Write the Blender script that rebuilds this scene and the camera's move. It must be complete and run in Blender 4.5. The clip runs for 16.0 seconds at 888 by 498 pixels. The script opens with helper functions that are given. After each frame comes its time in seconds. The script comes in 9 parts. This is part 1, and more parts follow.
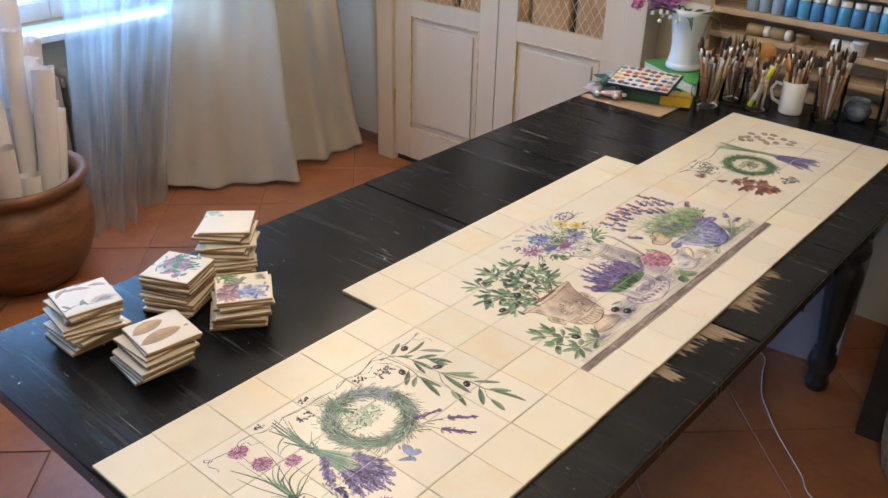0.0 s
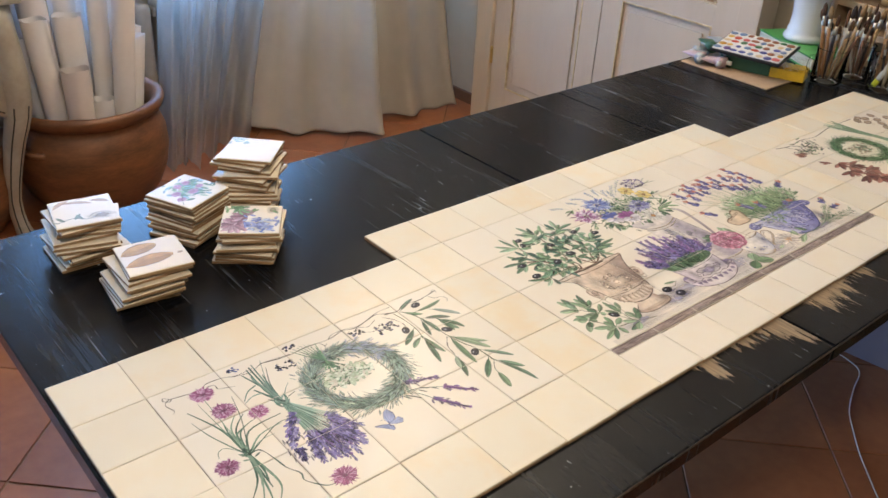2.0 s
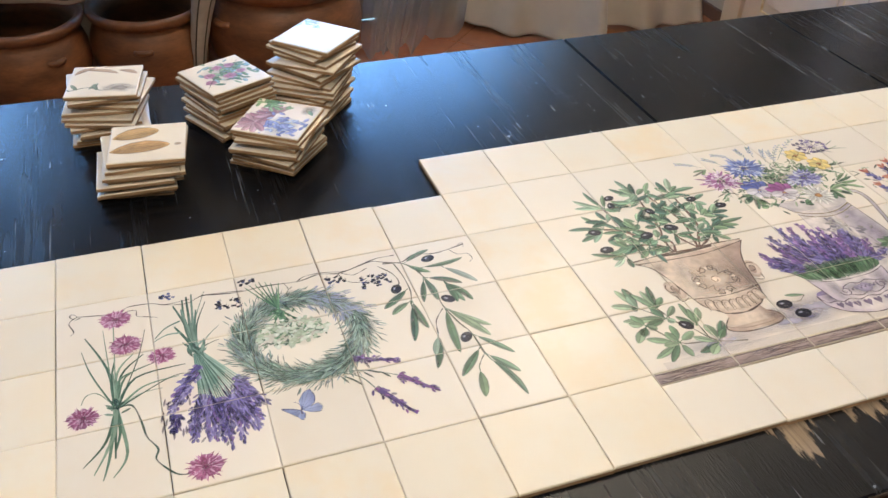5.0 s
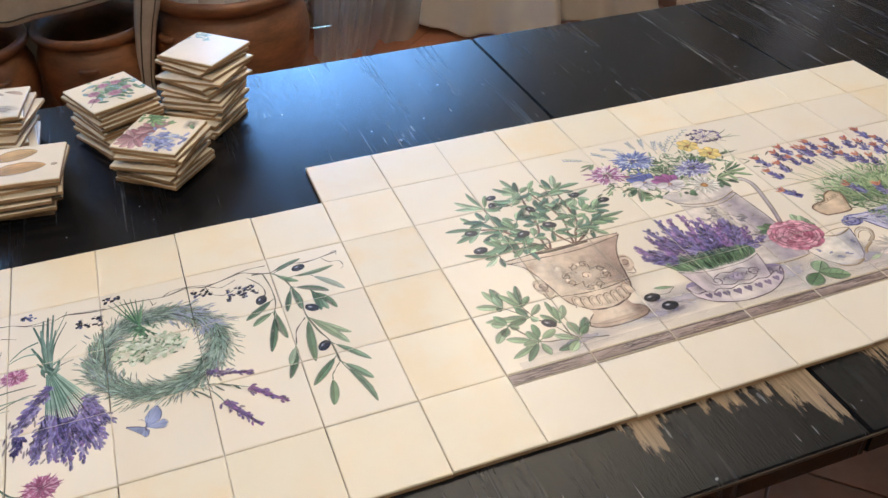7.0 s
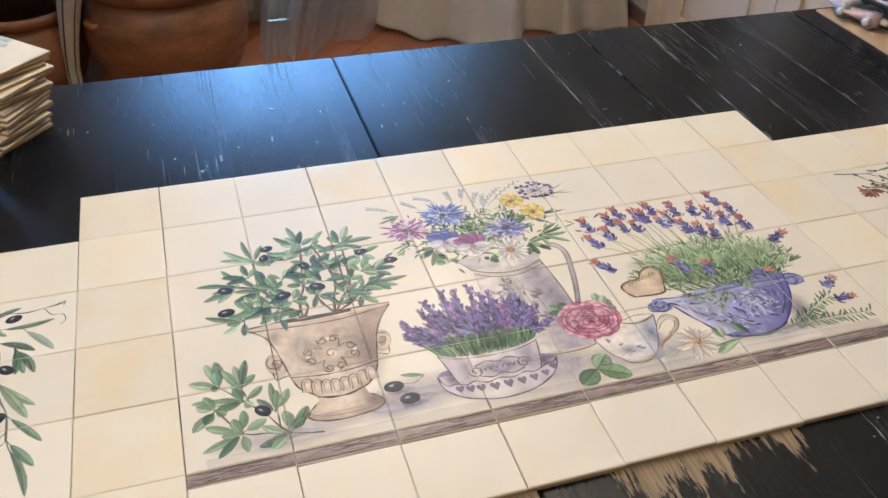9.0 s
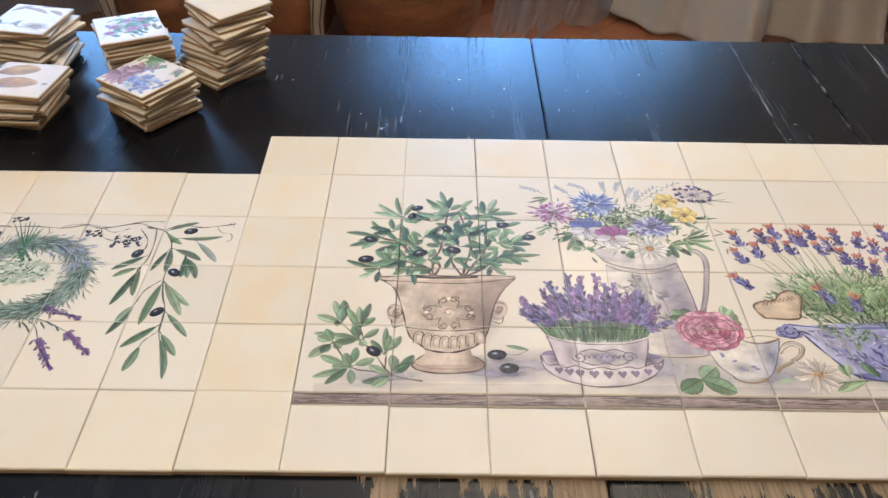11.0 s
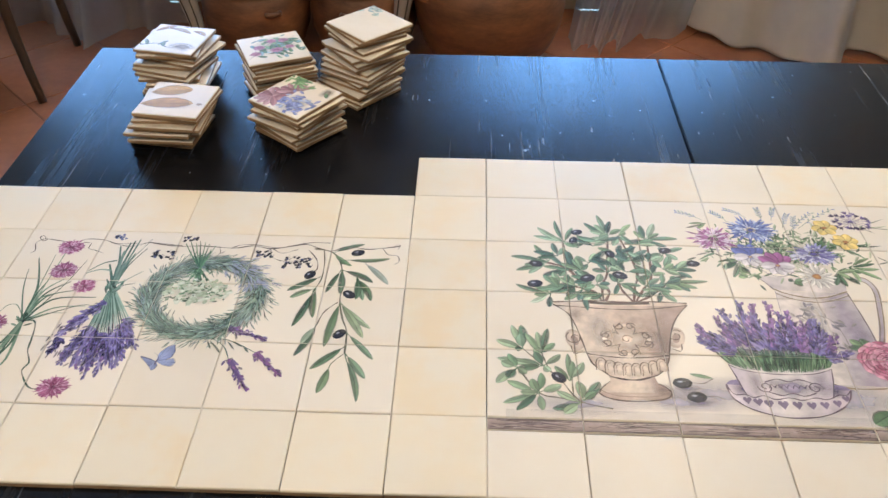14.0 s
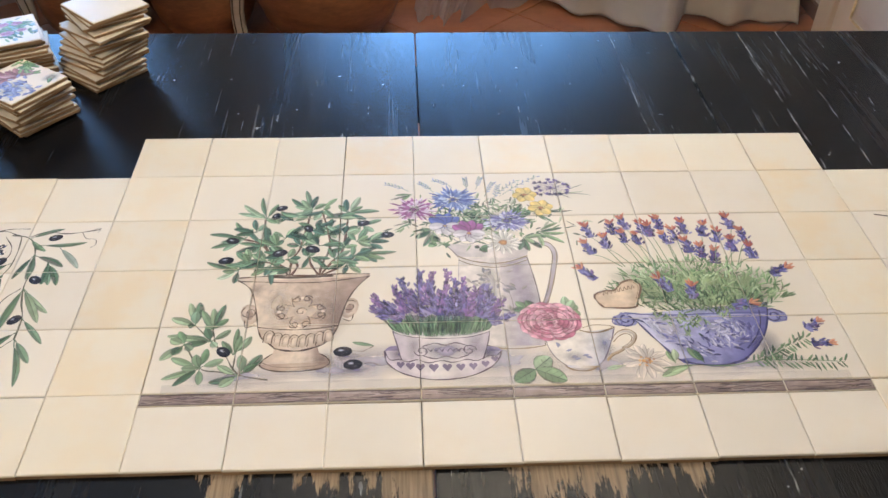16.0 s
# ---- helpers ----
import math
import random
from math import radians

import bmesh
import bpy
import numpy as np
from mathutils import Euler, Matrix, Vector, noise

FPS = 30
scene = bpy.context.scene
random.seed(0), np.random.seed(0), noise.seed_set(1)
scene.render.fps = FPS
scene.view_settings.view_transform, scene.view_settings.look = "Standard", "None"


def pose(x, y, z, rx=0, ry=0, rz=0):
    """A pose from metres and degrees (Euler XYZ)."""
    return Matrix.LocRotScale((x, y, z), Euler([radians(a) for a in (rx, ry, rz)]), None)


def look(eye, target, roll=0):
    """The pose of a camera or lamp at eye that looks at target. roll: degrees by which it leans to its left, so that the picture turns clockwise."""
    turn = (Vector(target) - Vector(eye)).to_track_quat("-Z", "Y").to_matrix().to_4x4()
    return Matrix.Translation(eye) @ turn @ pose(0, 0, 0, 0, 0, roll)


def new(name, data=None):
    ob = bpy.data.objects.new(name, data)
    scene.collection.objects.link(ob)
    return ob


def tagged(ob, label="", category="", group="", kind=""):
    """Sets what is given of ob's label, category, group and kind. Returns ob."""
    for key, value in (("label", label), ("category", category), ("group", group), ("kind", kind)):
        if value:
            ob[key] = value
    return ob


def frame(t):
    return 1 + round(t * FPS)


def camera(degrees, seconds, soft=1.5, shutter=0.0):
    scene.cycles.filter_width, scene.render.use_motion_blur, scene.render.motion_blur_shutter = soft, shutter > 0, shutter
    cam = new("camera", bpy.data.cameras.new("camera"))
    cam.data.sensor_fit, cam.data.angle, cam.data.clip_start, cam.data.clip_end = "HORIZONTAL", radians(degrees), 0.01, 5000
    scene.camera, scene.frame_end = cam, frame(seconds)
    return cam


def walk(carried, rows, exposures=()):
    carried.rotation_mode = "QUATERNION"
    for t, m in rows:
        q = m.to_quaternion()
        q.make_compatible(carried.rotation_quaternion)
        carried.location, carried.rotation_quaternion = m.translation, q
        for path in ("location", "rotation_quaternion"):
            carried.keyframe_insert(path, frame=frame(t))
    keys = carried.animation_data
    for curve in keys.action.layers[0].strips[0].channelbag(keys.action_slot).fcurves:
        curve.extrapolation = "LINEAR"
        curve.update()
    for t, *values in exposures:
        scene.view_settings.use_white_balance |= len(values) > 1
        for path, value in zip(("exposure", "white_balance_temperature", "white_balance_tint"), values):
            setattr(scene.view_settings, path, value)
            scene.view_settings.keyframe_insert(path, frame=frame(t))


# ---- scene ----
cam = camera(53.8, 16.0)
PATH = [
    (0, (-1.022, -0.528, 1.662), (0.326, 0.61, 0.72), 1.5),
    (0.5, (-1.005, -0.519, 1.642), (0.315, 0.662, 0.713), 2.3),
    (1, (-1.0, -0.513, 1.614), (0.279, 0.691, 0.659), 2.4),
    (1.5, (-0.915, -0.511, 1.568), (0.31, 0.728, 0.587), 3.1),
    (2, (-0.812, -0.536, 1.539), (0.338, 0.76, 0.541), 3.4),
    (2.5, (-0.723, -0.534, 1.502), (0.349, 0.804, 0.471), 1.5),
    (3, (-0.628, -0.486, 1.481), (0.378, 0.872, 0.413), 0.6),
    (3.5, (-0.524, -0.424, 1.452), (0.423, 0.95, 0.35), 2.1),
    (4, (-0.461, -0.407, 1.425), (0.381, 1.005, 0.286), 2.6),
    (4.2, (-0.434, -0.413, 1.418), (0.345, 1.021, 0.263), 2.9),
    (6.3, (-0.267, -0.504, 1.422), (0.181, 1.024, 0.213), 0.1),
    (6.5, (-0.246, -0.506, 1.422), (0.225, 1.021, 0.22), -0.4),
    (7, (-0.195, -0.506, 1.422), (0.365, 1.002, 0.233), -0.7),
    (7.5, (-0.146, -0.492, 1.431), (0.495, 0.991, 0.251), -0.7),
    (8, (-0.059, -0.458, 1.419), (0.628, 1.007, 0.243), 0.8),
    (8.2, (-0.018, -0.445, 1.416), (0.674, 1.016, 0.239), 1.5),
    (10.3, (0.315, -0.508, 1.433), (0.4, 1.046, 0.176), 1.0),
    (10.5, (0.309, -0.513, 1.436), (0.371, 1.041, 0.179), 1.0),
    (11, (0.245, -0.512, 1.438), (0.264, 1.049, 0.188), 1.2),
    (11.5, (0.151, -0.5, 1.439), (0.126, 1.057, 0.185), 1.2),
    (12, (0.061, -0.506, 1.439), (-0.008, 1.046, 0.179), 0.7),
    (12.5, (0.01, -0.513, 1.441), (-0.104, 1.027, 0.17), -1.6),
    (13, (-0.005, -0.511, 1.437), (-0.105, 1.033, 0.169), -2.6),
    (13.5, (0.013, -0.506, 1.447), (-0.041, 1.054, 0.196), -1.3),
    (14, (0.073, -0.509, 1.462), (0.024, 1.058, 0.22), 0.4),
    (14.5, (0.155, -0.518, 1.471), (0.108, 1.034, 0.211), 0.2),
    (15, (0.237, -0.528, 1.476), (0.239, 1.026, 0.217), 0.2),
    (15.5, (0.325, -0.535, 1.481), (0.374, 1.01, 0.211), 0.4),
    (16, (0.382, -0.528, 1.486), (0.477, 0.997, 0.195), 1.4),
]
walk(cam, [(t, look(eye, target, roll)) for t, eye, target, roll in PATH], [(0.0, -0.10, 7080, 11), (4.2, -0.02, 6620, 10.5), (6.3, -0.12, 6560, 10.5), (16.0, -0.12, 6560, 10.5)])

# ---------------------------------------------------------------- light
world = bpy.data.worlds.new("world")
scene.world = world
world.use_nodes = True
wn = world.node_tree.nodes
sky = wn.new("ShaderNodeTexSky")
sky.sky_type, sky.sun_disc = "NISHITA", False
sky.sun_elevation, sky.sun_rotation = radians(40), radians(150)
world.node_tree.links.new(sky.outputs[0], wn["Background"].inputs[0])
wn["Background"].inputs[1].default_value = 0.1


def area(name, m, sx, sy, watts, color):
    d = bpy.data.lights.new(name, "AREA")
    d.shape, d.size, d.size_y, d.energy, d.color = "RECTANGLE", sx, sy, watts, color
    ob = new(name, d)
    ob.matrix_world = m
    return ob


# daylight of the two windows, warm ceiling lamp over the near side of the table
area("daylight", look((0.72, 3.0, 1.38), (0.72, 0.0, 1.25)), 1.2, 1.15, 72, (0.16, 0.43, 1.0))
area("daylight", look((-1.45, 3.0, 1.38), (-1.45, 0.0, 1.25)), 1.1, 1.15, 66, (0.18, 0.45, 1.0))
lamp = bpy.data.lights.new("lamp_light", "POINT")
lamp.energy, lamp.color, lamp.shadow_soft_size = 66, (1.0, 0.895, 0.715), 0.26
new("lamp_light", lamp).matrix_world = pose(-0.65, -0.62, 2.42)
# two added warm fills, no known source, lift the ceiling, curtains and back wall
area("uplight", pose(0.75, 1.45, 2.20, 180, 0, 0), 0.34, 0.34, 48, (1.0, 0.88, 0.69))
room_fill = bpy.data.lights.new("pendant_light", "POINT")
room_fill.energy, room_fill.color, room_fill.shadow_soft_size = 31, (1.0, 0.88, 0.69), 0.16
new("pendant_light", room_fill).matrix_world = pose(0.75, 1.45, 1.98)


# ---------------------------------------------------------------- materials
def mat(name, base, rough=0.6, metal=0.0, vary=None, scale=8.0, bump=0.0, bump_scale=60.0, stretch=(1, 1, 1), coat=0.0, spec=0.5, random_v=0.0):
    """A Principled material with colour variation at two scales and fine relief, in object space."""
    m = bpy.data.materials.new(name)
    m.use_nodes = True
    n, l = m.node_tree.nodes, m.node_tree.links
    p = n["Principled BSDF"]
    p.inputs["Roughness"].default_value, p.inputs["Metallic"].default_value = rough, metal
    p.inputs["Coat Weight"].default_value = coat
    p.inputs["Coat Roughness"].default_value = 0.15
    p.inputs["Specular IOR Level"].default_value = spec
    co = n.new("ShaderNodeNewGeometry")
    mp = n.new("ShaderNodeMapping")
    mp.inputs["Scale"].default_value = stretch
    l.new(co.outputs["Position"], mp.inputs[0])
    big, fine = n.new("ShaderNodeTexNoise"), n.new("ShaderNodeTexNoise")
    big.inputs["Scale"].default_value, fine.inputs["Scale"].default_value = scale, scale * 7
    big.inputs["Detail"].default_value = fine.inputs["Detail"].default_value = 4
    for t in (big, fine):
        l.new(mp.outputs[0], t.inputs["Vector"])
    add = n.new("ShaderNodeMath")
    add.operation = "MULTIPLY_ADD"
    l.new(fine.outputs["Fac"], add.inputs[0])
    add.inputs[1].default_value = 0.4
    l.new(big.outputs["Fac"], add.inputs[2])
    ramp = n.new("ShaderNodeMapRange")
    ramp.inputs["From Min"].default_value, ramp.inputs["From Max"].default_value = 0.5, 0.9
    l.new(add.outputs[0], ramp.inputs["Value"])
    mix = n.new("ShaderNodeMix")
    mix.data_type = "RGBA"
    mix.inputs["A"].default_value = (*base, 1)
    mix.inputs["B"].default_value = (*(vary or [c * 0.8 for c in base]), 1)
    l.new(ramp.outputs[0], mix.inputs["Factor"])
    out = mix.outputs["Result"]
    if random_v:
        info, hsv, mr = n.new("ShaderNodeObjectInfo"), n.new("ShaderNodeHueSaturation"), n.new("ShaderNodeMapRange")
        mr.inputs["To Min"].default_value, mr.inputs["To Max"].default_value = 1 - random_v, 1 + random_v * 0.5
        l.new(info.outputs["Random"], mr.inputs["Value"])
        l.new(mr.outputs[0], hsv.inputs["Value"])
        l.new(out, hsv.inputs["Color"])
        out = hsv.outputs[0]
    l.new(out, p.inputs["Base Color"])
    if bump:
        bn, bp = n.new("ShaderNodeTexNoise"), n.new("ShaderNodeBump")
        bn.inputs["Scale"].default_value, bn.inputs["Detail"].default_value = bump_scale, 5
        l.new(mp.outputs[0], bn.inputs["Vector"])
        bp.inputs["Strength"].default_value, bp.inputs["Distance"].default_value = bump, 0.002
        l.new(bn.outputs["Fac"], bp.inputs["Height"])
        l.new(bp.outputs[0], p.inputs["Normal"])
    return m


def mixed(m, other, fac):
    """Mix the surface of m with another shader node of the given type by a factor."""
    n, l = m.node_tree.nodes, m.node_tree.links
    ms, tr = n.new("ShaderNodeMixShader"), n.new(other)
    l.new(tr.outputs[0], ms.inputs[1])
    l.new(n["Principled BSDF"].outputs[0], ms.inputs[2])
    ms.inputs[0].default_value = fac
    l.new(ms.outputs[0], n["Material Output"].inputs[0])
    return ms


def glow(name, color, strength):
    m = bpy.data.materials.new(name)
    m.use_nodes = True
    p = m.node_tree.nodes["Principled BSDF"]
    p.inputs["Base Color"].default_value = (0, 0, 0, 1)
    p.inputs["Emission Color"].default_value = (*color, 1)
    p.inputs["Emission Strength"].default_value = strength
    return m


def table_paint():
    """Worn black paint on boards that run across the table: scratches, grey scuffs, bare wood along the near edge."""
    m = mat("black_table_paint", (0.0035, 0.004, 0.0055), 0.34, vary=(0.006, 0.0066, 0.0085), scale=3, bump=0.25, bump_scale=40, stretch=(14, 1, 1), spec=0.24)
    n, l = m.node_tree.nodes, m.node_tree.links
    p = n["Principled BSDF"]
    geo = n.new("ShaderNodeNewGeometry")
    sep = n.new("ShaderNodeSeparateXYZ")
    l.new(geo.outputs["Position"], sep.inputs[0])

    def noise_mask(scale, stretch, lo, hi, detail=4.0, rough=0.5):
        mp, t, r = n.new("ShaderNodeMapping"), n.new("ShaderNodeTexNoise"), n.new("ShaderNodeMapRange")
        mp.inputs["Scale"].default_value = stretch
        l.new(geo.outputs["Position"], mp.inputs[0])
        l.new(mp.outputs[0], t.inputs["Vector"])
        t.inputs["Scale"].default_value, t.inputs["Detail"].default_value, t.inputs["Roughness"].default_value = scale, detail, rough
        r.inputs["From Min"].default_value, r.inputs["From Max"].default_value = lo, hi
        l.new(t.outputs["Fac"], r.inputs["Value"])
        return r.outputs[0]

    def math_node(op, a, b):
        k = n.new("ShaderNodeMath")
        k.operation, k.use_clamp = op, True
        for i, v in enumerate((a, b)):
            if hasattr(v, "links"):
                l.new(v, k.inputs[i])
            else:
                k.inputs[i].default_value = v
        return k.outputs[0]

    # grey scuffs: long across the table, thin along it, in patches
    scuff = math_node("MULTIPLY", noise_mask(3.0, (6, 0.8, 1), 0.50, 0.78), noise_mask(6, (44, 1.0, 1), 0.34, 0.66))
    hair = math_node("MULTIPLY", noise_mask(9, (22, 0.45, 1), 0.66, 0.74, 3.0), noise_mask(3.2, (2, 2, 1), 0.50, 0.66))
    chips = math_node("MULTIPLY", noise_mask(70, (1, 1, 1), 0.755, 0.775, 2.0), 0.85)
    flakes = math_node("MULTIPLY", noise_mask(11, (15, 2.0, 1), 0.672, 0.69, 10.0), noise_mask(4.0, (1.6, 1.0, 1), 0.52, 0.57))
    chips = math_node("MAXIMUM", chips, math_node("MULTIPLY", flakes, 0.5))
    wear = math_node("MAXIMUM", math_node("MULTIPLY", scuff, 0.016), math_node("MAXIMUM", math_node("MULTIPLY", hair, 0.55), chips))
    grey = n.new("ShaderNodeMix")
    grey.data_type = "RGBA"
    l.new(wear, grey.inputs["Factor"])
    old = p.inputs["Base Color"].links[0].from_socket
    l.new(old, grey.inputs["A"])
    grey.inputs["B"].default_value = (0.30, 0.32, 0.34, 1)
    # pale chipped lines where neighbouring boards meet, and broad dull rubbed bands
    wob = noise_mask(16, (1, 1, 1), 0.0, 1.0, 4.0)
    lines = None
    for x0, width in ((0.8825, 0.0022), (1.012, 0.0016), (1.085, 0.0012), (1.353, 0.0022), (0.770, 0.0012), (1.22, 0.0012)):
        off = n.new("ShaderNodeMath")
        off.operation = "SUBTRACT"
        l.new(sep.outputs["X"], off.inputs[0])
        off.inputs[1].default_value = x0 - 0.0045
        wv = n.new("ShaderNodeMath")
        wv.operation = "MULTIPLY_ADD"
        l.new(wob, wv.inputs[0])
        wv.inputs[1].default_value = -0.009
        l.new(off.outputs[0], wv.inputs[2])
        ab = n.new("ShaderNodeMath")
        ab.operation = "ABSOLUTE"
        l.new(wv.outputs[0], ab.inputs[0])
        fall = n.new("ShaderNodeMapRange")
        fall.inputs["From Min"].default_value, fall.inputs["From Max"].default_value = width * 0.5, width
        fall.inputs["To Min"].default_value, fall.inputs["To Max"].default_value = 1.0, 0.0
        l.new(ab.outputs[0], fall.inputs["Value"])
        lines = fall.outputs[0] if lines is None else math_node("MAXIMUM", lines, fall.outputs[0])
    broken = math_node("MULTIPLY", lines, noise_mask(9, (1, 3.0, 1), 0.42, 0.62, 6.0))
    band = math_node("MULTIPLY", noise_mask(1.6, (9, 0.5, 1), 0.52, 0.66, 2.0), noise_mask(5, (16, 2.2, 1), 0.40, 0.70, 8.0, 0.7))
    rub = n.new("ShaderNodeMix")
    rub.data_type = "RGBA"
    l.new(math_node("MAXIMUM", math_node("MULTIPLY", broken, 0.75), math_node("MULTIPLY", band, 0.05)), rub.inputs["Factor"])
    l.new(grey.outputs["Result"], rub.inputs["A"])
    rub.inputs["B"].default_value = (0.34, 0.35, 0.35, 1)
    # bare wood: stretches of the near edge, ragged along the grain
    ramp = n.new("ShaderNodeValToRGB")
    pos = n.new("ShaderNodeMapRange")
    pos.inputs["From Min"].default_value, pos.inputs["From Max"].default_value = -0.6, 1.4
    l.new(sep.outputs["X"], pos.inputs["Value"])
    l.new(pos.outputs[0], ramp.inputs[0])
    cr = ramp.color_ramp
    stops = [(0.0, 0.0), (0.24, 0.05), (0.31, 0.30), (0.375, 0.22), (0.40, 0.85), (0.425, 0.45), (0.45, 0.75), (0.47, 0.6), (0.495, 1.0), (0.506, 1.0), (0.508, 0.0), (0.53, 0.25), (0.555, 0.85), (0.60, 0.8), (0.62, 0.5), (0.64, 0.75), (0.66, 0.0), (0.8, 0.1)]
    cr.elements[0].position, cr.elements[0].color = 0.0, (0, 0, 0, 1)
    cr.elements[1].position, cr.elements[1].color = 1.0, (0, 0, 0, 1)
    for x, v in stops[1:]:
        e = cr.elements.new(x)
        e.color = (v, v, v, 1)
    edge = n.new("ShaderNodeMapRange")
    edge.inputs["From Min"].default_value, edge.inputs["From Max"].default_value = -0.096, 0.0
    edge.inputs["To Min"].default_value, edge.inputs["To Max"].default_value = -0.50, 0.34
    l.new(sep.outputs["Y"], edge.inputs["Value"])
    rag = noise_mask(5, (22, 3.4, 1), 0.25, 0.75, 12.0, 0.68)
    total = n.new("ShaderNodeMath")
    total.operation = "ADD"
    l.new(edge.outputs[0], total.inputs[0])
    l.new(rag, total.inputs[1])
    lim = n.new("ShaderNodeMapRange")
    lim.inputs["From Min"].default_value, lim.inputs["From Max"].default_value = 0.0, 0.10
    sub = n.new("ShaderNodeMath")
    sub.operation = "MULTIPLY_ADD"
    l.new(ramp.outputs[0], sub.inputs[0])
    sub.inputs[1].default_value = 1.22
    minus = n.new("ShaderNodeMath")
    minus.operation = "SUBTRACT"
    l.new(total.outputs[0], minus.inputs[0])
    minus.inputs[1].default_value = 1.50
    l.new(minus.outputs[0], sub.inputs[2])
    l.new(sub.outputs[0], lim.inputs["Value"])
    near = n.new("ShaderNodeMapRange")
    near.inputs["From Min"].default_value, near.inputs["From Max"].default_value = 0.03, 0.06
    near.inputs["To Min"].default_value, near.inputs["To Max"].default_value = 1.0, 0.0
    l.new(sep.outputs["Y"], near.inputs["Value"])
    bare = math_node("MULTIPLY", lim.outputs[0], near.outputs[0])
    wood = n.new("ShaderNodeMix")
    wood.data_type = "RGBA"
    l.new(bare, wood.inputs["Factor"])
    l.new(rub.outputs["Result"], wood.inputs["A"])
    tint = n.new("ShaderNodeMix")
    tint.data_type = "RGBA"
    tint.inputs["A"].default_value, tint.inputs["B"].default_value = (0.30, 0.225, 0.15, 1), (0.12, 0.085, 0.055, 1)
    l.new(noise_mask(8, (30, 1.5, 1), 0.4, 0.75), tint.inputs["Factor"])
    l.new(tint.outputs["Result"], wood.inputs["B"])
    l.new(wood.outputs["Result"], p.inputs["Base Color"])
    rough = n.new("ShaderNodeMapRange")
    rough.inputs["To Min"].default_value, rough.inputs["To Max"].default_value = 0.20, 0.5
    l.new(math_node("MAXIMUM", scuff, bare), rough.inputs["Value"])
    l.new(rough.outputs[0], p.inputs["Roughness"])
    return m


def pigment_paint():
    """Ceramic painting: the pigment of each stroke is a colour attribute, its alpha the thinness of the wash."""
    m = bpy.data.materials.new("ceramic_pigment")
    m.use_nodes = True
    n, l = m.node_tree.nodes, m.node_tree.links
    p = n["Principled BSDF"]
    p.inputs["Roughness"].default_value, p.inputs["Specular IOR Level"].default_value = 0.38, 0.24
    at = n.new("ShaderNodeAttribute")
    at.attribute_name = "pigment"
    geo, t, hsv, mr = n.new("ShaderNodeNewGeometry"), n.new("ShaderNodeTexNoise"), n.new("ShaderNodeHueSaturation"), n.new("ShaderNodeMapRange")
    t.inputs["Scale"].default_value, t.inputs["Detail"].default_value = 90, 5
    l.new(geo.outputs["Position"], t.inputs["Vector"])
    mr.inputs["From Min"].default_value, mr.inputs["From Max"].default_value = 0.3, 0.7
    mr.inputs["To Min"].default_value, mr.inputs["To Max"].default_value = 0.80, 1.08
    l.new(t.outputs["Fac"], mr.inputs["Value"])
    l.new(mr.outputs[0], hsv.inputs["Value"])
    hsv.inputs["Saturation"].default_value = 0.90
    l.new(at.outputs["Color"], hsv.inputs["Color"])
    l.new(hsv.outputs[0], p.inputs["Base Color"])
    # the wash gathers and thins in small pools
    pool, thin, mul = n.new("ShaderNodeTexNoise"), n.new("ShaderNodeMapRange"), n.new("ShaderNodeMath")
    pool.inputs["Scale"].default_value, pool.inputs["Detail"].default_value = 60, 3
    l.new(geo.outputs["Position"], pool.inputs["Vector"])
    thin.inputs["From Min"].default_value, thin.inputs["From Max"].default_value = 0.35, 0.6
    thin.inputs["To Min"].default_value, thin.inputs["To Max"].default_value = 0.84, 1.0
    l.new(pool.outputs["Fac"], thin.inputs["Value"])
    mul.operation, mul.use_clamp = "MULTIPLY", True
    l.new(at.outputs["Alpha"], mul.inputs[0])
    l.new(thin.outputs[0], mul.inputs[1])
    ms, tr = n.new("ShaderNodeMixShader"), n.new("ShaderNodeBsdfTransparent")
    l.new(mul.outputs[0], ms.inputs[0])
    l.new(tr.outputs[0], ms.inputs[1])
    l.new(p.outputs[0], ms.inputs[2])
    l.new(ms.outputs[0], n["Material Output"].inputs[0])
    return m


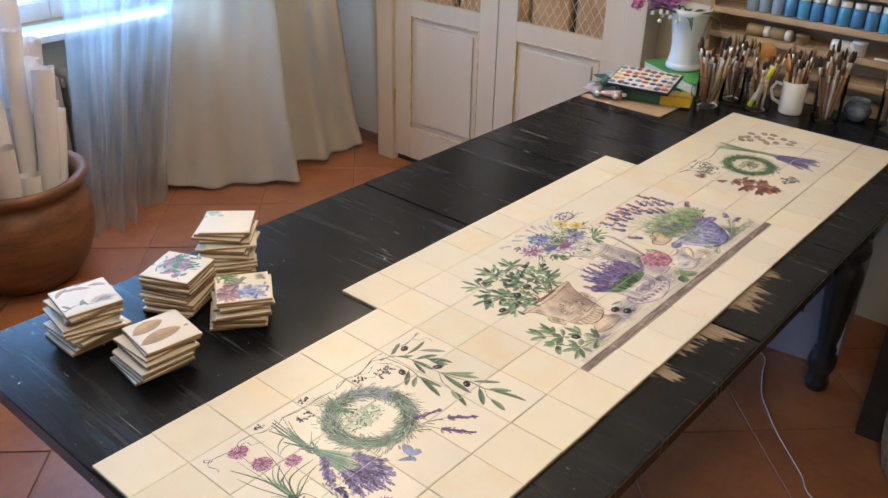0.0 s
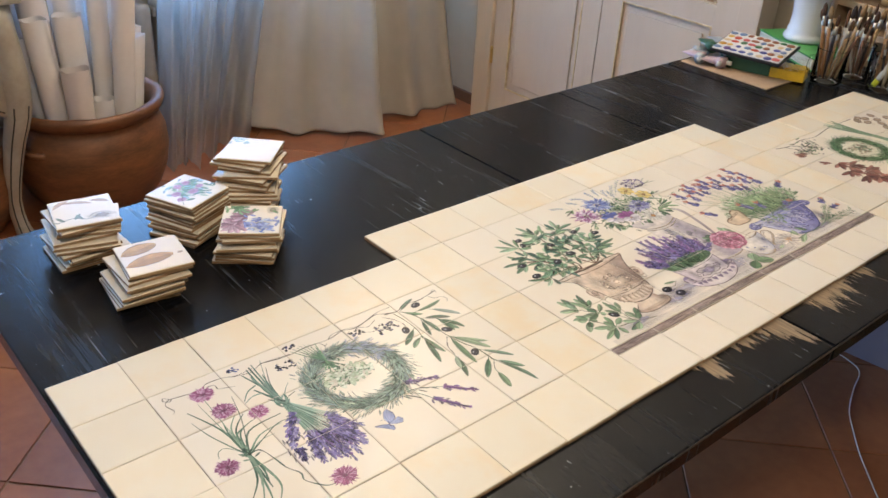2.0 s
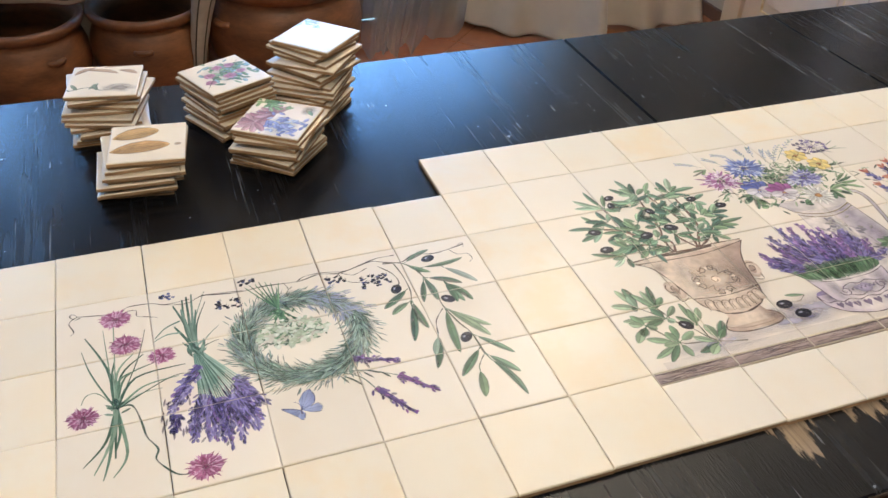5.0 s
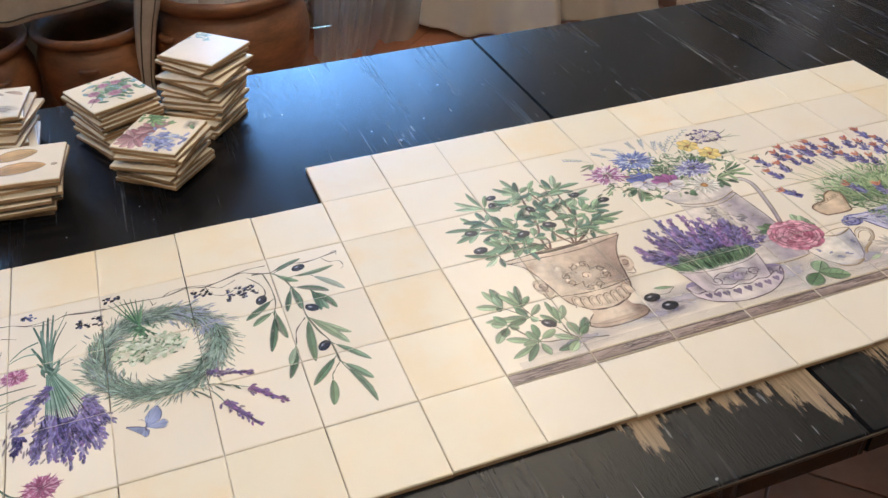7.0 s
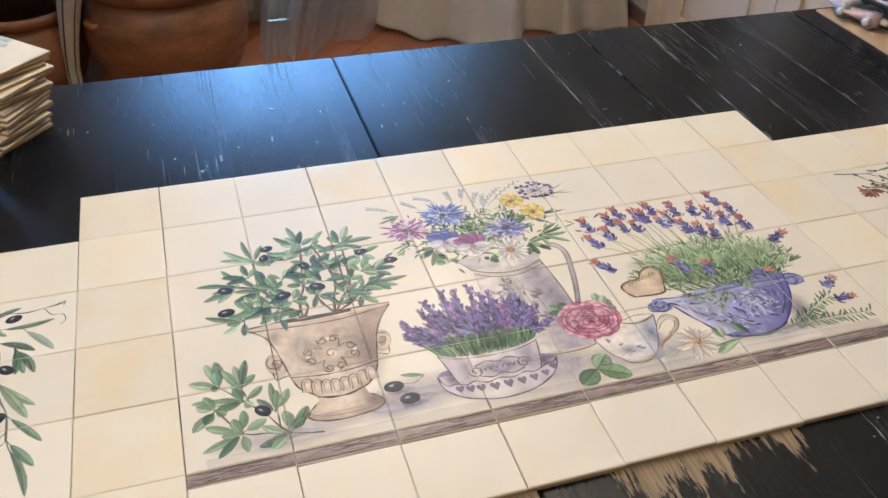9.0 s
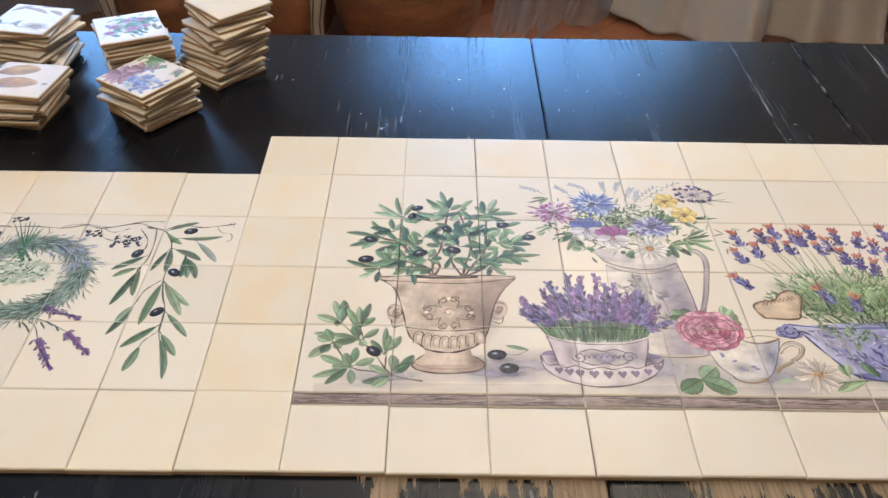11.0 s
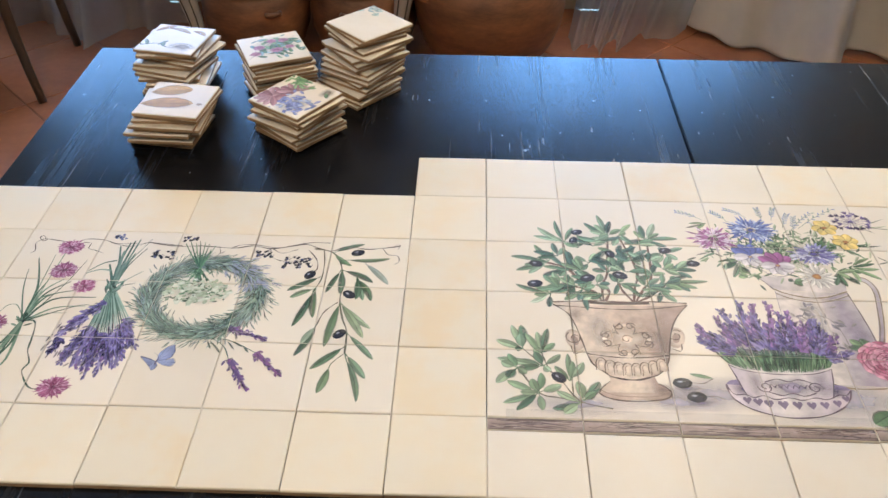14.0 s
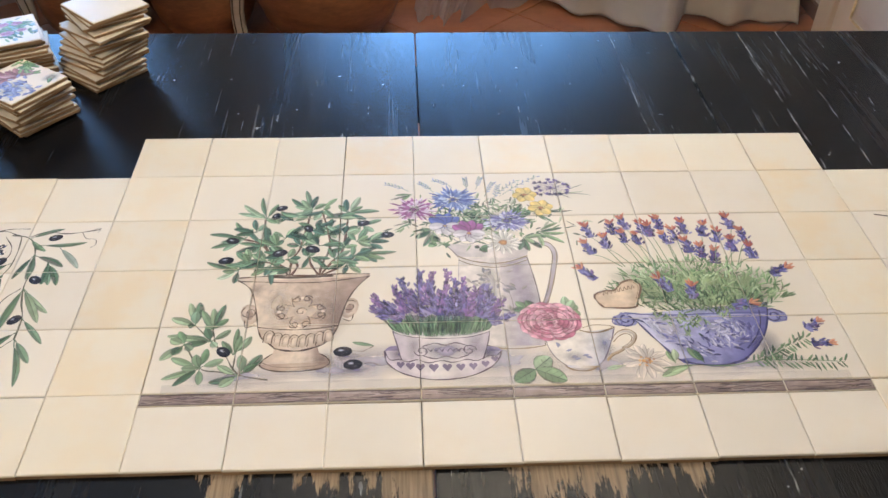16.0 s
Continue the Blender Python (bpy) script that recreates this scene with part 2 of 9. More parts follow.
def glaze(name, base, patch, amount, rough=0.32):
    """Cream ceramic glaze: each tile takes the fire in its own way, with soft honey-coloured clouds."""
    m = bpy.data.materials.new(name)
    m.use_nodes = True
    n, l = m.node_tree.nodes, m.node_tree.links
    p = n["Principled BSDF"]
    p.inputs["Roughness"].default_value, p.inputs["Specular IOR Level"].default_value = rough, 0.24
    co, info, shift, add = n.new("ShaderNodeTexCoord"), n.new("ShaderNodeObjectInfo"), n.new("ShaderNodeVectorMath"), n.new("ShaderNodeVectorMath")
    shift.operation, add.operation = "SCALE", "ADD"
    shift.inputs[0].default_value = (37.0, 61.0, 23.0)
    l.new(info.outputs["Random"], shift.inputs["Scale"])
    l.new(co.outputs["Object"], add.inputs[0])
    l.new(shift.outputs[0], add.inputs[1])
    cloud, fine, both, own, fac = n.new("ShaderNodeTexNoise"), n.new("ShaderNodeTexNoise"), n.new("ShaderNodeMath"), n.new("ShaderNodeMapRange"), n.new("ShaderNodeMath")
    for t, s, d in ((cloud, 15, 5), (fine, 75, 4)):
        t.inputs["Scale"].default_value, t.inputs["Detail"].default_value = s, d
        l.new(add.outputs[0], t.inputs["Vector"])
    both.operation, fac.operation, fac.use_clamp = "MULTIPLY_ADD", "MULTIPLY", True
    l.new(fine.outputs["Fac"], both.inputs[0])
    both.inputs[1].default_value = 0.25
    l.new(cloud.outputs["Fac"], both.inputs[2])
    ramp = n.new("ShaderNodeMapRange")
    ramp.interpolation_type = "SMOOTHSTEP"
    ramp.inputs["From Min"].default_value, ramp.inputs["From Max"].default_value = 0.50, 0.82
    l.new(both.outputs[0], ramp.inputs["Value"])
    own.inputs["To Min"].default_value, own.inputs["To Max"].default_value = amount * 0.25, amount
    l.new(info.outputs["Random"], own.inputs["Value"])
    l.new(ramp.outputs[0], fac.inputs[0])
    l.new(own.outputs[0], fac.inputs[1])
    mix, hsv, val = n.new("ShaderNodeMix"), n.new("ShaderNodeHueSaturation"), n.new("ShaderNodeMapRange")
    mix.data_type = "RGBA"
    mix.inputs["A"].default_value, mix.inputs["B"].default_value = (*base, 1), (*patch, 1)
    l.new(fac.outputs[0], mix.inputs["Factor"])
    tw = n.new("ShaderNodeMath")
    tw.operation = "PINGPONG"
    l.new(info.outputs["Random"], tw.inputs[0])
    tw.inputs[1].default_value = 0.23
    val.inputs["From Max"].default_value = 0.23
    val.inputs["To Min"].default_value, val.inputs["To Max"].default_value = 0.955, 1.03
    l.new(tw.outputs[0], val.inputs["Value"])
    l.new(val.outputs[0], hsv.inputs["Value"])
    l.new(mix.outputs["Result"], hsv.inputs["Color"])
    l.new(hsv.outputs[0], p.inputs["Base Color"])
    wave, bp = n.new("ShaderNodeTexNoise"), n.new("ShaderNodeBump")
    wave.inputs["Scale"].default_value, wave.inputs["Detail"].default_value = 22, 2
    l.new(add.outputs[0], wave.inputs["Vector"])
    bp.inputs["Strength"].default_value, bp.inputs["Distance"].default_value = 0.10, 0.002
    l.new(wave.outputs["Fac"], bp.inputs["Height"])
    l.new(bp.outputs[0], p.inputs["Normal"])
    return m


WALL = mat("wall_paint", (0.41, 0.345, 0.255), 0.75, scale=2, bump=0.15, bump_scale=90, vary=(0.37, 0.31, 0.225))
CEIL = mat("ceiling_paint", (0.72, 0.70, 0.66), 0.8, scale=1)
TERRA = mat("terracotta_floor", (0.36, 0.13, 0.052), 0.42, scale=5, bump=0.2, bump_scale=25, vary=(0.25, 0.082, 0.032), random_v=0.16)
GROUT = mat("floor_grout", (0.24, 0.125, 0.07), 0.9, scale=10)
BLACK = table_paint()
EDGE_BLACK = mat("black_edge_paint", (0.012, 0.012, 0.013), 0.4, vary=(0.03, 0.026, 0.02), scale=9, bump=0.2)
LEG_BLACK = mat("black_leg_paint", (0.012, 0.014, 0.017), 0.28, vary=(0.02, 0.022, 0.025), scale=12, bump=0.1)
RAW_WOOD = mat("bare_edge_wood", (0.016, 0.014, 0.012), 0.6, scale=22, vary=(0.075, 0.055, 0.038))
GLAZE = glaze("cream_glaze", (0.725, 0.655, 0.525), (0.74, 0.585, 0.375), 0.68)
GLAZE_PALE = glaze("ivory_glaze", (0.72, 0.655, 0.55), (0.71, 0.605, 0.46), 0.55)
BISQUE = mat("biscuit_clay", (0.44, 0.285, 0.16), 0.8, vary=(0.28, 0.16, 0.075), scale=22, bump=0.3, bump_scale=150, random_v=0.2)
STACK_GLAZE = mat("stack_glaze", (0.74, 0.66, 0.54), 0.3, vary=(0.70, 0.61, 0.48), scale=12, bump=0.03, spec=0.2)
PIGMENT = pigment_paint()
SATIN = mat("grey_satin", (0.75, 0.665, 0.55), 0.34, scale=3, vary=(0.68, 0.60, 0.495), bump=0.05, bump_scale=200)
SATIN.node_tree.nodes["Principled BSDF"].inputs["Sheen Weight"].default_value = 0.2
SHEER = mat("sheer_voile", (0.55, 0.54, 0.52), 0.7, scale=6)
SHEER.node_tree.nodes["Principled BSDF"].inputs["Transmission Weight"].default_value = 0.0
_ms = mixed(SHEER, "ShaderNodeBsdfTransparent", 0.42)
_tl, _add = SHEER.node_tree.nodes.new("ShaderNodeBsdfTranslucent"), SHEER.node_tree.nodes.new("ShaderNodeMixShader")
_tl.inputs[0].default_value = (0.75, 0.74, 0.72, 1)
_add.inputs[0].default_value = 0.45
SHEER.node_tree.links.new(SHEER.node_tree.nodes["Principled BSDF"].outputs[0], _add.inputs[1])
SHEER.node_tree.links.new(_tl.outputs[0], _add.inputs[2])
SHEER.node_tree.links.new(_add.outputs[0], _ms.inputs[2])
CREAM = mat("cream_cupboard_paint", (0.55, 0.46, 0.36), 0.5, vary=(0.515, 0.425, 0.325), scale=6, bump=0.12, bump_scale=30, stretch=(1, 1, 0.2))
PATINA = mat("worn_gilt_line", (0.66, 0.55, 0.34), 0.5, vary=(0.46, 0.33, 0.17), scale=30)
GILT = mat("aged_gilt", (0.55, 0.40, 0.16), 0.45, 0.4, scale=40, vary=(0.35, 0.27, 0.15))
BRASS = mat("brass", (0.60, 0.42, 0.16), 0.35, 0.9, scale=40)
WIRE = mat("gilt_wire", (0.66, 0.56, 0.38), 0.45, 0.3, scale=50)
KRAFT = mat("kraft_paper", (0.42, 0.26, 0.14), 0.8, scale=9, bump=0.3, bump_scale=20, vary=(0.30, 0.17, 0.08))
# near-black brown: painted lines on the console, shade inside the cupboard
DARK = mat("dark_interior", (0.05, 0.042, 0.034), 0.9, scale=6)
CLAY = mat("terracotta_pot", (0.225, 0.090, 0.035), 0.46, vary=(0.10, 0.040, 0.016), scale=7, bump=0.35, bump_scale=35, stretch=(1, 1, 3))
PAPER = mat("white_roll_paper", (0.80, 0.77, 0.75), 0.5, vary=(0.75, 0.71, 0.69), scale=8, bump=0.1, bump_scale=30)
PAPER_PINK = mat("tracing_paper", (0.74, 0.67, 0.64), 0.5, vary=(0.68, 0.61, 0.58), scale=8, bump=0.1, bump_scale=30)
RADI = mat("radiator_enamel", (0.33, 0.28, 0.23), 0.4, scale=6, vary=(0.27, 0.23, 0.19))
CHAIRWOOD = mat("dark_walnut", (0.035, 0.02, 0.012), 0.35, scale=20, vary=(0.06, 0.035, 0.02), stretch=(1, 1, 0.1))
GREYPAINT = mat("grey_console_paint", (0.40, 0.36, 0.30), 0.5, vary=(0.30, 0.265, 0.215), scale=9, bump=0.2)
RACKWOOD = mat("pale_rack_wood", (0.42, 0.30, 0.19), 0.55, vary=(0.34, 0.23, 0.14), scale=6, stretch=(3, 0.4, 3), bump=0.1)
CARD = mat("cardboard", (0.42, 0.29, 0.18), 0.8, vary=(0.36, 0.24, 0.14), scale=12)
WHITE = mat("white_porcelain", (0.78, 0.76, 0.72), 0.2, vary=(0.74, 0.72, 0.68), scale=5, coat=0.3)
VASE = mat("pale_blue_porcelain", (0.66, 0.70, 0.74), 0.22, vary=(0.62, 0.66, 0.70), scale=5, coat=0.3)
WINFRAME = mat("white_window_paint", (0.75, 0.75, 0.75), 0.4, scale=4)
SKIRT = mat("brown_skirting", (0.16, 0.075, 0.04), 0.5, scale=14, stretch=(1, 1, 4))
ROPE = mat("braided_rush", (0.30, 0.19, 0.09), 0.85, vary=(0.15, 0.085, 0.035), scale=40, bump=0.5, bump_scale=120)
LILAC_BOX = mat("lilac_carton", (0.36, 0.33, 0.38), 0.6, scale=5, vary=(0.32, 0.29, 0.34))
INK = mat("grey_ink", (0.06, 0.06, 0.075), 0.7, scale=30)
CABLE = mat("white_cable", (0.62, 0.60, 0.57), 0.5, scale=10)
OUTSIDE = glow("daylight_backdrop", (0.42, 0.78, 1.0), 2.6)
LAMPGLASS = glow("lamp_glass", (1.0, 0.82, 0.6), 3.0)


# ---------------------------------------------------------------- builders
def thing(name, label, category, at=(0, 0, 0), rz=0.0, group="", kind=""):
    e = new(name)
    e.matrix_world = pose(*at, 0, 0, rz)
    return tagged(e, label, category, group, kind)


def part(name, bm, material, parent=None, label="", smooth=False):
    me = bpy.data.meshes.new(name)
    bm.to_mesh(me)
    bm.free()
    me.materials.append(material)
    if smooth:
        for f in me.polygons:
            f.use_smooth = True
    ob = new(name, me)
    if parent:
        ob.parent = parent
    if label:
        tagged(ob, label)
    return ob


def box(bm, x0, x1, y0, y1, z0, z1, bevel=0.0, m=None):
    b = bmesh.ops.create_cube(bm, size=1.0)
    vs = b["verts"]
    bmesh.ops.transform(bm, verts=vs, matrix=Matrix.Translation(((x0 + x1) / 2, (y0 + y1) / 2, (z0 + z1) / 2)) @ Matrix.Diagonal((x1 - x0, y1 - y0, z1 - z0, 1)))
    if bevel:
        es = list({e for v in vs for e in v.link_edges})
        r = bmesh.ops.bevel(bm, geom=es, offset=bevel, segments=2, affect="EDGES", profile=0.7)
        vs = list({v for f in r["faces"] for v in f.verts} | {v for v in vs if v.is_valid})
    if m:
        bmesh.ops.transform(bm, verts=vs, matrix=m)
    return bm


def boxed(x0, x1, y0, y1, z0, z1, bevel=0.0, m=None):
    return box(bmesh.new(), x0, x1, y0, y1, z0, z1, bevel, m)


def lathe(bm, profile, seg=32, m=None, lid=True):
    rings = []
    for r, z in profile:
        ring = []
        for i in range(seg):
            a = 2 * math.pi * i / seg
            v = Vector((r * math.cos(a), r * math.sin(a), z))
            ring.append(bm.verts.new(m @ v if m else v))
        rings.append(ring)
    for a, b in zip(rings, rings[1:]):
        for i in range(seg):
            j = (i + 1) % seg
            bm.faces.new((a[i], a[j], b[j], b[i]))
    bm.faces.new(rings[0][::-1])
    if lid:
        bm.faces.new(rings[-1])
    return bm


def tube(bm, pts, radii, seg=8):
    """A round tube through points with a radius at each."""
    pts = [Vector(p) for p in pts]
    if not hasattr(radii, "__len__"):
        radii = [radii] * len(pts)
    rings, side = [], None
    for i, p in enumerate(pts):
        d = (pts[min(i + 1, len(pts) - 1)] - pts[max(i - 1, 0)]).normalized()
        if side is None:
            side = d.orthogonal().normalized()
        side = (side - d * side.dot(d)).normalized()
        up = d.cross(side)
        rings.append([bm.verts.new(p + radii[i] * (math.cos(2 * math.pi * k / seg) * side + math.sin(2 * math.pi * k / seg) * up)) for k in range(seg)])
    for a, b in zip(rings, rings[1:]):
        for k in range(seg):
            j = (k + 1) % seg
            bm.faces.new((a[k], a[j], b[j], b[k]))
    bm.faces.new(rings[0][::-1])
    bm.faces.new(rings[-1])
    return bm


def structure(name, bm, material, label, category, smooth=False):
    return tagged(part(name, bm, material, None, "", smooth), label, category, "", "structure")


# ---------------------------------------------------------------- room
X0, X1, Y0, Y1, H = -3.0, 2.0, -2.6, 2.95, 2.75
WINDOWS = ((0.12, 1.32), (-2.0, -0.9))
SILL_Z, HEAD_Z = 0.76, 2.0
structure("ceiling", boxed(X0, X1, Y0, Y1 + 0.3, H, H + 0.1), CEIL, "plain off-white plastered ceiling over the room", "ceiling")
bm = bmesh.new()
for a, b in ((X0, -2.0), (-0.9, 0.12), (1.32, X1)):
    box(bm, a, b, Y1, Y1 + 0.3, 0, H)
for a, b in ((-2.0, -0.9), (0.12, 1.32)):
    box(bm, a, b, Y1, Y1 + 0.3, 0, SILL_Z)
    box(bm, a, b, Y1, Y1 + 0.3, HEAD_Z, H)
structure("wall_north", bm, WALL, "beige painted wall with two window openings", "wall")
structure("wall_east", boxed(X1, X1 + 0.15, Y0, Y1 + 0.3, 0, H), WALL, "beige painted wall beside the cupboard and rack", "wall")
structure("wall_west", boxed(X0 - 0.15, X0, Y0, Y1 + 0.3, 0, H), WALL, "plain beige painted wall", "wall")
structure("wall_south", boxed(X0 - 0.15, X1 + 0.15, Y0 - 0.15, Y0, 0, H), WALL, "plain beige painted wall", "wall")
structure("baseboard", boxed(X1 - 0.015, X1, 2.40, Y1, 0, 0.055, 0.004), SKIRT, "low brown skirting at the foot of the wall", "baseboard")
structure("backdrop", boxed(-4.5, 4.0, 3.9, 3.92, -0.5, 3.6), OUTSIDE, "bright bluish daylight outside the windows", "backdrop")
for i, (a, b) in enumerate(WINDOWS):
    w = tagged(thing("window_%d" % (i + 1), "white painted window with two casements and a sill", "window"), kind="structure")
    bm = bmesh.new()
    for x in (a + 0.035, b - 0.035, (a + b) / 2):
        box(bm, x - 0.035, x + 0.035, Y1 + 0.12, Y1 + 0.18, SILL_Z, HEAD_Z, 0.005)
    for z in (SILL_Z + 0.035, HEAD_Z - 0.035, 1.62):
        box(bm, a + 0.071, b - 0.071, Y1 + 0.125, Y1 + 0.175, z - 0.035, z + 0.035)
    part("window_frame", bm, WINFRAME, w)
    part("window_sill", boxed(a - 0.05, b + 0.05, Y1 - 0.12, Y1 + 0.118, SILL_Z - 0.03, SILL_Z - 0.002, 0.006), WINFRAME, w)

# floor: grout bed with square terracotta tiles laid diagonally
floor = structure("floor", boxed(X0, X1, Y0, Y1, -0.06, -0.004), GROUT, "terracotta tiled floor laid diagonally with pale joints", "floor")


def floor_tile_mesh(s, t):
    bm = boxed(-s / 2, s / 2, -s / 2, s / 2, -t, 0)
    bmesh.ops.bevel(bm, geom=[e for e in bm.edges if all(v.co.z > -0.001 for v in e.verts)], offset=0.0010, segments=1, affect="EDGES")
    me = bpy.data.meshes.new("floor_tile")
    bm.to_mesh(me)
    bm.free()
    me.materials.append(TERRA)
    return me


# ---------------------------------------------------------------- the long black table
TOP = 0.75
table = thing("work_table", "long black-painted wooden work table with worn scratched top", "table")
for a, b in ((-0.605, 0.4095), (0.4122, 0.8815), (0.8835, 1.352), (1.354, 1.93)):
    bm = boxed(a, b, -0.100, 0.960, TOP - 0.032, TOP)
    bmesh.ops.bevel(bm, geom=list(bm.edges), offset=0.0018, segments=2, affect="EDGES")
    part("board", bm, BLACK, table)
part("worn_edge", boxed(-0.604, 1.92, -0.1012, -0.0995, TOP - 0.006, TOP - 0.0022, 0.0004), RAW_WOOD, table, "bare wood line along the worn edge")
bm = bmesh.new()
box(bm, -0.35, 1.60, -0.035, -0.010, TOP - 0.14, TOP - 0.033, 0.003)
part("apron", bm, EDGE_BLACK, table)
part("apron", boxed(-0.35, 1.60, 0.87, 0.895, TOP - 0.14, TOP - 0.033, 0.003), EDGE_BLACK, table)
LEG = [(0.022, 0.0), (0.034, 0.006), (0.036, 0.03), (0.026, 0.05), (0.036, 0.075), (0.043, 0.10), (0.040, 0.125), (0.030, 0.14), (0.034, 0.15), (0.026, 0.16), (0.033, 0.20), (0.044, 0.32), (0.050, 0.40), (0.044, 0.44), (0.030, 0.455), (0.048, 0.475), (0.052, 0.50), (0.044, 0.525), (0.030, 0.535), (0.045, 0.55), (0.045, 0.56)]
for x in (-0.22, 1.465):
    for y in (0.02, 0.85):
        bm = lathe(bmesh.new(), LEG, 28, Matrix.Translation((x, y, 0)))
        box(bm, x - 0.05, x + 0.05, y - 0.0545, y + 0.0195, 0.56, TOP - 0.034, 0.004)
        part("leg", bm, LEG_BLACK, table, "turned black table leg", True)


# ---------------------------------------------------------------- soft furnishings
def smooth_line(pts, u):
    """A Catmull-Rom line through points, at u from 0 to 1."""
    k = u * (len(pts) - 1)
    i = min(int(k), len(pts) - 2)
    f = k - i
    p0, p1, p2, p3 = (Vector(pts[max(0, min(len(pts) - 1, i + d))]) for d in (-1, 0, 1, 2))
    return 0.5 * ((2 * p1) + (p2 - p0) * f + (2 * p0 - 5 * p1 + 4 * p2 - p3) * f * f + (3 * p1 - p0 - 3 * p2 + p3) * f ** 3)


def drape(foot, head, z_top, nu, nv, ripple, waves, power=1.4, thick=0.0015, puddle=0.0, seed=1.0):
    bm = bmesh.new()
    grid = []
    for j in range(nv + 1):
        v = j / nv
        z = z_top * v ** 1.35
        row = []
        for i in range(nu + 1):
            u = i / nu
            w = (1 - v ** (1.35)) ** power
            a, b = smooth_line(foot, u), smooth_line(head, u)
            p = b.lerp(a, w)
            s = math.sin(u * waves * 2 * math.pi + seed) + 0.5 * math.sin(u * waves * 4.7 * math.pi + 2 * seed)
            off = ripple * s * (0.6 + 0.4 * (1 - v))
            n = noise.noise(Vector((u * 7 + seed, z * 2.2, seed)))
            near = max(0.0, 1 - z / 0.3)
            crease = 0.012 * near * noise.noise(Vector((u * 16, z * 22, seed + 5)))
            x = p[0] + 0.35 * off + 0.006 * n
            y = p[1] + off - 0.02 * near * near * puddle + crease + 0.008 * n
            zz = max(0.006, z + 0.006 + puddle * 0.03 * near * near * (0.5 + noise.noise(Vector((u * 5, seed, 3)))))
            row.append(bm.verts.new((x, y, zz)))
        grid.append(row)
    for a, b in zip(grid, grid[1:]):
        for i in range(nu):
            bm.faces.new((a[i], a[i + 1], b[i + 1], b[i]))
    if thick:
        bmesh.ops.solidify(bm, geom=list(bm.faces), thickness=thick)
    return bm


def curtain(name, label, foot, head, material, ripple, waves, seed, puddle=1.0, thick=0.002, z_top=2.5, category="curtain"):
    c = part(name, drape(foot, head, z_top, 90, 46, ripple, waves, 1.4, thick, puddle, seed), material, None, "", True)
    return tagged(c, label, category, "window curtains")


curtain("curtain", "grey satin curtain with soft folds reaching the tiled floor",
        [(0.86, 2.76), (0.98, 2.68), (1.11, 2.63), (1.23, 2.48), (1.36, 2.40), (1.42, 2.48), (1.50, 2.60), (1.62, 2.52), (1.76, 2.52), (1.90, 2.53)],
        [(1.30, 2.78), (1.32, 2.74), (1.35, 2.74), (1.37, 2.67), (1.42, 2.66), (1.46, 2.72), (1.50, 2.77), (1.58, 2.71), (1.66, 2.70), (1.74, 2.72)], SATIN, 0.026, 3.6, 0.3)
curtain("curtain", "grey satin curtain hanging beside the far window",
        [(-2.45, 2.70), (-2.30, 2.55), (-2.18, 2.62), (-2.05, 2.55), (-1.88, 2.62)],
        [(-2.35, 2.80), (-2.26, 2.70), (-2.18, 2.76), (-2.10, 2.70), (-2.0, 2.76)], SATIN, 0.022, 5.0, 2.1)
curtain("sheer_curtain", "sheer white voile curtain trailing onto the floor",
        [(0.52, 2.58), (0.55, 2.54), (0.59, 2.60), (0.62, 2.56), (0.68, 2.64), (0.76, 2.66), (0.90, 2.73)],
        [(0.88, 2.74), (0.95, 2.71), (1.02, 2.74), (1.09, 2.77), (1.16, 2.72), (1.23, 2.76), (1.28, 2.76)], SHEER, 0.030, 3.0, 0.4, 1.0, 0.0)
curtain("sheer_curtain", "sheer white voile curtain panel gathered in narrow folds",
        [(0.44, 2.64), (0.46, 2.58), (0.50, 2.57), (0.53, 2.60), (0.55, 2.62)],
        [(0.66, 2.70), (0.74, 2.67), (0.82, 2.70), (0.90, 2.72), (0.98, 2.71)], SHEER, 0.016, 2.0, 1.9, 1.0, 0.0)
curtain("sheer_curtain", "sheer white voile curtain hanging behind the chair",
        [(-1.75, 2.72), (-1.60, 2.70), (-1.45, 2.58), (-1.36, 2.50), (-1.28, 2.62), (-1.12, 2.66), (-1.0, 2.70)],
        [(-1.7, 2.80), (-1.58, 2.77), (-1.46, 2.80), (-1.34, 2.83), (-1.24, 2.79), (-1.15, 2.82), (-1.05, 2.82)], SHEER, 0.030, 4.0, 3.4, 1.0, 0.0)


# ---------------------------------------------------------------- radiator
def radiator(x0, x1):
    r = thing("radiator", "cream enamelled cast-iron column radiator under the window", "radiator")
    n = int((x1 - x0) / 0.085)
    for i in range(n):
        x = x0 + (i + 0.5) * (x1 - x0) / n
        bm = boxed(x - 0.030, x + 0.030, 2.81, 2.93, 0.09, 0.60, 0.022)
        box(bm, x - 0.0425, x + 0.0425, 2.845, 2.895, 0.535, 0.575, 0.012)
        box(bm, x - 0.0425, x + 0.0425, 2.845, 2.895, 0.115, 0.155, 0.012)
        part("column", bm, RADI, r, "", True)
    for x in (x0 + 0.1, x1 - 0.1):
        part("bracket", boxed(x - 0.015, x + 0.015, 2.90, 2.949, 0.3, 0.34), RADI, r)
    return r


radiator(0.20, 1.30)


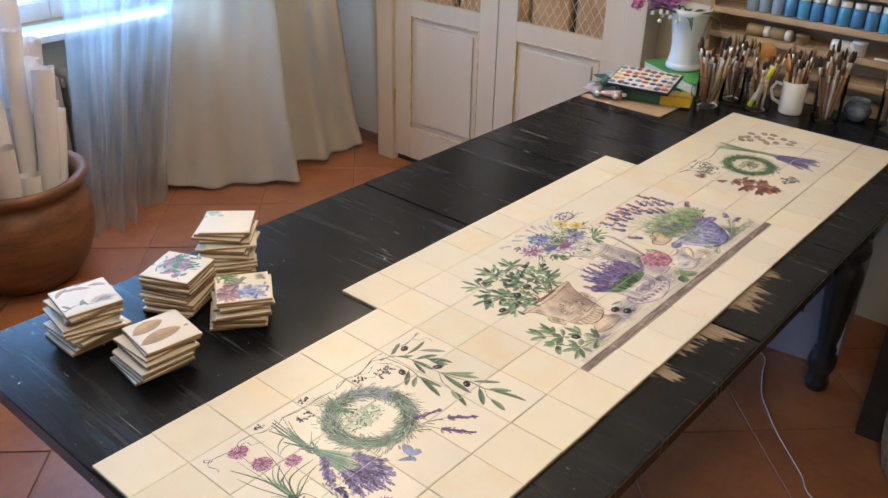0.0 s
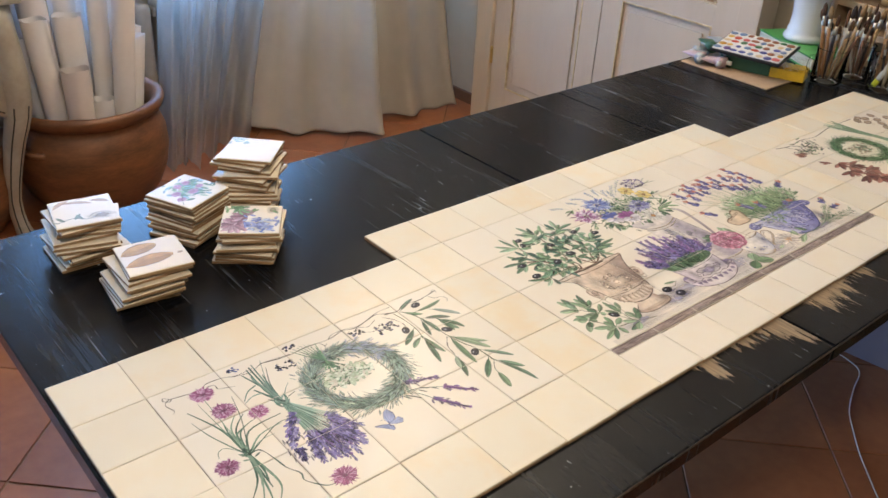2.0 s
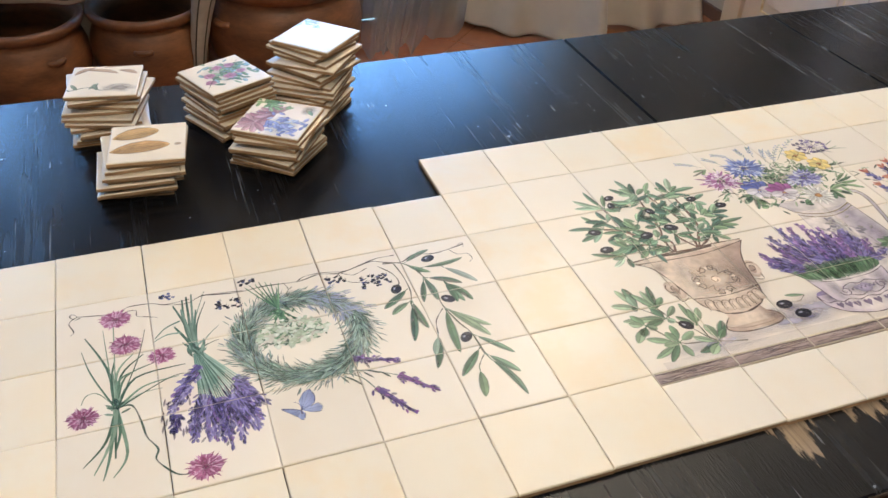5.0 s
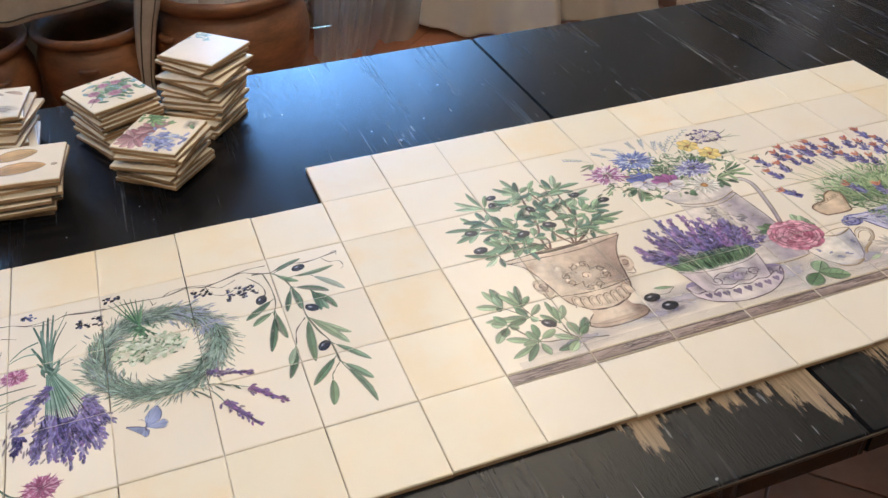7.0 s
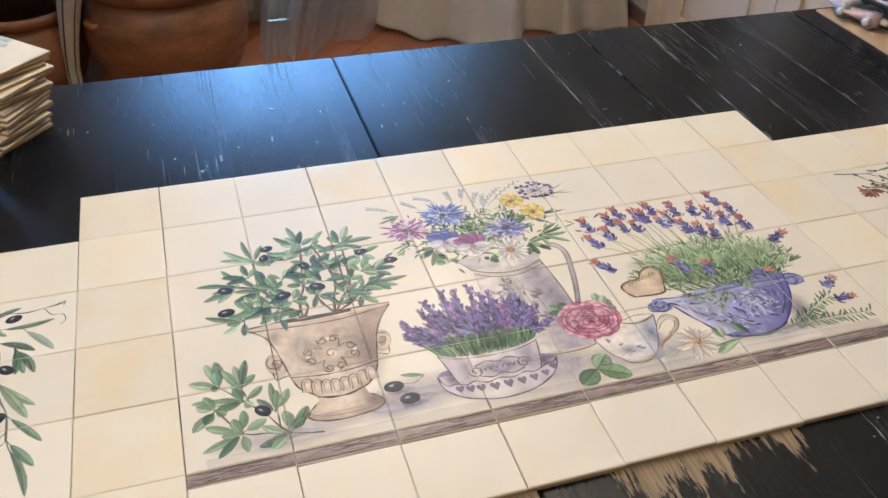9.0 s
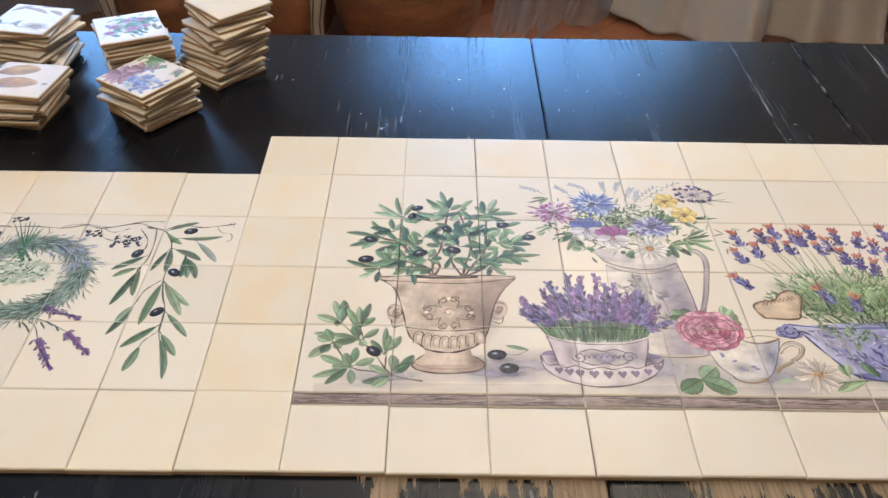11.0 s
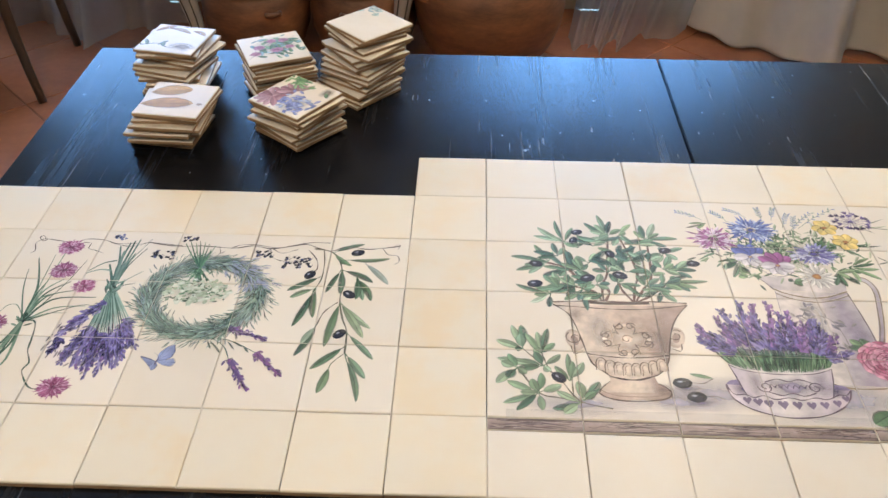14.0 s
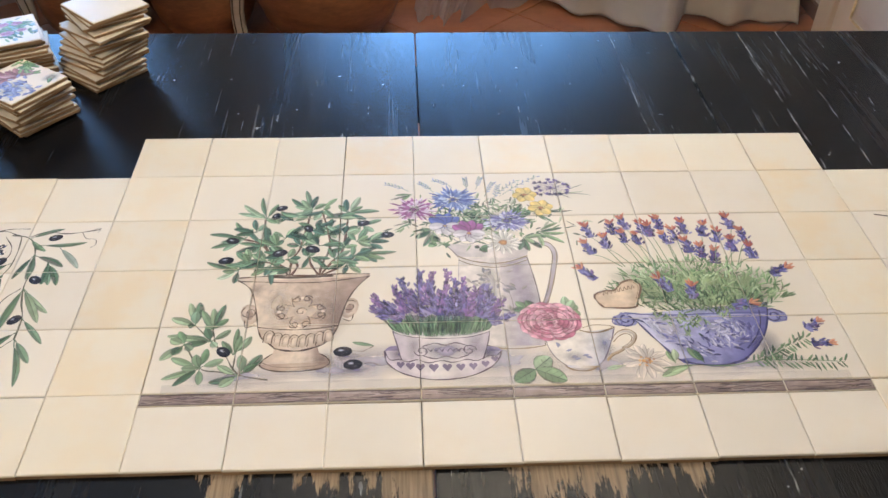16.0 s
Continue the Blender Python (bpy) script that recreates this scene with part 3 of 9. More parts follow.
# ---------------------------------------------------------------- pots
POT = [(0.0, 0.004), (0.150, 0.0), (0.175, 0.02), (0.225, 0.09), (0.252, 0.16), (0.262, 0.225), (0.258, 0.285), (0.238, 0.335), (0.226, 0.352), (0.234, 0.362), (0.252, 0.370), (0.262, 0.392), (0.258, 0.408), (0.246, 0.412), (0.228, 0.404), (0.214, 0.370), (0.222, 0.33), (0.242, 0.28), (0.244, 0.21), (0.20, 0.08), (0.14, 0.025), (0.0, 0.022)]


def pot(label, at, scale, rz, wide=1.0):
    p = thing("clay_pot", label, "pot", at, rz, "terracotta pots")
    bm = lathe(bmesh.new(), [(r * scale * wide, z * scale) for r, z in POT], 56)
    for v in bm.verts:
        v.co *= 1 + 0.012 * noise.noise(v.co * 9)
    part("body", bm, CLAY, p, "", True)
    for a in (200, 20):
        d = Vector((math.cos(radians(a)), math.sin(radians(a)), 0))
        s = Vector((-d.y, d.x, 0))
        pts = []
        for k in range(9):
            f = math.pi * k / 8
            q = d * (0.250 * scale * wide + 0.016 * scale * math.sin(f)) + s * (0.03 * scale * math.cos(f)) + Vector((0, 0, (0.285 + 0.03 * math.sin(f) * 0) * scale))
            pts.append(q)
        part("lug", tube(bmesh.new(), pts, 0.011 * scale, 8), CLAY, p, "", True)
    return p


POT1 = (0.135, 2.47)
pot("large brown terracotta pot filled with paper rolls", (*POT1, 0), 1.02, 10)
pot("brown terracotta pot standing empty under the console", (-0.315, 2.50, 0), 0.80, 60, 0.92)
pot("brown terracotta pot standing under the console", (-0.70, 2.48, 0), 0.80, 100, 0.92)

rng = random.Random(4)


def paper_roll(i, x, y, h, r, lean_x, lean_y, pink, flat=1.0):
    t = thing("paper_roll", "tall rolled sheet of white paper leaning in the clay pot" if not pink else "rolled sheet of cream tracing paper leaning in the clay pot", "paper roll", (x, y, 0.03), 0, "paper rolls in the pot")
    prof = []
    turns, n = 2.4, 40
    bm = bmesh.new()
    lo, hi = [], []
    top = Vector((lean_x, lean_y, h))
    for k in range(n + 1):
        f = k / n
        a = f * turns * 2 * math.pi + i
        rr = r * (1.0 - 0.28 * f)
        c = Vector((rr * math.cos(a), rr * flat * math.sin(a), 0))
        lo.append(bm.verts.new(c))
        hi.append(bm.verts.new(c * 1.04 + top + Vector((0, 0, 0.003 * math.sin(3 * a + i)))))
    for k in range(n):
        bm.faces.new((lo[k], lo[k + 1], hi[k + 1], hi[k]))
    part("sheet", bm, PAPER_PINK if pink else PAPER, t, "", True)
    return t


ROLL_HEIGHTS = (0.60, 0.86, 0.70, 0.95, 0.56, 0.80, 0.66, 0.90, 0.74, 0.62, 0.84, 0.52, 0.78)
i = 0
for ring, (n, rad) in enumerate(((3, 0.040), (8, 0.105), (13, 0.170))):
    for k in range(n):
        a = 2 * math.pi * (k + 0.4 * ring) / n + rng.uniform(-0.1, 0.1)
        c, s_ = math.cos(a), math.sin(a)
        h = ROLL_HEIGHTS[(i * 5 + ring) % 13] * (0.82 if s_ < -0.5 and ring == 2 else 1.0)
        r = rng.uniform(0.028, 0.050)
        base = rad * 0.72
        paper_roll(i, POT1[0] + base * c, POT1[1] + base * s_, h, r, (rad * 1.18 - base) * c * h / 0.6, (rad * 1.18 - base) * s_ * h / 0.6, i % 4 == 3, 0.9)
        i += 1


# ---------------------------------------------------------------- painted console over the pots
def console():
    c = thing("console_table", "grey painted baroque console with carved apron and gilt patina", "console table")
    xa, xb, yf, yb = -0.98, -0.09, 2.31, 2.88
    part("top", boxed(xa - 0.04, xb + 0.03, yf - 0.03, yb, 0.80, 0.835, 0.01), GREYPAINT, c)
    n = 56

    def low(u):
        """The scalloped lower edge of the apron, dropping in the middle."""
        w = abs(2 * u - 1)
        return 0.418 + 0.058 * w ** 2.2 - 0.05 * max(0.0, w - 0.84) / 0.16 - 0.012 * math.exp(-(w / 0.12) ** 2)

    bm = bmesh.new()
    rows = []
    for k in range(n + 1):
        u = k / n
        x = xa + 0.03 + u * (xb - xa - 0.06)
        z = low(u)
        belly = yf - 0.012
        rows.append([bm.verts.new(q) for q in ((x, yf + 0.01, 0.799), (x, belly, 0.60), (x, yf, z + 0.01), (x, yf + 0.004, z), (x, yf + 0.03, z), (x, yf + 0.035, 0.799))])
    for a, b in zip(rows, rows[1:]):
        for k in range(6):
            j = (k + 1) % 6
            bm.faces.new((a[k], b[k], b[j], a[j]))
    bm.faces.new(rows[0])
    bm.faces.new(rows[-1][::-1])
    part("apron", bm, GREYPAINT, c, "", True)
    line = [(xa + 0.03 + k / n * (xb - xa - 0.06), yf - 0.003, low(k / n) + 0.018) for k in range(3, n - 2)]
    part("edge_line", tube(bmesh.new(), line, 0.003, 6), DARK, c, "dark painted line along the apron", True)
    prof = ((0.0, 0.79, 0.050), (0.012, 0.62, 0.050), (0.018, 0.52, 0.047), (0.012, 0.44, 0.042), (-0.008, 0.36, 0.036), (-0.028, 0.26, 0.030), (-0.045, 0.14, 0.024), (-0.040, 0.05, 0.024), (-0.030, 0.0, 0.030))
    for s, x in ((1, xb - 0.045), (-1, xa + 0.045)):
        for y, f in ((yf + 0.035, -1), (yb - 0.06, 0.4)):
            pts, rad = [], []
            for k in range(17):
                q = smooth_line(prof, k / 16)
                pts.append((x + s * q.x, y + f * (q.x + 0.01) * 0.6, max(0.0, q.y)))
                rad.append(q.z)
            leg = part("leg", tube(bmesh.new(), pts, rad, 14), GREYPAINT, c, "curved cabriole leg", True)
            if f < 0:
                for side in (0.5, -0.5):
                    edge = [(px + side * r * 1.0, py - r * 0.88, pz) for (px, py, pz), r in zip(pts[5:-1], rad[5:-1])]
                    part("piping", tube(bmesh.new(), edge, 0.0024, 6), DARK, leg, "dark painted line", True)
    for u, w, zc in ((0.5, 0.10, 0.60), (0.24, 0.06, 0.62), (0.76, 0.06, 0.62)):
        x = xa + u * (xb - xa)
        bm = bmesh.new()
        for k in range(9):
            a = 2 * math.pi * k / 9
            q = [(x + w * t * math.cos(a) * (1 + 0.2 * math.sin(5 * t)), yf - 0.016 - 0.008 * math.sin(t * 3), zc - w * 0.9 * t * math.sin(a)) for t in (0.15, 0.4, 0.7, 1.0)]
            tube(bm, q, [0.004, 0.008, 0.007, 0.002], 6)
        part("carving", bm, GILT, c, "gilded carved leaf ornament", True)
    return c


console()


# ---------------------------------------------------------------- dark chair by the far window
def chair():
    c = thing("side_chair", "dark walnut side chair with slender splayed legs", "chair")
    zs = 0.46
    part("seat", boxed(-1.86, -1.40, 2.10, 2.54, zs - 0.035, zs, 0.012), CHAIRWOOD, c)
    for (x, y), (ex, ey) in (((-1.44, 2.14), (0.07, -0.065)), ((-1.44, 2.50), (0.025, 0.02)), ((-1.82, 2.14), (-0.05, -0.06)), ((-1.82, 2.50), (-0.03, 0.03))):
        pts = [(x + ex * v ** 2.0, y + ey * v ** 2.0, zs - 0.036 - (zs - 0.037) * v) for v in (0, 0.25, 0.5, 0.75, 1)]
        part("leg", tube(bmesh.new(), pts, [0.021, 0.019, 0.017, 0.015, 0.014], 10), CHAIRWOOD, c, "", True)
    bm = bmesh.new()
    for y in (2.13, 2.51):
        tube(bm, [(-1.85, y, zs), (-1.88, y, zs + 0.25), (-1.94, y, zs + 0.48)], [0.018, 0.016, 0.014], 10)
    part("backrest", box(bm, -1.945, -1.925, 2.13, 2.51, zs + 0.36, zs + 0.47, 0.006), CHAIRWOOD, c)
    return c


chair()


# ---------------------------------------------------------------- cream cupboard with wire-mesh doors
def cupboard():
    xf = 1.925
    c = thing("built_in_cupboard", "cream painted built-in cupboard with panelled wire-mesh doors", "cupboard")
    bm = bmesh.new()
    box(bm, xf - 0.03, 1.999, 2.285, 2.385, 0.0, 2.3, 0.006)
    box(bm, xf - 0.03, 1.999, 1.00, 1.085, 0.0, 2.3, 0.006)
    box(bm, xf - 0.03, 1.999, 1.086, 2.284, 2.2, 2.3)
    part("face_frame", bm, CREAM, c)
    # back and plinth coloured dark to stand for the shade inside
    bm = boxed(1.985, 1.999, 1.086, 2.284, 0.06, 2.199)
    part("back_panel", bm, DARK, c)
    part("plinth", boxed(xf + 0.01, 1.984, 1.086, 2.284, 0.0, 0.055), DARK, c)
    for (ya, yb), side in (((1.69, 2.282), 1), ((1.088, 1.686), -1)):
        d = part("door", bmesh.new(), CREAM, c, "cream panelled door with gilt wire mesh")
        st = 0.095
        bm = bmesh.new()
        z0, z1, zr0, zr1 = 0.035, 2.19, 0.725, 0.80
        box(bm, xf - 0.012, xf + 0.012, ya, ya + st, z0, z1, 0.003)
        box(bm, xf - 0.012, xf + 0.012, yb - st, yb, z0, z1, 0.003)
        box(bm, xf - 0.0115, xf + 0.0115, ya + st, yb - st, z0, z0 + 0.15)
        box(bm, xf - 0.0115, xf + 0.0115, ya + st, yb - st, zr0, zr1)
        box(bm, xf - 0.0115, xf + 0.0115, ya + st, yb - st, z1 - 0.12, z1)
        part("door_frame", bm, CREAM, d)
        bm = boxed(xf - 0.001, xf + 0.008, ya + st, yb - st, z0 + 0.15, zr0)
        box(bm, xf - 0.009, xf - 0.0015, ya + st + 0.035, yb - st - 0.035, z0 + 0.185, zr0 - 0.035, 0.006)
        part("door_panel", bm, CREAM, d)
        bm = bmesh.new()
        a, b, lo, hi = ya + st, yb - st, z0 + 0.15, zr0
        for m in (0.004,):
            box(bm, xf - 0.0135, xf - 0.006, a, a + 0.007, lo, hi, 0.002)
            box(bm, xf - 0.0135, xf - 0.006, b - 0.007, b, lo, hi, 0.002)
            box(bm, xf - 0.0130, xf - 0.006, a + 0.007, b - 0.007, lo, lo + 0.007, 0.002)
            box(bm, xf - 0.0130, xf - 0.006, a + 0.007, b - 0.007, hi - 0.007, hi, 0.002)
        part("moulding", bm, PATINA, d, "worn gilded moulding line")
        bm = bmesh.new()
        lo, hi = zr1, 2.07
        step = 0.038
        k = -int((hi - lo) / step) - 2
        slope = 1.7
        w = b - a
        y = a - (hi - lo) / slope
        while y < b:
            for sgn in (1, -1):
                p = []
                for z in (lo, hi):
                    yy = y + (z - lo) / slope if sgn > 0 else (a + b) - (y + (z - lo) / slope)
                    p.append([yy, z])
                # clip to the opening
                (y0_, z0_), (y1_, z1_) = p
                ts = [0.0, 1.0]
                for lim in (a, b):
                    if (y0_ - lim) * (y1_ - lim) < 0:
                        t = (lim - y0_) / (y1_ - y0_)
                        inc = (y1_ > y0_) == (lim == a)
                        if inc:
                            ts[0] = max(ts[0], t)
                        else:
                            ts[1] = min(ts[1], t)
                if ts[1] - ts[0] > 0.02:
                    q = [(xf + 0.002 * sgn, y0_ + t * (y1_ - y0_), z0_ + t * (z1_ - z0_)) for t in ts]
                    if a - 0.001 <= min(q[0][1], q[1][1]) and max(q[0][1], q[1][1]) <= b + 0.001:
                        tube(bm, q, 0.0013, 5)
            y += step
        part("wire_mesh", bm, WIRE, d, "gilt diamond wire mesh")
        for z in (0.32, 1.85):
            yy = yb + 0.001 if side > 0 else ya - 0.003
            part("hinge", lathe(bmesh.new(), [(0.006, 0), (0.007, 0.004), (0.007, 0.07), (0.005, 0.078)], 10, Matrix.Translation((xf - 0.018, yy, z - 0.035))), BRASS, d, "", True)
    part("shelf", boxed(xf + 0.014, 1.984, 1.087, 2.283, 0.76, 0.775), CREAM, c)
    return c


cupboard()
for i, (y0, y1, z) in enumerate(((1.14, 1.33, 0.20), (1.36, 1.54, 0.16), (1.56, 1.66, 0.22), (1.74, 1.92, 0.14), (1.96, 2.15, 0.18))):
    bm = boxed(1.942, 1.982, y0, y1, 0.776, 0.776 + z, 0.012)
    for v in bm.verts:
        v.co.x += 0.006 * noise.noise(v.co * 14)
    tagged(part("paper_parcel", bm, KRAFT, None, "", True), "brown kraft paper parcel stored behind the wire mesh", "parcel", "parcels in the cupboard")


# ---------------------------------------------------------------- things under the table
def carton():
    b = thing("carton", "lilac-grey printed carton on the floor under the table", "carton", (1.60, 0.18, 0), 8)
    part("body", boxed(-0.02, 0.22, -0.17, 0.22, 0.0, 0.34, 0.004), LILAC_BOX, b)
    bm = bmesh.new()
    for k, w in enumerate((0.018, 0.008, 0.03, 0.03, 0.02)):
        box(bm, -0.0215, -0.0203, 0.10 - 0.032 * k - w * 0.5, 0.10 - 0.032 * k + w * 0.5, 0.17, 0.19)
    part("print", bm, INK, b, "small dark printed bars")
    return b


carton()
bm = bmesh.new()
cp = [(1.54, 0.34, 0.004), (1.53, 0.25, 0.004), (1.50, 0.20, 0.004), (1.411, 0.171, 0.004), (1.309, 0.13, 0.004), (1.239, 0.082, 0.004), (1.166, 0.026, 0.004), (1.085, -0.049, 0.004), (1.027, -0.104, 0.004), (0.966, -0.15, 0.004), (0.93, -0.25, 0.004), (0.92, -0.42, 0.004)]
tube(bm, [smooth_line(cp, k / 60) for k in range(61)], 0.0019, 6)
tagged(part("power_cable", bm, CABLE, None, "", True), "thin white cable lying curved on the tiled floor", "cable")

st = thing("stool", "black painted wooden stool beside the table", "stool", (1.53, -0.31, 0), 4)
part("seat", boxed(-0.20, 0.20, -0.17, 0.17, 0.44, 0.475, 0.01), EDGE_BLACK, st)
for x in (-0.17, 0.17):
    for y in (-0.14, 0.14):
        part("leg", boxed(x - 0.034, x + 0.034, y - 0.034, y + 0.034, 0, 0.439, 0.004), EDGE_BLACK, st)
bk = thing("rush_basket", "round braided rush basket standing on the floor", "basket", (1.27, -0.40, 0))
bm = bmesh.new()
for k in range(15):
    r = 0.13 + 0.035 * math.sin(math.pi * (k + 2) / 18)
    ring = []
    for s in range(49):
        a = 2 * math.pi * s / 48
        ring.append((r * math.cos(a), r * math.sin(a), 0.013 + k * 0.021 + 0.003 * math.sin(s * 1.6)))
    tube(bm, ring, 0.0125, 6)
part("coil", bm, ROPE, bk, "", True)
part("bottom", lathe(bmesh.new(), [(0.02, 0.004), (0.125, 0.004), (0.125, 0.014), (0.02, 0.014)], 32), ROPE, bk)


# ---------------------------------------------------------------- tile panels on the table
P = 0.1
TT = 0.007


def tile_mesh(name, glaze, w=0.0995, h=0.0995, t=TT, skin=0.0026):
    bm = boxed(-w / 2, w / 2, -h / 2, h / 2, 0, t)
    top = [e for e in bm.edges if all(v.co.z > t - 1e-5 for v in e.verts)]
    bmesh.ops.bevel(bm, geom=top, offset=0.0017, segments=3, affect="EDGES", profile=0.5)
    bmesh.ops.bisect_plane(bm, geom=list(bm.verts) + list(bm.edges) + list(bm.faces), plane_co=(0, 0, t - skin), plane_no=(0, 0, 1))
    me = bpy.data.meshes.new(name)
    for f in bm.faces:
        f.material_index = 0 if f.calc_center_median().z > t - skin - 1e-4 else 1
    bm.to_mesh(me)
    bm.free()
    me.materials.append(glaze)
    me.materials.append(BISQUE)
    return me


TILE_CREAM, TILE_IVORY = tile_mesh("tile", GLAZE), tile_mesh("tile", GLAZE_PALE)
TILE_CUT = tile_mesh("tile", GLAZE_PALE, 0.0996, 0.0822)
STRIP = tile_mesh("border_tile", GLAZE_PALE, 0.0996, 0.0166)
trng = random.Random(11)


def panel(name, label, x0, cols, rows, ivory, strips=()):
    p = thing(name, label, "tile panel", (0, 0, TOP), 0, "hand-painted tile panels")

    def lay(me, cx, cy, tilt=0.06):
        t = new(me.name, me)
        t.parent = p
        t.matrix_local = pose(cx + trng.uniform(-0.0003, 0.0003), cy + trng.uniform(-0.0003, 0.0003) - (trng.uniform(0, 0.0014) if cy < 0.06 else 0), 0.0003, trng.uniform(-tilt, tilt), trng.uniform(-tilt, tilt), trng.uniform(-0.16, 0.16))
        return t

    for j in range(rows):
        for i in range(cols):
            cx, cy = x0 + (i + 0.5) * P, (j + 0.5) * P
            if j == 0 and i in strips:
                lay(TILE_CUT, cx, 0.0413)
                lay(STRIP, cx, 0.0913)
                continue
            if ivory(i, j):
                lay(TILE_IVORY, cx, cy)
            else:
                lay(TILE_CREAM, cx, cy, 0.26)
    return p


panel_a = panel("tile_panel", "cream tile panel hand-painted with olive branch, herb wreath and lavender", -0.6, 6, 5, lambda i, j: 1 <= i and 1 <= j <= 3)
panel_b = panel("tile_panel", "cream tile panel hand-painted with potted olive, lavender and jug", 0.0, 10, 6, lambda i, j: (1 <= i <= 8 and 0 <= j <= 4), range(1, 9))
panel_c = panel("tile_panel", "cream tile panel hand-painted with herbs, wreath and dry leaves", 1.0, 6, 5, lambda i, j: i <= 4 and 1 <= j <= 3)


# ---------------------------------------------------------------- stacks of loose painted tiles
def loose_mesh():
    return tile_mesh("loose_tile", STACK_GLAZE, 0.1, 0.1, 0.0058, 0.0015)


LOOSE = loose_mesh()


def stack(label, base, top, rz0, rz1, z_top, seed, jitter=0.009, turn=13):
    r = random.Random(seed)
    n = round((z_top - TOP) / 0.0069)
    step = (z_top - TOP) / n
    made = []
    for k in range(n):
        f = k / (n - 1)
        j = 0 if k in (n - 1,) else 1
        x = base[0] + (top[0] - base[0]) * f + j * r.uniform(-jitter, jitter)
        y = base[1] + (top[1] - base[1]) * f + j * r.uniform(-jitter, jitter)
        a = rz0 + (rz1 - rz0) * f + j * r.uniform(-turn, turn)
        t = new("loose_tile", LOOSE)
        tilt = 0.5 if j else 0.0
        t.matrix_world = pose(x, y, TOP + 0.0002 + k * step, r.uniform(-tilt, tilt), r.uniform(-tilt, tilt), a)
        tagged(t, label if k == n - 1 else "loose square ceramic tile with clay edge in a stack", "tile", "stacked loose tiles")
        made.append(t)
    return made[-1], z_top


STACKS = {
    "a": stack("loose tile painted with brown petals on top of a stack", (-0.418, 0.828), (-0.415, 0.822), -8, -10, 0.836, 1),
    "b": stack("loose tile painted with ochre leaves on top of a stack", (-0.398, 0.667), (-0.370, 0.655), 2, -7, 0.816, 2, 0.007, 10),
    "c": stack("loose tile painted with berries and leaves on top of a stack", (-0.238, 0.806), (-0.245, 0.788), 26, 24, 0.840, 3, 0.004, 5),
    "d": stack("loose tile painted with red leaves and blue flowers on a stack", (-0.194, 0.684), (-0.190, 0.664), 48, 56, 0.822, 5, 0.006, 8),
    "e": stack("plain white loose tile on top of the tallest stack", (-0.118, 0.812), (-0.093, 0.833), 49, 45, 0.866, 6, 0.007, 12),
}


# ---------------------------------------------------------------- brush painting on the glaze
def pig(code, alpha=1.0):
    """A pigment from a paint code, as linear colour with the thinness of its wash."""
    v = [int(code[k:k + 2], 16) / 255 for k in (0, 2, 4)]
    return tuple(c / 12.92 if c < 0.04045 else ((c + 0.055) / 1.055) ** 2.4 for c in v) + (alpha,)


def tone(c, f, a=None):
    return tuple(min(1.0, v * f) for v in c[:3]) + (c[3] if a is None else a,)


def blend(a, b, f):
    return tuple(x + (y - x) * f for x, y in zip(a, b))


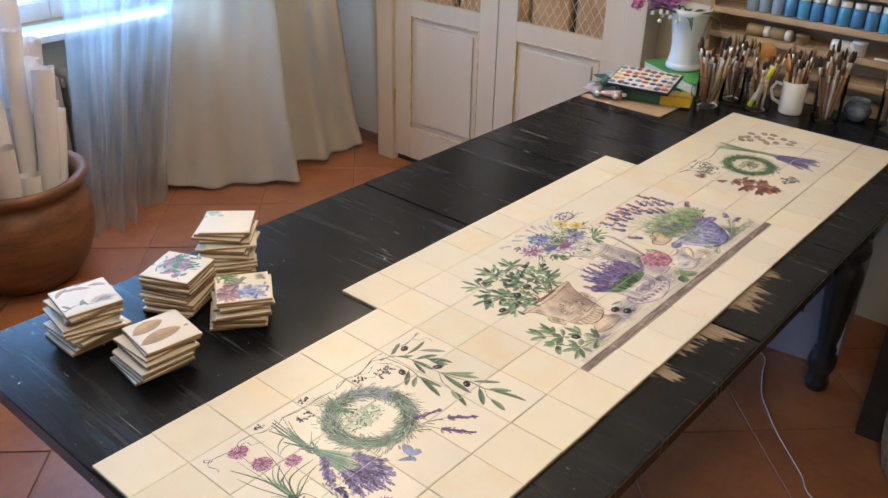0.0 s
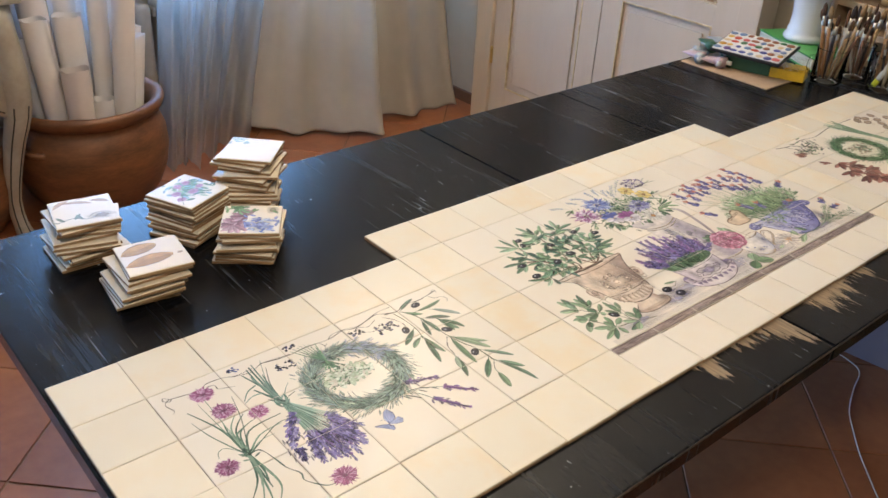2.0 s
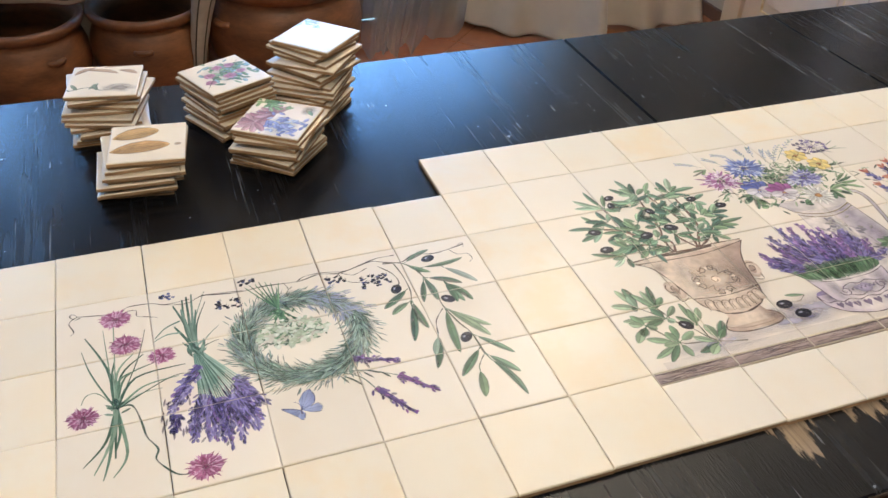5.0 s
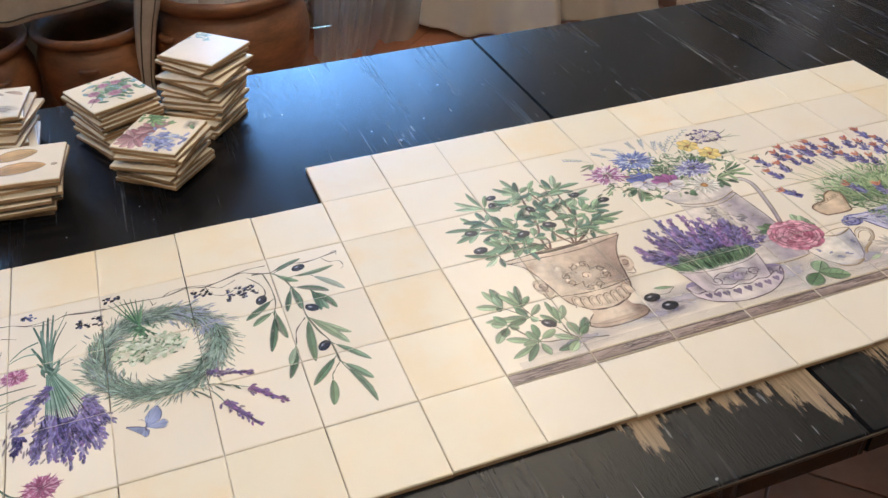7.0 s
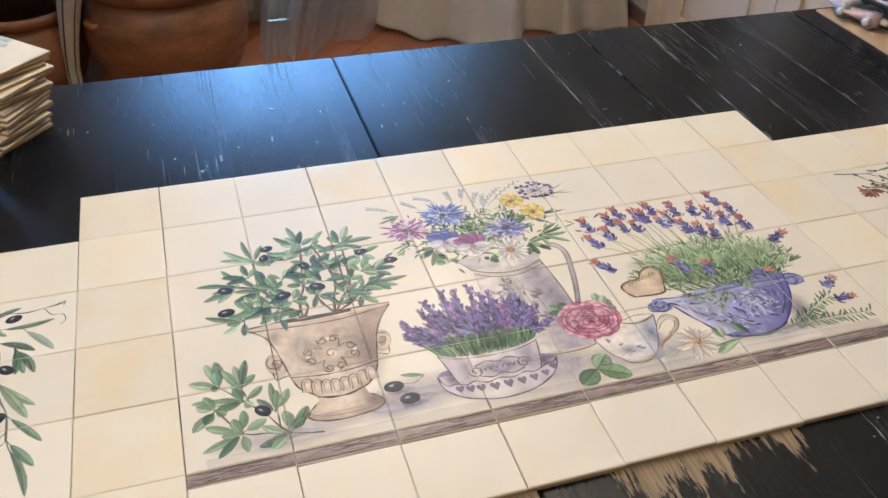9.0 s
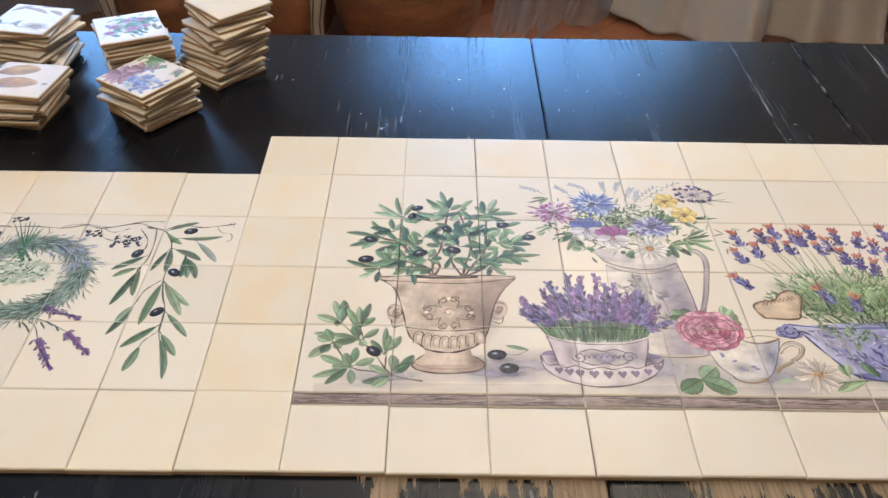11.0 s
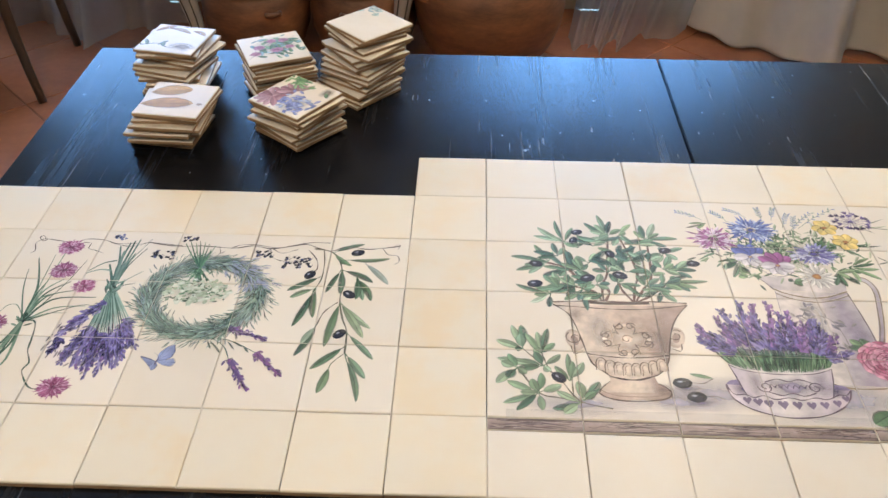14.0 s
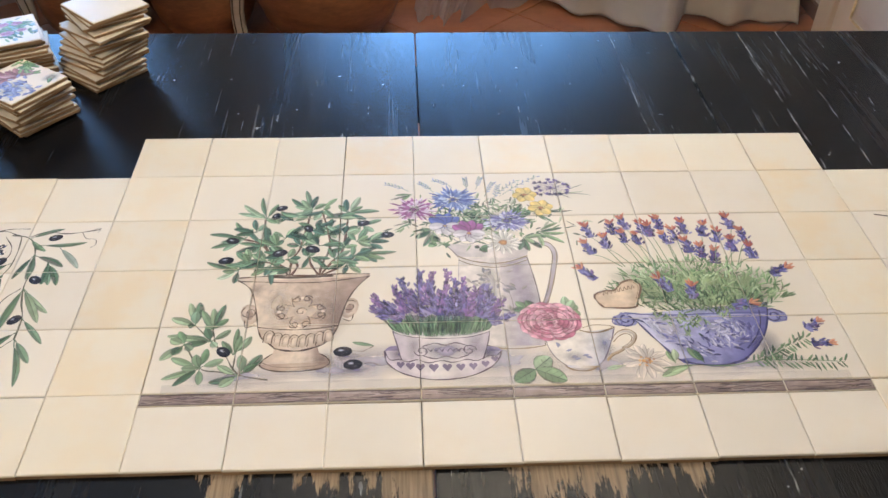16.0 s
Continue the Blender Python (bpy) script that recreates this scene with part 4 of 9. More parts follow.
class Brush:
    """Collects flat strokes, cut where they cross the joints between tiles, into one mesh per motif."""

    def __init__(self, seed, pitch=P, half=None):
        self.r, self.pitch, self.half = random.Random(seed), pitch, half
        self.v, self.f, self.c, self.k = [], [], [], 0

    def _cut(self, pts, axis, lim, keep_more):
        out = []
        for a, b in zip(pts, pts[1:] + pts[:1]):
            ia, ib = (a[axis] >= lim) == keep_more, (b[axis] >= lim) == keep_more
            if ia:
                out.append(a)
            if ia != ib:
                out.append(blend(a, b, (lim - a[axis]) / (b[axis] - a[axis])))
        return out

    def poly(self, xy, cols):
        if not isinstance(cols, list):
            cols = [cols] * len(xy)
        pts = [(x, y) + tuple(c) for (x, y), c in zip(xy, cols)]
        z = self.k * 1.6e-7
        if self.half:
            cells = [(-self.half, self.half, -self.half, self.half)]
        else:
            g, q = 0.0004, self.pitch
            xs, ys = [p[0] for p in pts], [p[1] for p in pts]
            cells = [(i * q + g, (i + 1) * q - g, j * q + g, (j + 1) * q - g)
                     for i in range(math.floor(min(xs) / q), math.floor(max(xs) / q) + 1) for j in range(math.floor(min(ys) / q), math.floor(max(ys) / q) + 1)]
        for x0, x1, y0, y1 in cells:
            s = pts
            for axis, lim, more in ((0, x0, True), (0, x1, False), (1, y0, True), (1, y1, False)):
                s = self._cut(s, axis, lim, more) if len(s) > 2 else []
            if len(s) > 2:
                n = len(self.v)
                self.v += [(p[0], p[1], z) for p in s]
                self.c += [p[2:] for p in s]
                self.f.append(tuple(range(n, n + len(s))))

    def leaf(self, x, y, ang, ln, w, col, curve=0.0, shade=0.8, tip=None):
        """A leaf in one wet touch: dense along its rib, thin towards its outline."""
        self.k += 1
        ca, sa = math.cos(radians(ang)), math.sin(radians(ang))
        tip = tip or tone(col, 1.22, col[3] * 0.85)

        def at(t, s):
            u, v = t * ln, s + curve * ln * t * (1 - t) * 2
            return (x + ca * u - sa * v, y + sa * u + ca * v)

        small = w < 0.0045
        ts = (0.0, 0.3, 0.7, 1.0) if small else (0.0, 0.16, 0.38, 0.64, 0.84, 0.95, 1.0)
        for sgn, f in ((1, 1.10), (-1, shade)):
            wide = [sgn * w * 0.5 * math.sin(math.pi * min(1.0, max(0.0, t)) ** 1.12) ** 0.62 for t in ts]
            mid = [at(t, 0) for t in ts]
            body = [tone(blend(col, tip, t), f * (0.80 + 0.26 * t)) for t in ts]
            if small:
                self.poly(mid + [at(t, s) for t, s in zip(ts, wide)][1:-1][::-1], body + [tone(c, 1.05, c[3] * 0.7) for c in body][1:-1][::-1])
                continue
            inn = [at(t, s * 0.66) for t, s in zip(ts, wide)]
            out = [at(t, s) for t, s in zip(ts, wide)]
            ci = [tone(c, 1.04) for c in body]
            co = [tone(c, 1.0, c[3] * 0.42) for c in body]
            self.poly(mid + inn[1:-1][::-1], body + ci[1:-1][::-1])
            for k in range(len(ts) - 1):
                self.poly([inn[k], inn[k + 1], out[k + 1], out[k]], [ci[k], ci[k + 1], co[k + 1], co[k]])

    def touch(self, p, q, w, col, curve=0.0, shade=0.8, tip=None):
        """A leaf from its foot p to its tip q."""
        self.leaf(p[0], p[1], math.degrees(math.atan2(q[1] - p[1], q[0] - p[0])), math.hypot(q[0] - p[0], q[1] - p[1]), w, col, curve, shade, tip)

    def fan(self, foot, tips, w, cols, pale=(), share=0.25):
        """Leaves that spring from one place of a twig, each with a short stalk."""
        for q in tips:
            c = self.r.choice(pale) if pale and self.r.random() < share else self.r.choice(cols)
            s = 0.10 + 0.22 * self.r.random()
            p = (foot[0] + (q[0] - foot[0]) * s * 0.6, foot[1] + (q[1] - foot[1]) * s * 0.6)
            self.stroke([foot, p], 0.0010, 0.0014, tone(c, 0.7), None, 2)
            self.touch(p, q, w * self.r.uniform(0.80, 1.12), tone(c, self.r.uniform(0.86, 1.5), self.r.uniform(0.80, 1.0)), (cv := self.r.uniform(-0.12, 0.12)), self.r.uniform(0.55, 0.82))
            if w > 0.005 and self.r.random() < 0.6:
                m = (p[0] * 0.5 + q[0] * 0.5 - (q[1] - p[1]) * cv * 0.5, p[1] * 0.5 + q[1] * 0.5 + (q[0] - p[0]) * cv * 0.5)
                self.ink([p, m, (p[0] * 0.1 + q[0] * 0.9, p[1] * 0.1 + q[1] * 0.9)], 0.0008, tone(c, 0.5), 6)

    def stroke(self, pts, w0, w1, col, end=None, n=10):
        self.k += 1
        q = [smooth_line([(*p, 0) for p in pts], k / n) for k in range(n + 1)]
        side = []
        for k, p in enumerate(q):
            d = (q[min(k + 1, n)] - q[max(k - 1, 0)])
            d = Vector((-d.y, d.x, 0)).normalized() * (w0 + (w1 - w0) * k / n) / 2
            side.append(((p.x + d.x, p.y + d.y), (p.x - d.x, p.y - d.y)))
        end = end or col
        for k in range(n):
            a, b = blend(col, end, k / n), blend(col, end, (k + 1) / n)
            self.poly([side[k][0], side[k + 1][0], side[k + 1][1], side[k][1]], [a, b, b, a])

    def ink(self, pts, w, col, n=16):
        """An outline drawn with changing pressure and a broken depth of colour."""
        self.k += 1
        q = [smooth_line([(*p, 0) for p in pts], k / n) for k in range(n + 1)]
        ph, side, cols = self.r.uniform(0, 6), [], []
        for k, p in enumerate(q):
            d = q[min(k + 1, n)] - q[max(k - 1, 0)]
            f = 0.62 + 0.38 * math.sin(ph + k * 0.9)
            d = Vector((-d.y, d.x, 0)).normalized() * w * (0.55 + 0.6 * f) / 2
            side.append(((p.x + d.x, p.y + d.y), (p.x - d.x, p.y - d.y)))
            cols.append(tone(col, 1.25 - 0.4 * f, min(1.0, col[3] * (0.55 + 0.5 * f))))
        for k in range(n):
            self.poly([side[k][0], side[k + 1][0], side[k + 1][1], side[k][1]], [cols[k], cols[k + 1], cols[k + 1], cols[k]])

    def curl(self, x, y, r, turns, start, col, w=0.0012):
        """A small scroll winding inward."""
        n = int(10 * turns) + 3
        self.ink([(x + r * (1 - 0.75 * k / n) * math.cos(start + turns * 6.283 * k / n), y + r * (1 - 0.75 * k / n) * math.sin(start + turns * 6.283 * k / n)) for k in range(n + 1)], w, col, n * 2)

    def blob(self, x, y, rx, ry, col, rim=None, n=14, ang=0.0, rough=0.0):
        self.k += 1
        rim = rim or col
        ca, sa = math.cos(radians(ang)), math.sin(radians(ang))
        ring = []
        for k in range(n):
            a, f = 2 * math.pi * k / n, 1 + self.r.uniform(-rough, rough)
            u, v = rx * f * math.cos(a), ry * f * math.sin(a)
            ring.append((x + ca * u - sa * v, y + sa * u + ca * v))
        for k in range(n):
            self.poly([(x, y), ring[k], ring[(k + 1) % n]], [col, rim, rim])

    def wash(self, x, y, rx, ry, col, n=18, rough=0.15, ang=0.0):
        """A soft thin pool of colour that runs out at its rim."""
        self.blob(x, y, rx, ry, col, tone(col, 1.1, 0.0), n, ang, rough)

    def fill(self, left, right, cl, cm, cr):
        """A vessel's side between two outlines from top to bottom, modelled from its left to its right edge."""
        n, m = 18, 7
        self.k += 1

        def c(q):
            return blend(cl, cm, q * 2) if q < 0.5 else blend(cm, cr, q * 2 - 1)

        for j in range(n):
            rows = []
            for v in (j / n, (j + 1) / n):
                a, b = smooth_line([(*p, 0) for p in left], v), smooth_line([(*p, 0) for p in right], v)
                rows.append([(a.x + (b.x - a.x) * u / m, a.y + (b.y - a.y) * u / m) for u in range(m + 1)])
            for u in range(m):
                a, b = c(u / m), c((u + 1) / m)
                self.poly([rows[0][u], rows[0][u + 1], rows[1][u + 1], rows[1][u]], [a, b, b, a])

    def olive(self, x, y, ang=30.0, s=1.0):
        self.blob(x, y, 0.0090 * s, 0.0064 * s, pig("2c2a36"), pig("121018"), 16, ang)
        self.blob(x - 0.0018 * s, y + 0.0016 * s, 0.0044 * s, 0.0022 * s, pig("d6d6de"), pig("5a5868", 0.3), 8, ang)
        self.blob(x + 0.003 * s, y - 0.002 * s, 0.003 * s, 0.0012 * s, pig("6a6a7c", 0.6), pig("2c2a36", 0.0), 8, ang)

    def bloom(self, x, y, r, col, dark, n=34, squash=0.9, pale=None, open_=0.15):
        """A many-rayed flower head: thin touches from its heart outward, dark ones between pale ones."""
        for ring in (0, 1, 2):
            for k in range(n):
                a = 360 * (k + 0.5 * ring) / n + self.r.uniform(-7, 7)
                f = self.r.uniform(0.55, 1.08) * (1.06 - 0.2 * ring)
                ca, sa = math.cos(radians(a)), math.sin(radians(a)) * squash
                c = blend(dark, col, self.r.random() ** 0.8)
                if pale and self.r.random() < 0.3:
                    c = pale
                s = open_ + self.r.uniform(0, 0.35)
                self.leaf(x + s * r * ca, y + s * r * sa, math.degrees(math.atan2(sa, ca)), r * max(0.15, f - s) * math.hypot(ca, sa), r * self.r.uniform(0.08, 0.14), tone(c, self.r.uniform(0.8, 1.15)), 0, 0.85, tone(c, 1.1))
        self.blob(x, y, r * 0.2, r * 0.17, dark, tone(dark, 1.3, 0.4), 9, 0, 0.2)

    def starry(self, x, y, r, cols, n=22, squash=0.75):
        """An open umbel: hair-thin stalks that end in small florets."""
        for k in range(n):
            a = 6.283 * k / n + self.r.uniform(-0.12, 0.12)
            f = self.r.uniform(0.55, 1.0)
            ex, ey = x + r * f * math.cos(a), y + r * f * squash * math.sin(a)
            c = tone(self.r.choice(cols), self.r.uniform(0.8, 1.15))
            self.stroke([(x, y), (ex, ey)], 0.0007, 0.0009, tone(c, 1.2, 0.75), None, 2)
            for d in (-28, 0, 28):
                self.leaf(ex - 0.25 * r * math.cos(a) * 0.5, ey - 0.25 * r * squash * math.sin(a) * 0.5, math.degrees(a) + d, r * 0.28, r * 0.10, c)

    def spike(self, x, y, ang, ln, w, cols, n=26):
        """A lavender head of many small dabs along a line, in whorls."""
        ca, sa = math.cos(radians(ang)), math.sin(radians(ang))
        core = self.r.choice(cols)
        self.stroke([(x, y), (x + ca * ln * 0.5, y + sa * ln * 0.5), (x + ca * ln * 0.96, y + sa * ln * 0.96)], w * 0.72, w * 0.18, tone(core, 1.1, 0.72), None, 4)
        lean = self.r.uniform(0.8, 1.15)
        for k in range(n):
            t = k / n
            for _ in range(3):
                s = self.r.uniform(-1, 1) * w * 0.44 * (1 - 0.6 * t)
                px, py = x + ca * ln * t - sa * s, y + sa * ln * t + ca * s
                c = tone(self.r.choice(cols), lean * self.r.uniform(0.62, 1.25), self.r.uniform(0.7, 1.0))
                self.leaf(px, py, ang + s / w * 95 + self.r.uniform(-16, 16), w * self.r.uniform(0.40, 0.74), w * self.r.uniform(0.20, 0.34), c)

    def head(self, p, q, w, cols, n=14):
        self.spike(p[0], p[1], math.degrees(math.atan2(q[1] - p[1], q[0] - p[0])), math.hypot(q[0] - p[0], q[1] - p[1]), w, cols, n)

    def done(self, name, parent, label, z):
        me = bpy.data.meshes.new(name)
        me.from_pydata(self.v, [], self.f)
        at = me.color_attributes.new("pigment", "FLOAT_COLOR", "POINT")
        at.data.foreach_set("color", [x for c in self.c for x in c])
        me.materials.append(PIGMENT)
        ob = new(name, me)
        ob.parent = parent
        ob.matrix_local = pose(0, 0, z)
        tagged(ob, label)
        return ob


ZP = TT + 0.00043
G = [pig(c) for c in ("5f7f5e", "47694c", "76956e", "8aa67e", "37583f", "62846a")]
GS = [pig(c) for c in ("6f8f70", "80a07e", "5a7e62", "8fac8a")]
LAV = [pig(c) for c in ("7466a6", "5c4e90", "8a7eb6", "86649e", "a298c4", "483c7a", "8074ac")]
INKY, TWIG, UMBER = pig("2e2b30"), pig("5c4e42"), pig("4a3a34")


# ---- first panel: olive branch, vine, chives, lavender bouquet, wreath, butterfly
def paint_branch(par):
    b = Brush(1)
    st = pig("6d6a54")
    b.ink([(-0.122, 0.373), (-0.102, 0.369), (-0.089, 0.356), (-0.081, 0.332), (-0.076, 0.306), (-0.077, 0.277), (-0.070, 0.244), (-0.062, 0.221), (-0.060, 0.186)], 0.0022, st, 30)
    b.ink([(-0.109, 0.370), (-0.105, 0.343), (-0.105, 0.312), (-0.112, 0.289)], 0.0016, st)
    b.ink([(-0.129, 0.370), (-0.116, 0.351), (-0.113, 0.333), (-0.119, 0.322)], 0.0014, TWIG)
    b.ink([(-0.079, 0.271), (-0.093, 0.253), (-0.098, 0.232)], 0.0015, TWIG)
    b.ink([(-0.060, 0.186), (-0.067, 0.178), (-0.074, 0.168)], 0.0012, st)
    OL = [pig(c) for c in ("76906a", "5c7a56", "8ca07c", "688468", "4e6c4e")]
    PALE = [pig(c) for c in ("92a48a", "a3b096", "8c9a8c")]
    b.fan((-0.098, 0.366), [(-0.058, 0.385), (-0.070, 0.340)], 0.0092, OL)
    b.fan((-0.087, 0.351), [(-0.022, 0.357), (-0.077, 0.344)], 0.0092, OL)
    b.fan((-0.054, 0.347), [(-0.021, 0.306)], 0.0097, PALE)
    b.fan((-0.082, 0.333), [(-0.040, 0.309), (-0.096, 0.288), (-0.079, 0.287)], 0.0101, OL[1:])
    b.fan((-0.061, 0.319), [(-0.049, 0.276), (-0.039, 0.275), (-0.058, 0.277)], 0.0097, OL)
    b.fan((-0.106, 0.318), [(-0.144, 0.290)], 0.0101, OL)
    b.fan((-0.109, 0.296), [(-0.138, 0.277), (-0.127, 0.227), (-0.105, 0.243)], 0.0097, OL, PALE, 0.4)
    b.fan((-0.076, 0.271), [(-0.035, 0.227), (-0.042, 0.211), (-0.085, 0.195)], 0.0106, OL)
    b.fan((-0.097, 0.235), [(-0.117, 0.179)], 0.0106, OL)
    b.fan((-0.098, 0.232), [(-0.112, 0.199)], 0.0079, PALE)
    b.fan((-0.063, 0.221), [(-0.027, 0.177)], 0.0101, OL)
    b.fan((-0.061, 0.197), [(-0.096, 0.160)], 0.0106, OL[3:])
    b.fan((-0.060, 0.187), [(-0.033, 0.148), (-0.039, 0.114)], 0.0110, OL)
    b.fan((-0.073, 0.170), [(-0.083, 0.125)], 0.0101, OL)
    for p, a in (((-0.065, 0.367), 18), ((-0.120, 0.321), 62), ((-0.067, 0.286), -42), ((-0.070, 0.217), 50)):
        b.olive(p[0], p[1], a, 1.0)
    return b.done("painted_olive_branch", par, "painted green olive branch with black olives", ZP + 0.00008)


def paint_vine(par):
    b = Brush(2)
    VB = pig("3e322c")
    b.ink([(-0.341, 0.378), (-0.301, 0.371), (-0.267, 0.373), (-0.228, 0.370), (-0.202, 0.376), (-0.179, 0.371), (-0.157, 0.376), (-0.134, 0.382), (-0.116, 0.374), (-0.098, 0.370), (-0.079, 0.380), (-0.055, 0.375), (-0.034, 0.378), (-0.012, 0.383)], 0.0017, VB, 60)
    b.ink([(-0.230, 0.369), (-0.219, 0.377), (-0.198, 0.378), (-0.170, 0.373), (-0.150, 0.379), (-0.127, 0.386), (-0.103, 0.386)], 0.0013, VB, 30)
    b.ink([(-0.179, 0.371), (-0.174, 0.355), (-0.162, 0.347), (-0.154, 0.348), (-0.148, 0.352)], 0.0010, VB)
    b.ink([(-0.175, 0.370), (-0.164, 0.363), (-0.156, 0.364), (-0.143, 0.371)], 0.0010, VB)
    b.ink([(-0.034, 0.378), (-0.026, 0.365), (-0.014, 0.363), (-0.011, 0.352), (-0.016, 0.346)], 0.0010, VB)
    b.ink([(-0.021, 0.379), (-0.017, 0.385), (-0.012, 0.385), (-0.014, 0.377)], 0.0009, VB)
    b.ink([(-0.246, 0.373), (-0.242, 0.360), (-0.246, 0.350), (-0.240, 0.341)], 0.0009, VB)
    for p, n, w in (((-0.140, 0.344), 44, 0.0150), ((-0.185, 0.360), 20, 0.0090), ((-0.287, 0.387), 16, 0.0075), ((-0.314, 0.353), 26, 0.0115)):
        for _ in range(n):
            c = pig("1c1a24") if b.r.random() < 0.8 else pig("3c4266")
            x, y = p[0] + b.r.uniform(-1.2, 1.2) * w, p[1] + b.r.uniform(-1, 1) * w * 0.72
            if b.r.random() < 0.5:
                b.stroke([(x, y), (x + 0.003, y + 0.004)], 0.0006, 0.0006, VB, None, 1)
            b.blob(x, y, 0.0021, 0.0019, tone(c, 1.5), c, 8)
    b.ink([(-0.355, 0.375), (-0.381, 0.373), (-0.398, 0.380), (-0.423, 0.381), (-0.432, 0.372), (-0.451, 0.375), (-0.477, 0.380)], 0.0013, VB, 30)
    b.ink([(-0.485, 0.349), (-0.481, 0.355), (-0.486, 0.369), (-0.482, 0.377), (-0.477, 0.380), (-0.482, 0.386), (-0.485, 0.382), (-0.479, 0.375), (-0.474, 0.378)], 0.0012, VB, 26)
    b.ink([(-0.424, 0.374), (-0.414, 0.372), (-0.414, 0.362), (-0.404, 0.358), (-0.392, 0.353)], 0.0010, VB, 20)
    b.ink([(-0.384, 0.373), (-0.359, 0.368), (-0.337, 0.377), (-0.294, 0.372)], 0.0011, VB, 20)
    for _ in range(15):
        p = (-0.379, 0.387)
        c = pig("4a5482") if b.r.random() < 0.6 else pig("23222f")
        b.blob(p[0] + b.r.uniform(-1, 1) * 0.009, p[1] + b.r.uniform(-1, 1) * 0.006, 0.0020, 0.0018, tone(c, 1.3), c, 8)
    return b.done("painted_vine", par, "painted thin dark vine with black berries", ZP + 0.00002)


def paint_chives(par):
    b = Brush(3)
    CH = [pig(c) for c in ("5f7f66", "4a6b54", "7a967a", "8aa488", "3d5c48")]
    knot = (-0.443, 0.222)
    for k, (via, end, w) in enumerate((((-0.465, 0.279), (-0.474, 0.318), 0.0024), ((-0.449, 0.283), (-0.470, 0.340), 0.0044), ((-0.448, 0.291), (-0.451, 0.348), 0.0016), ((-0.440, 0.274), (-0.422, 0.300), 0.0042), ((-0.436, 0.270), (-0.412, 0.296), 0.0040), ((-0.432, 0.266), (-0.400, 0.280), 0.0036), ((-0.422, 0.262), (-0.371, 0.268), 0.0040), ((-0.415, 0.247), (-0.379, 0.252), 0.0036), ((-0.420, 0.237), (-0.397, 0.239), 0.0020), ((-0.419, 0.287), (-0.407, 0.337), 0.0016), ((-0.439, 0.262), (-0.419, 0.274), 0.0044), ((-0.446, 0.262), (-0.441, 0.296), 0.0044), ((-0.440, 0.348), (-0.438, 0.364), 0.0014), ((-0.443, 0.249), (-0.444, 0.278), 0.0040), ((-0.386, 0.253), (-0.363, 0.249), 0.0018))):
        c = tone(CH[k % 5], b.r.uniform(0.85, 1.15))
        b.stroke([knot, via, end], w, w * 0.28, c, tone(c, 1.25, 0.85), 10)
        b.stroke([knot, (via[0] + 0.0006, via[1]), end], w * 0.25, 0.0005, tone(c, 0.6), None, 8)
    for k, (via, end, w) in enumerate((((-0.455, 0.181), (-0.476, 0.155), 0.0026), ((-0.451, 0.178), (-0.467, 0.143), 0.0034), ((-0.452, 0.162), (-0.459, 0.134), 0.0028), ((-0.436, 0.162), (-0.450, 0.135), 0.0030), ((-0.445, 0.195), (-0.447, 0.158), 0.0044), ((-0.441, 0.191), (-0.447, 0.165), 0.0040), ((-0.447, 0.187), (-0.456, 0.169), 0.0034))):
        c = tone(CH[(k * 2 + 1) % 5], b.r.uniform(0.75, 1.05))
        b.stroke([knot, via, end], 0.0046, w * 0.35, c, None, 10)
    b.ink([(-0.443, 0.223), (-0.431, 0.225), (-0.425, 0.217), (-0.420, 0.194), (-0.417, 0.176), (-0.408, 0.158), (-0.411, 0.146), (-0.403, 0.132), (-0.393, 0.121), (-0.381, 0.118)], 0.0020, pig("4f6553"), 30)
    b.ink([(-0.449, 0.235), (-0.457, 0.247), (-0.464, 0.252), (-0.472, 0.249), (-0.476, 0.238)], 0.0011, pig("6f8a72"))
    for _ in range(14):
        b.leaf(knot[0] + b.r.uniform(-0.005, 0.005), knot[1] + b.r.uniform(-0.008, 0.008), b.r.uniform(0, 180), 0.011, 0.0034, b.r.choice(CH))
    for p, r, f in (((-0.437, 0.363), 0.0185, 1.0), ((-0.429, 0.317), 0.0185, 0.92), ((-0.393, 0.288), 0.0155, 1.05), ((-0.475, 0.219), 0.0170, 0.82), ((-0.368, 0.122), 0.0190, 0.95)):
        b.blob(p[0], p[1], r * 0.82, r * 0.74, tone(pig("a84f80", 0.9), f), tone(pig("bf7ea4", 0.7), f), 40, 0, 0.16)
        b.bloom(p[0], p[1], r, tone(pig("b4628e"), f), tone(pig("822c58"), f), 64, 0.92, tone(pig("d8a6c0"), f), 0.05)
    return b.done("painted_chive_posy", par, "painted bunch of chives with pink blossoms", ZP + 0.00016)


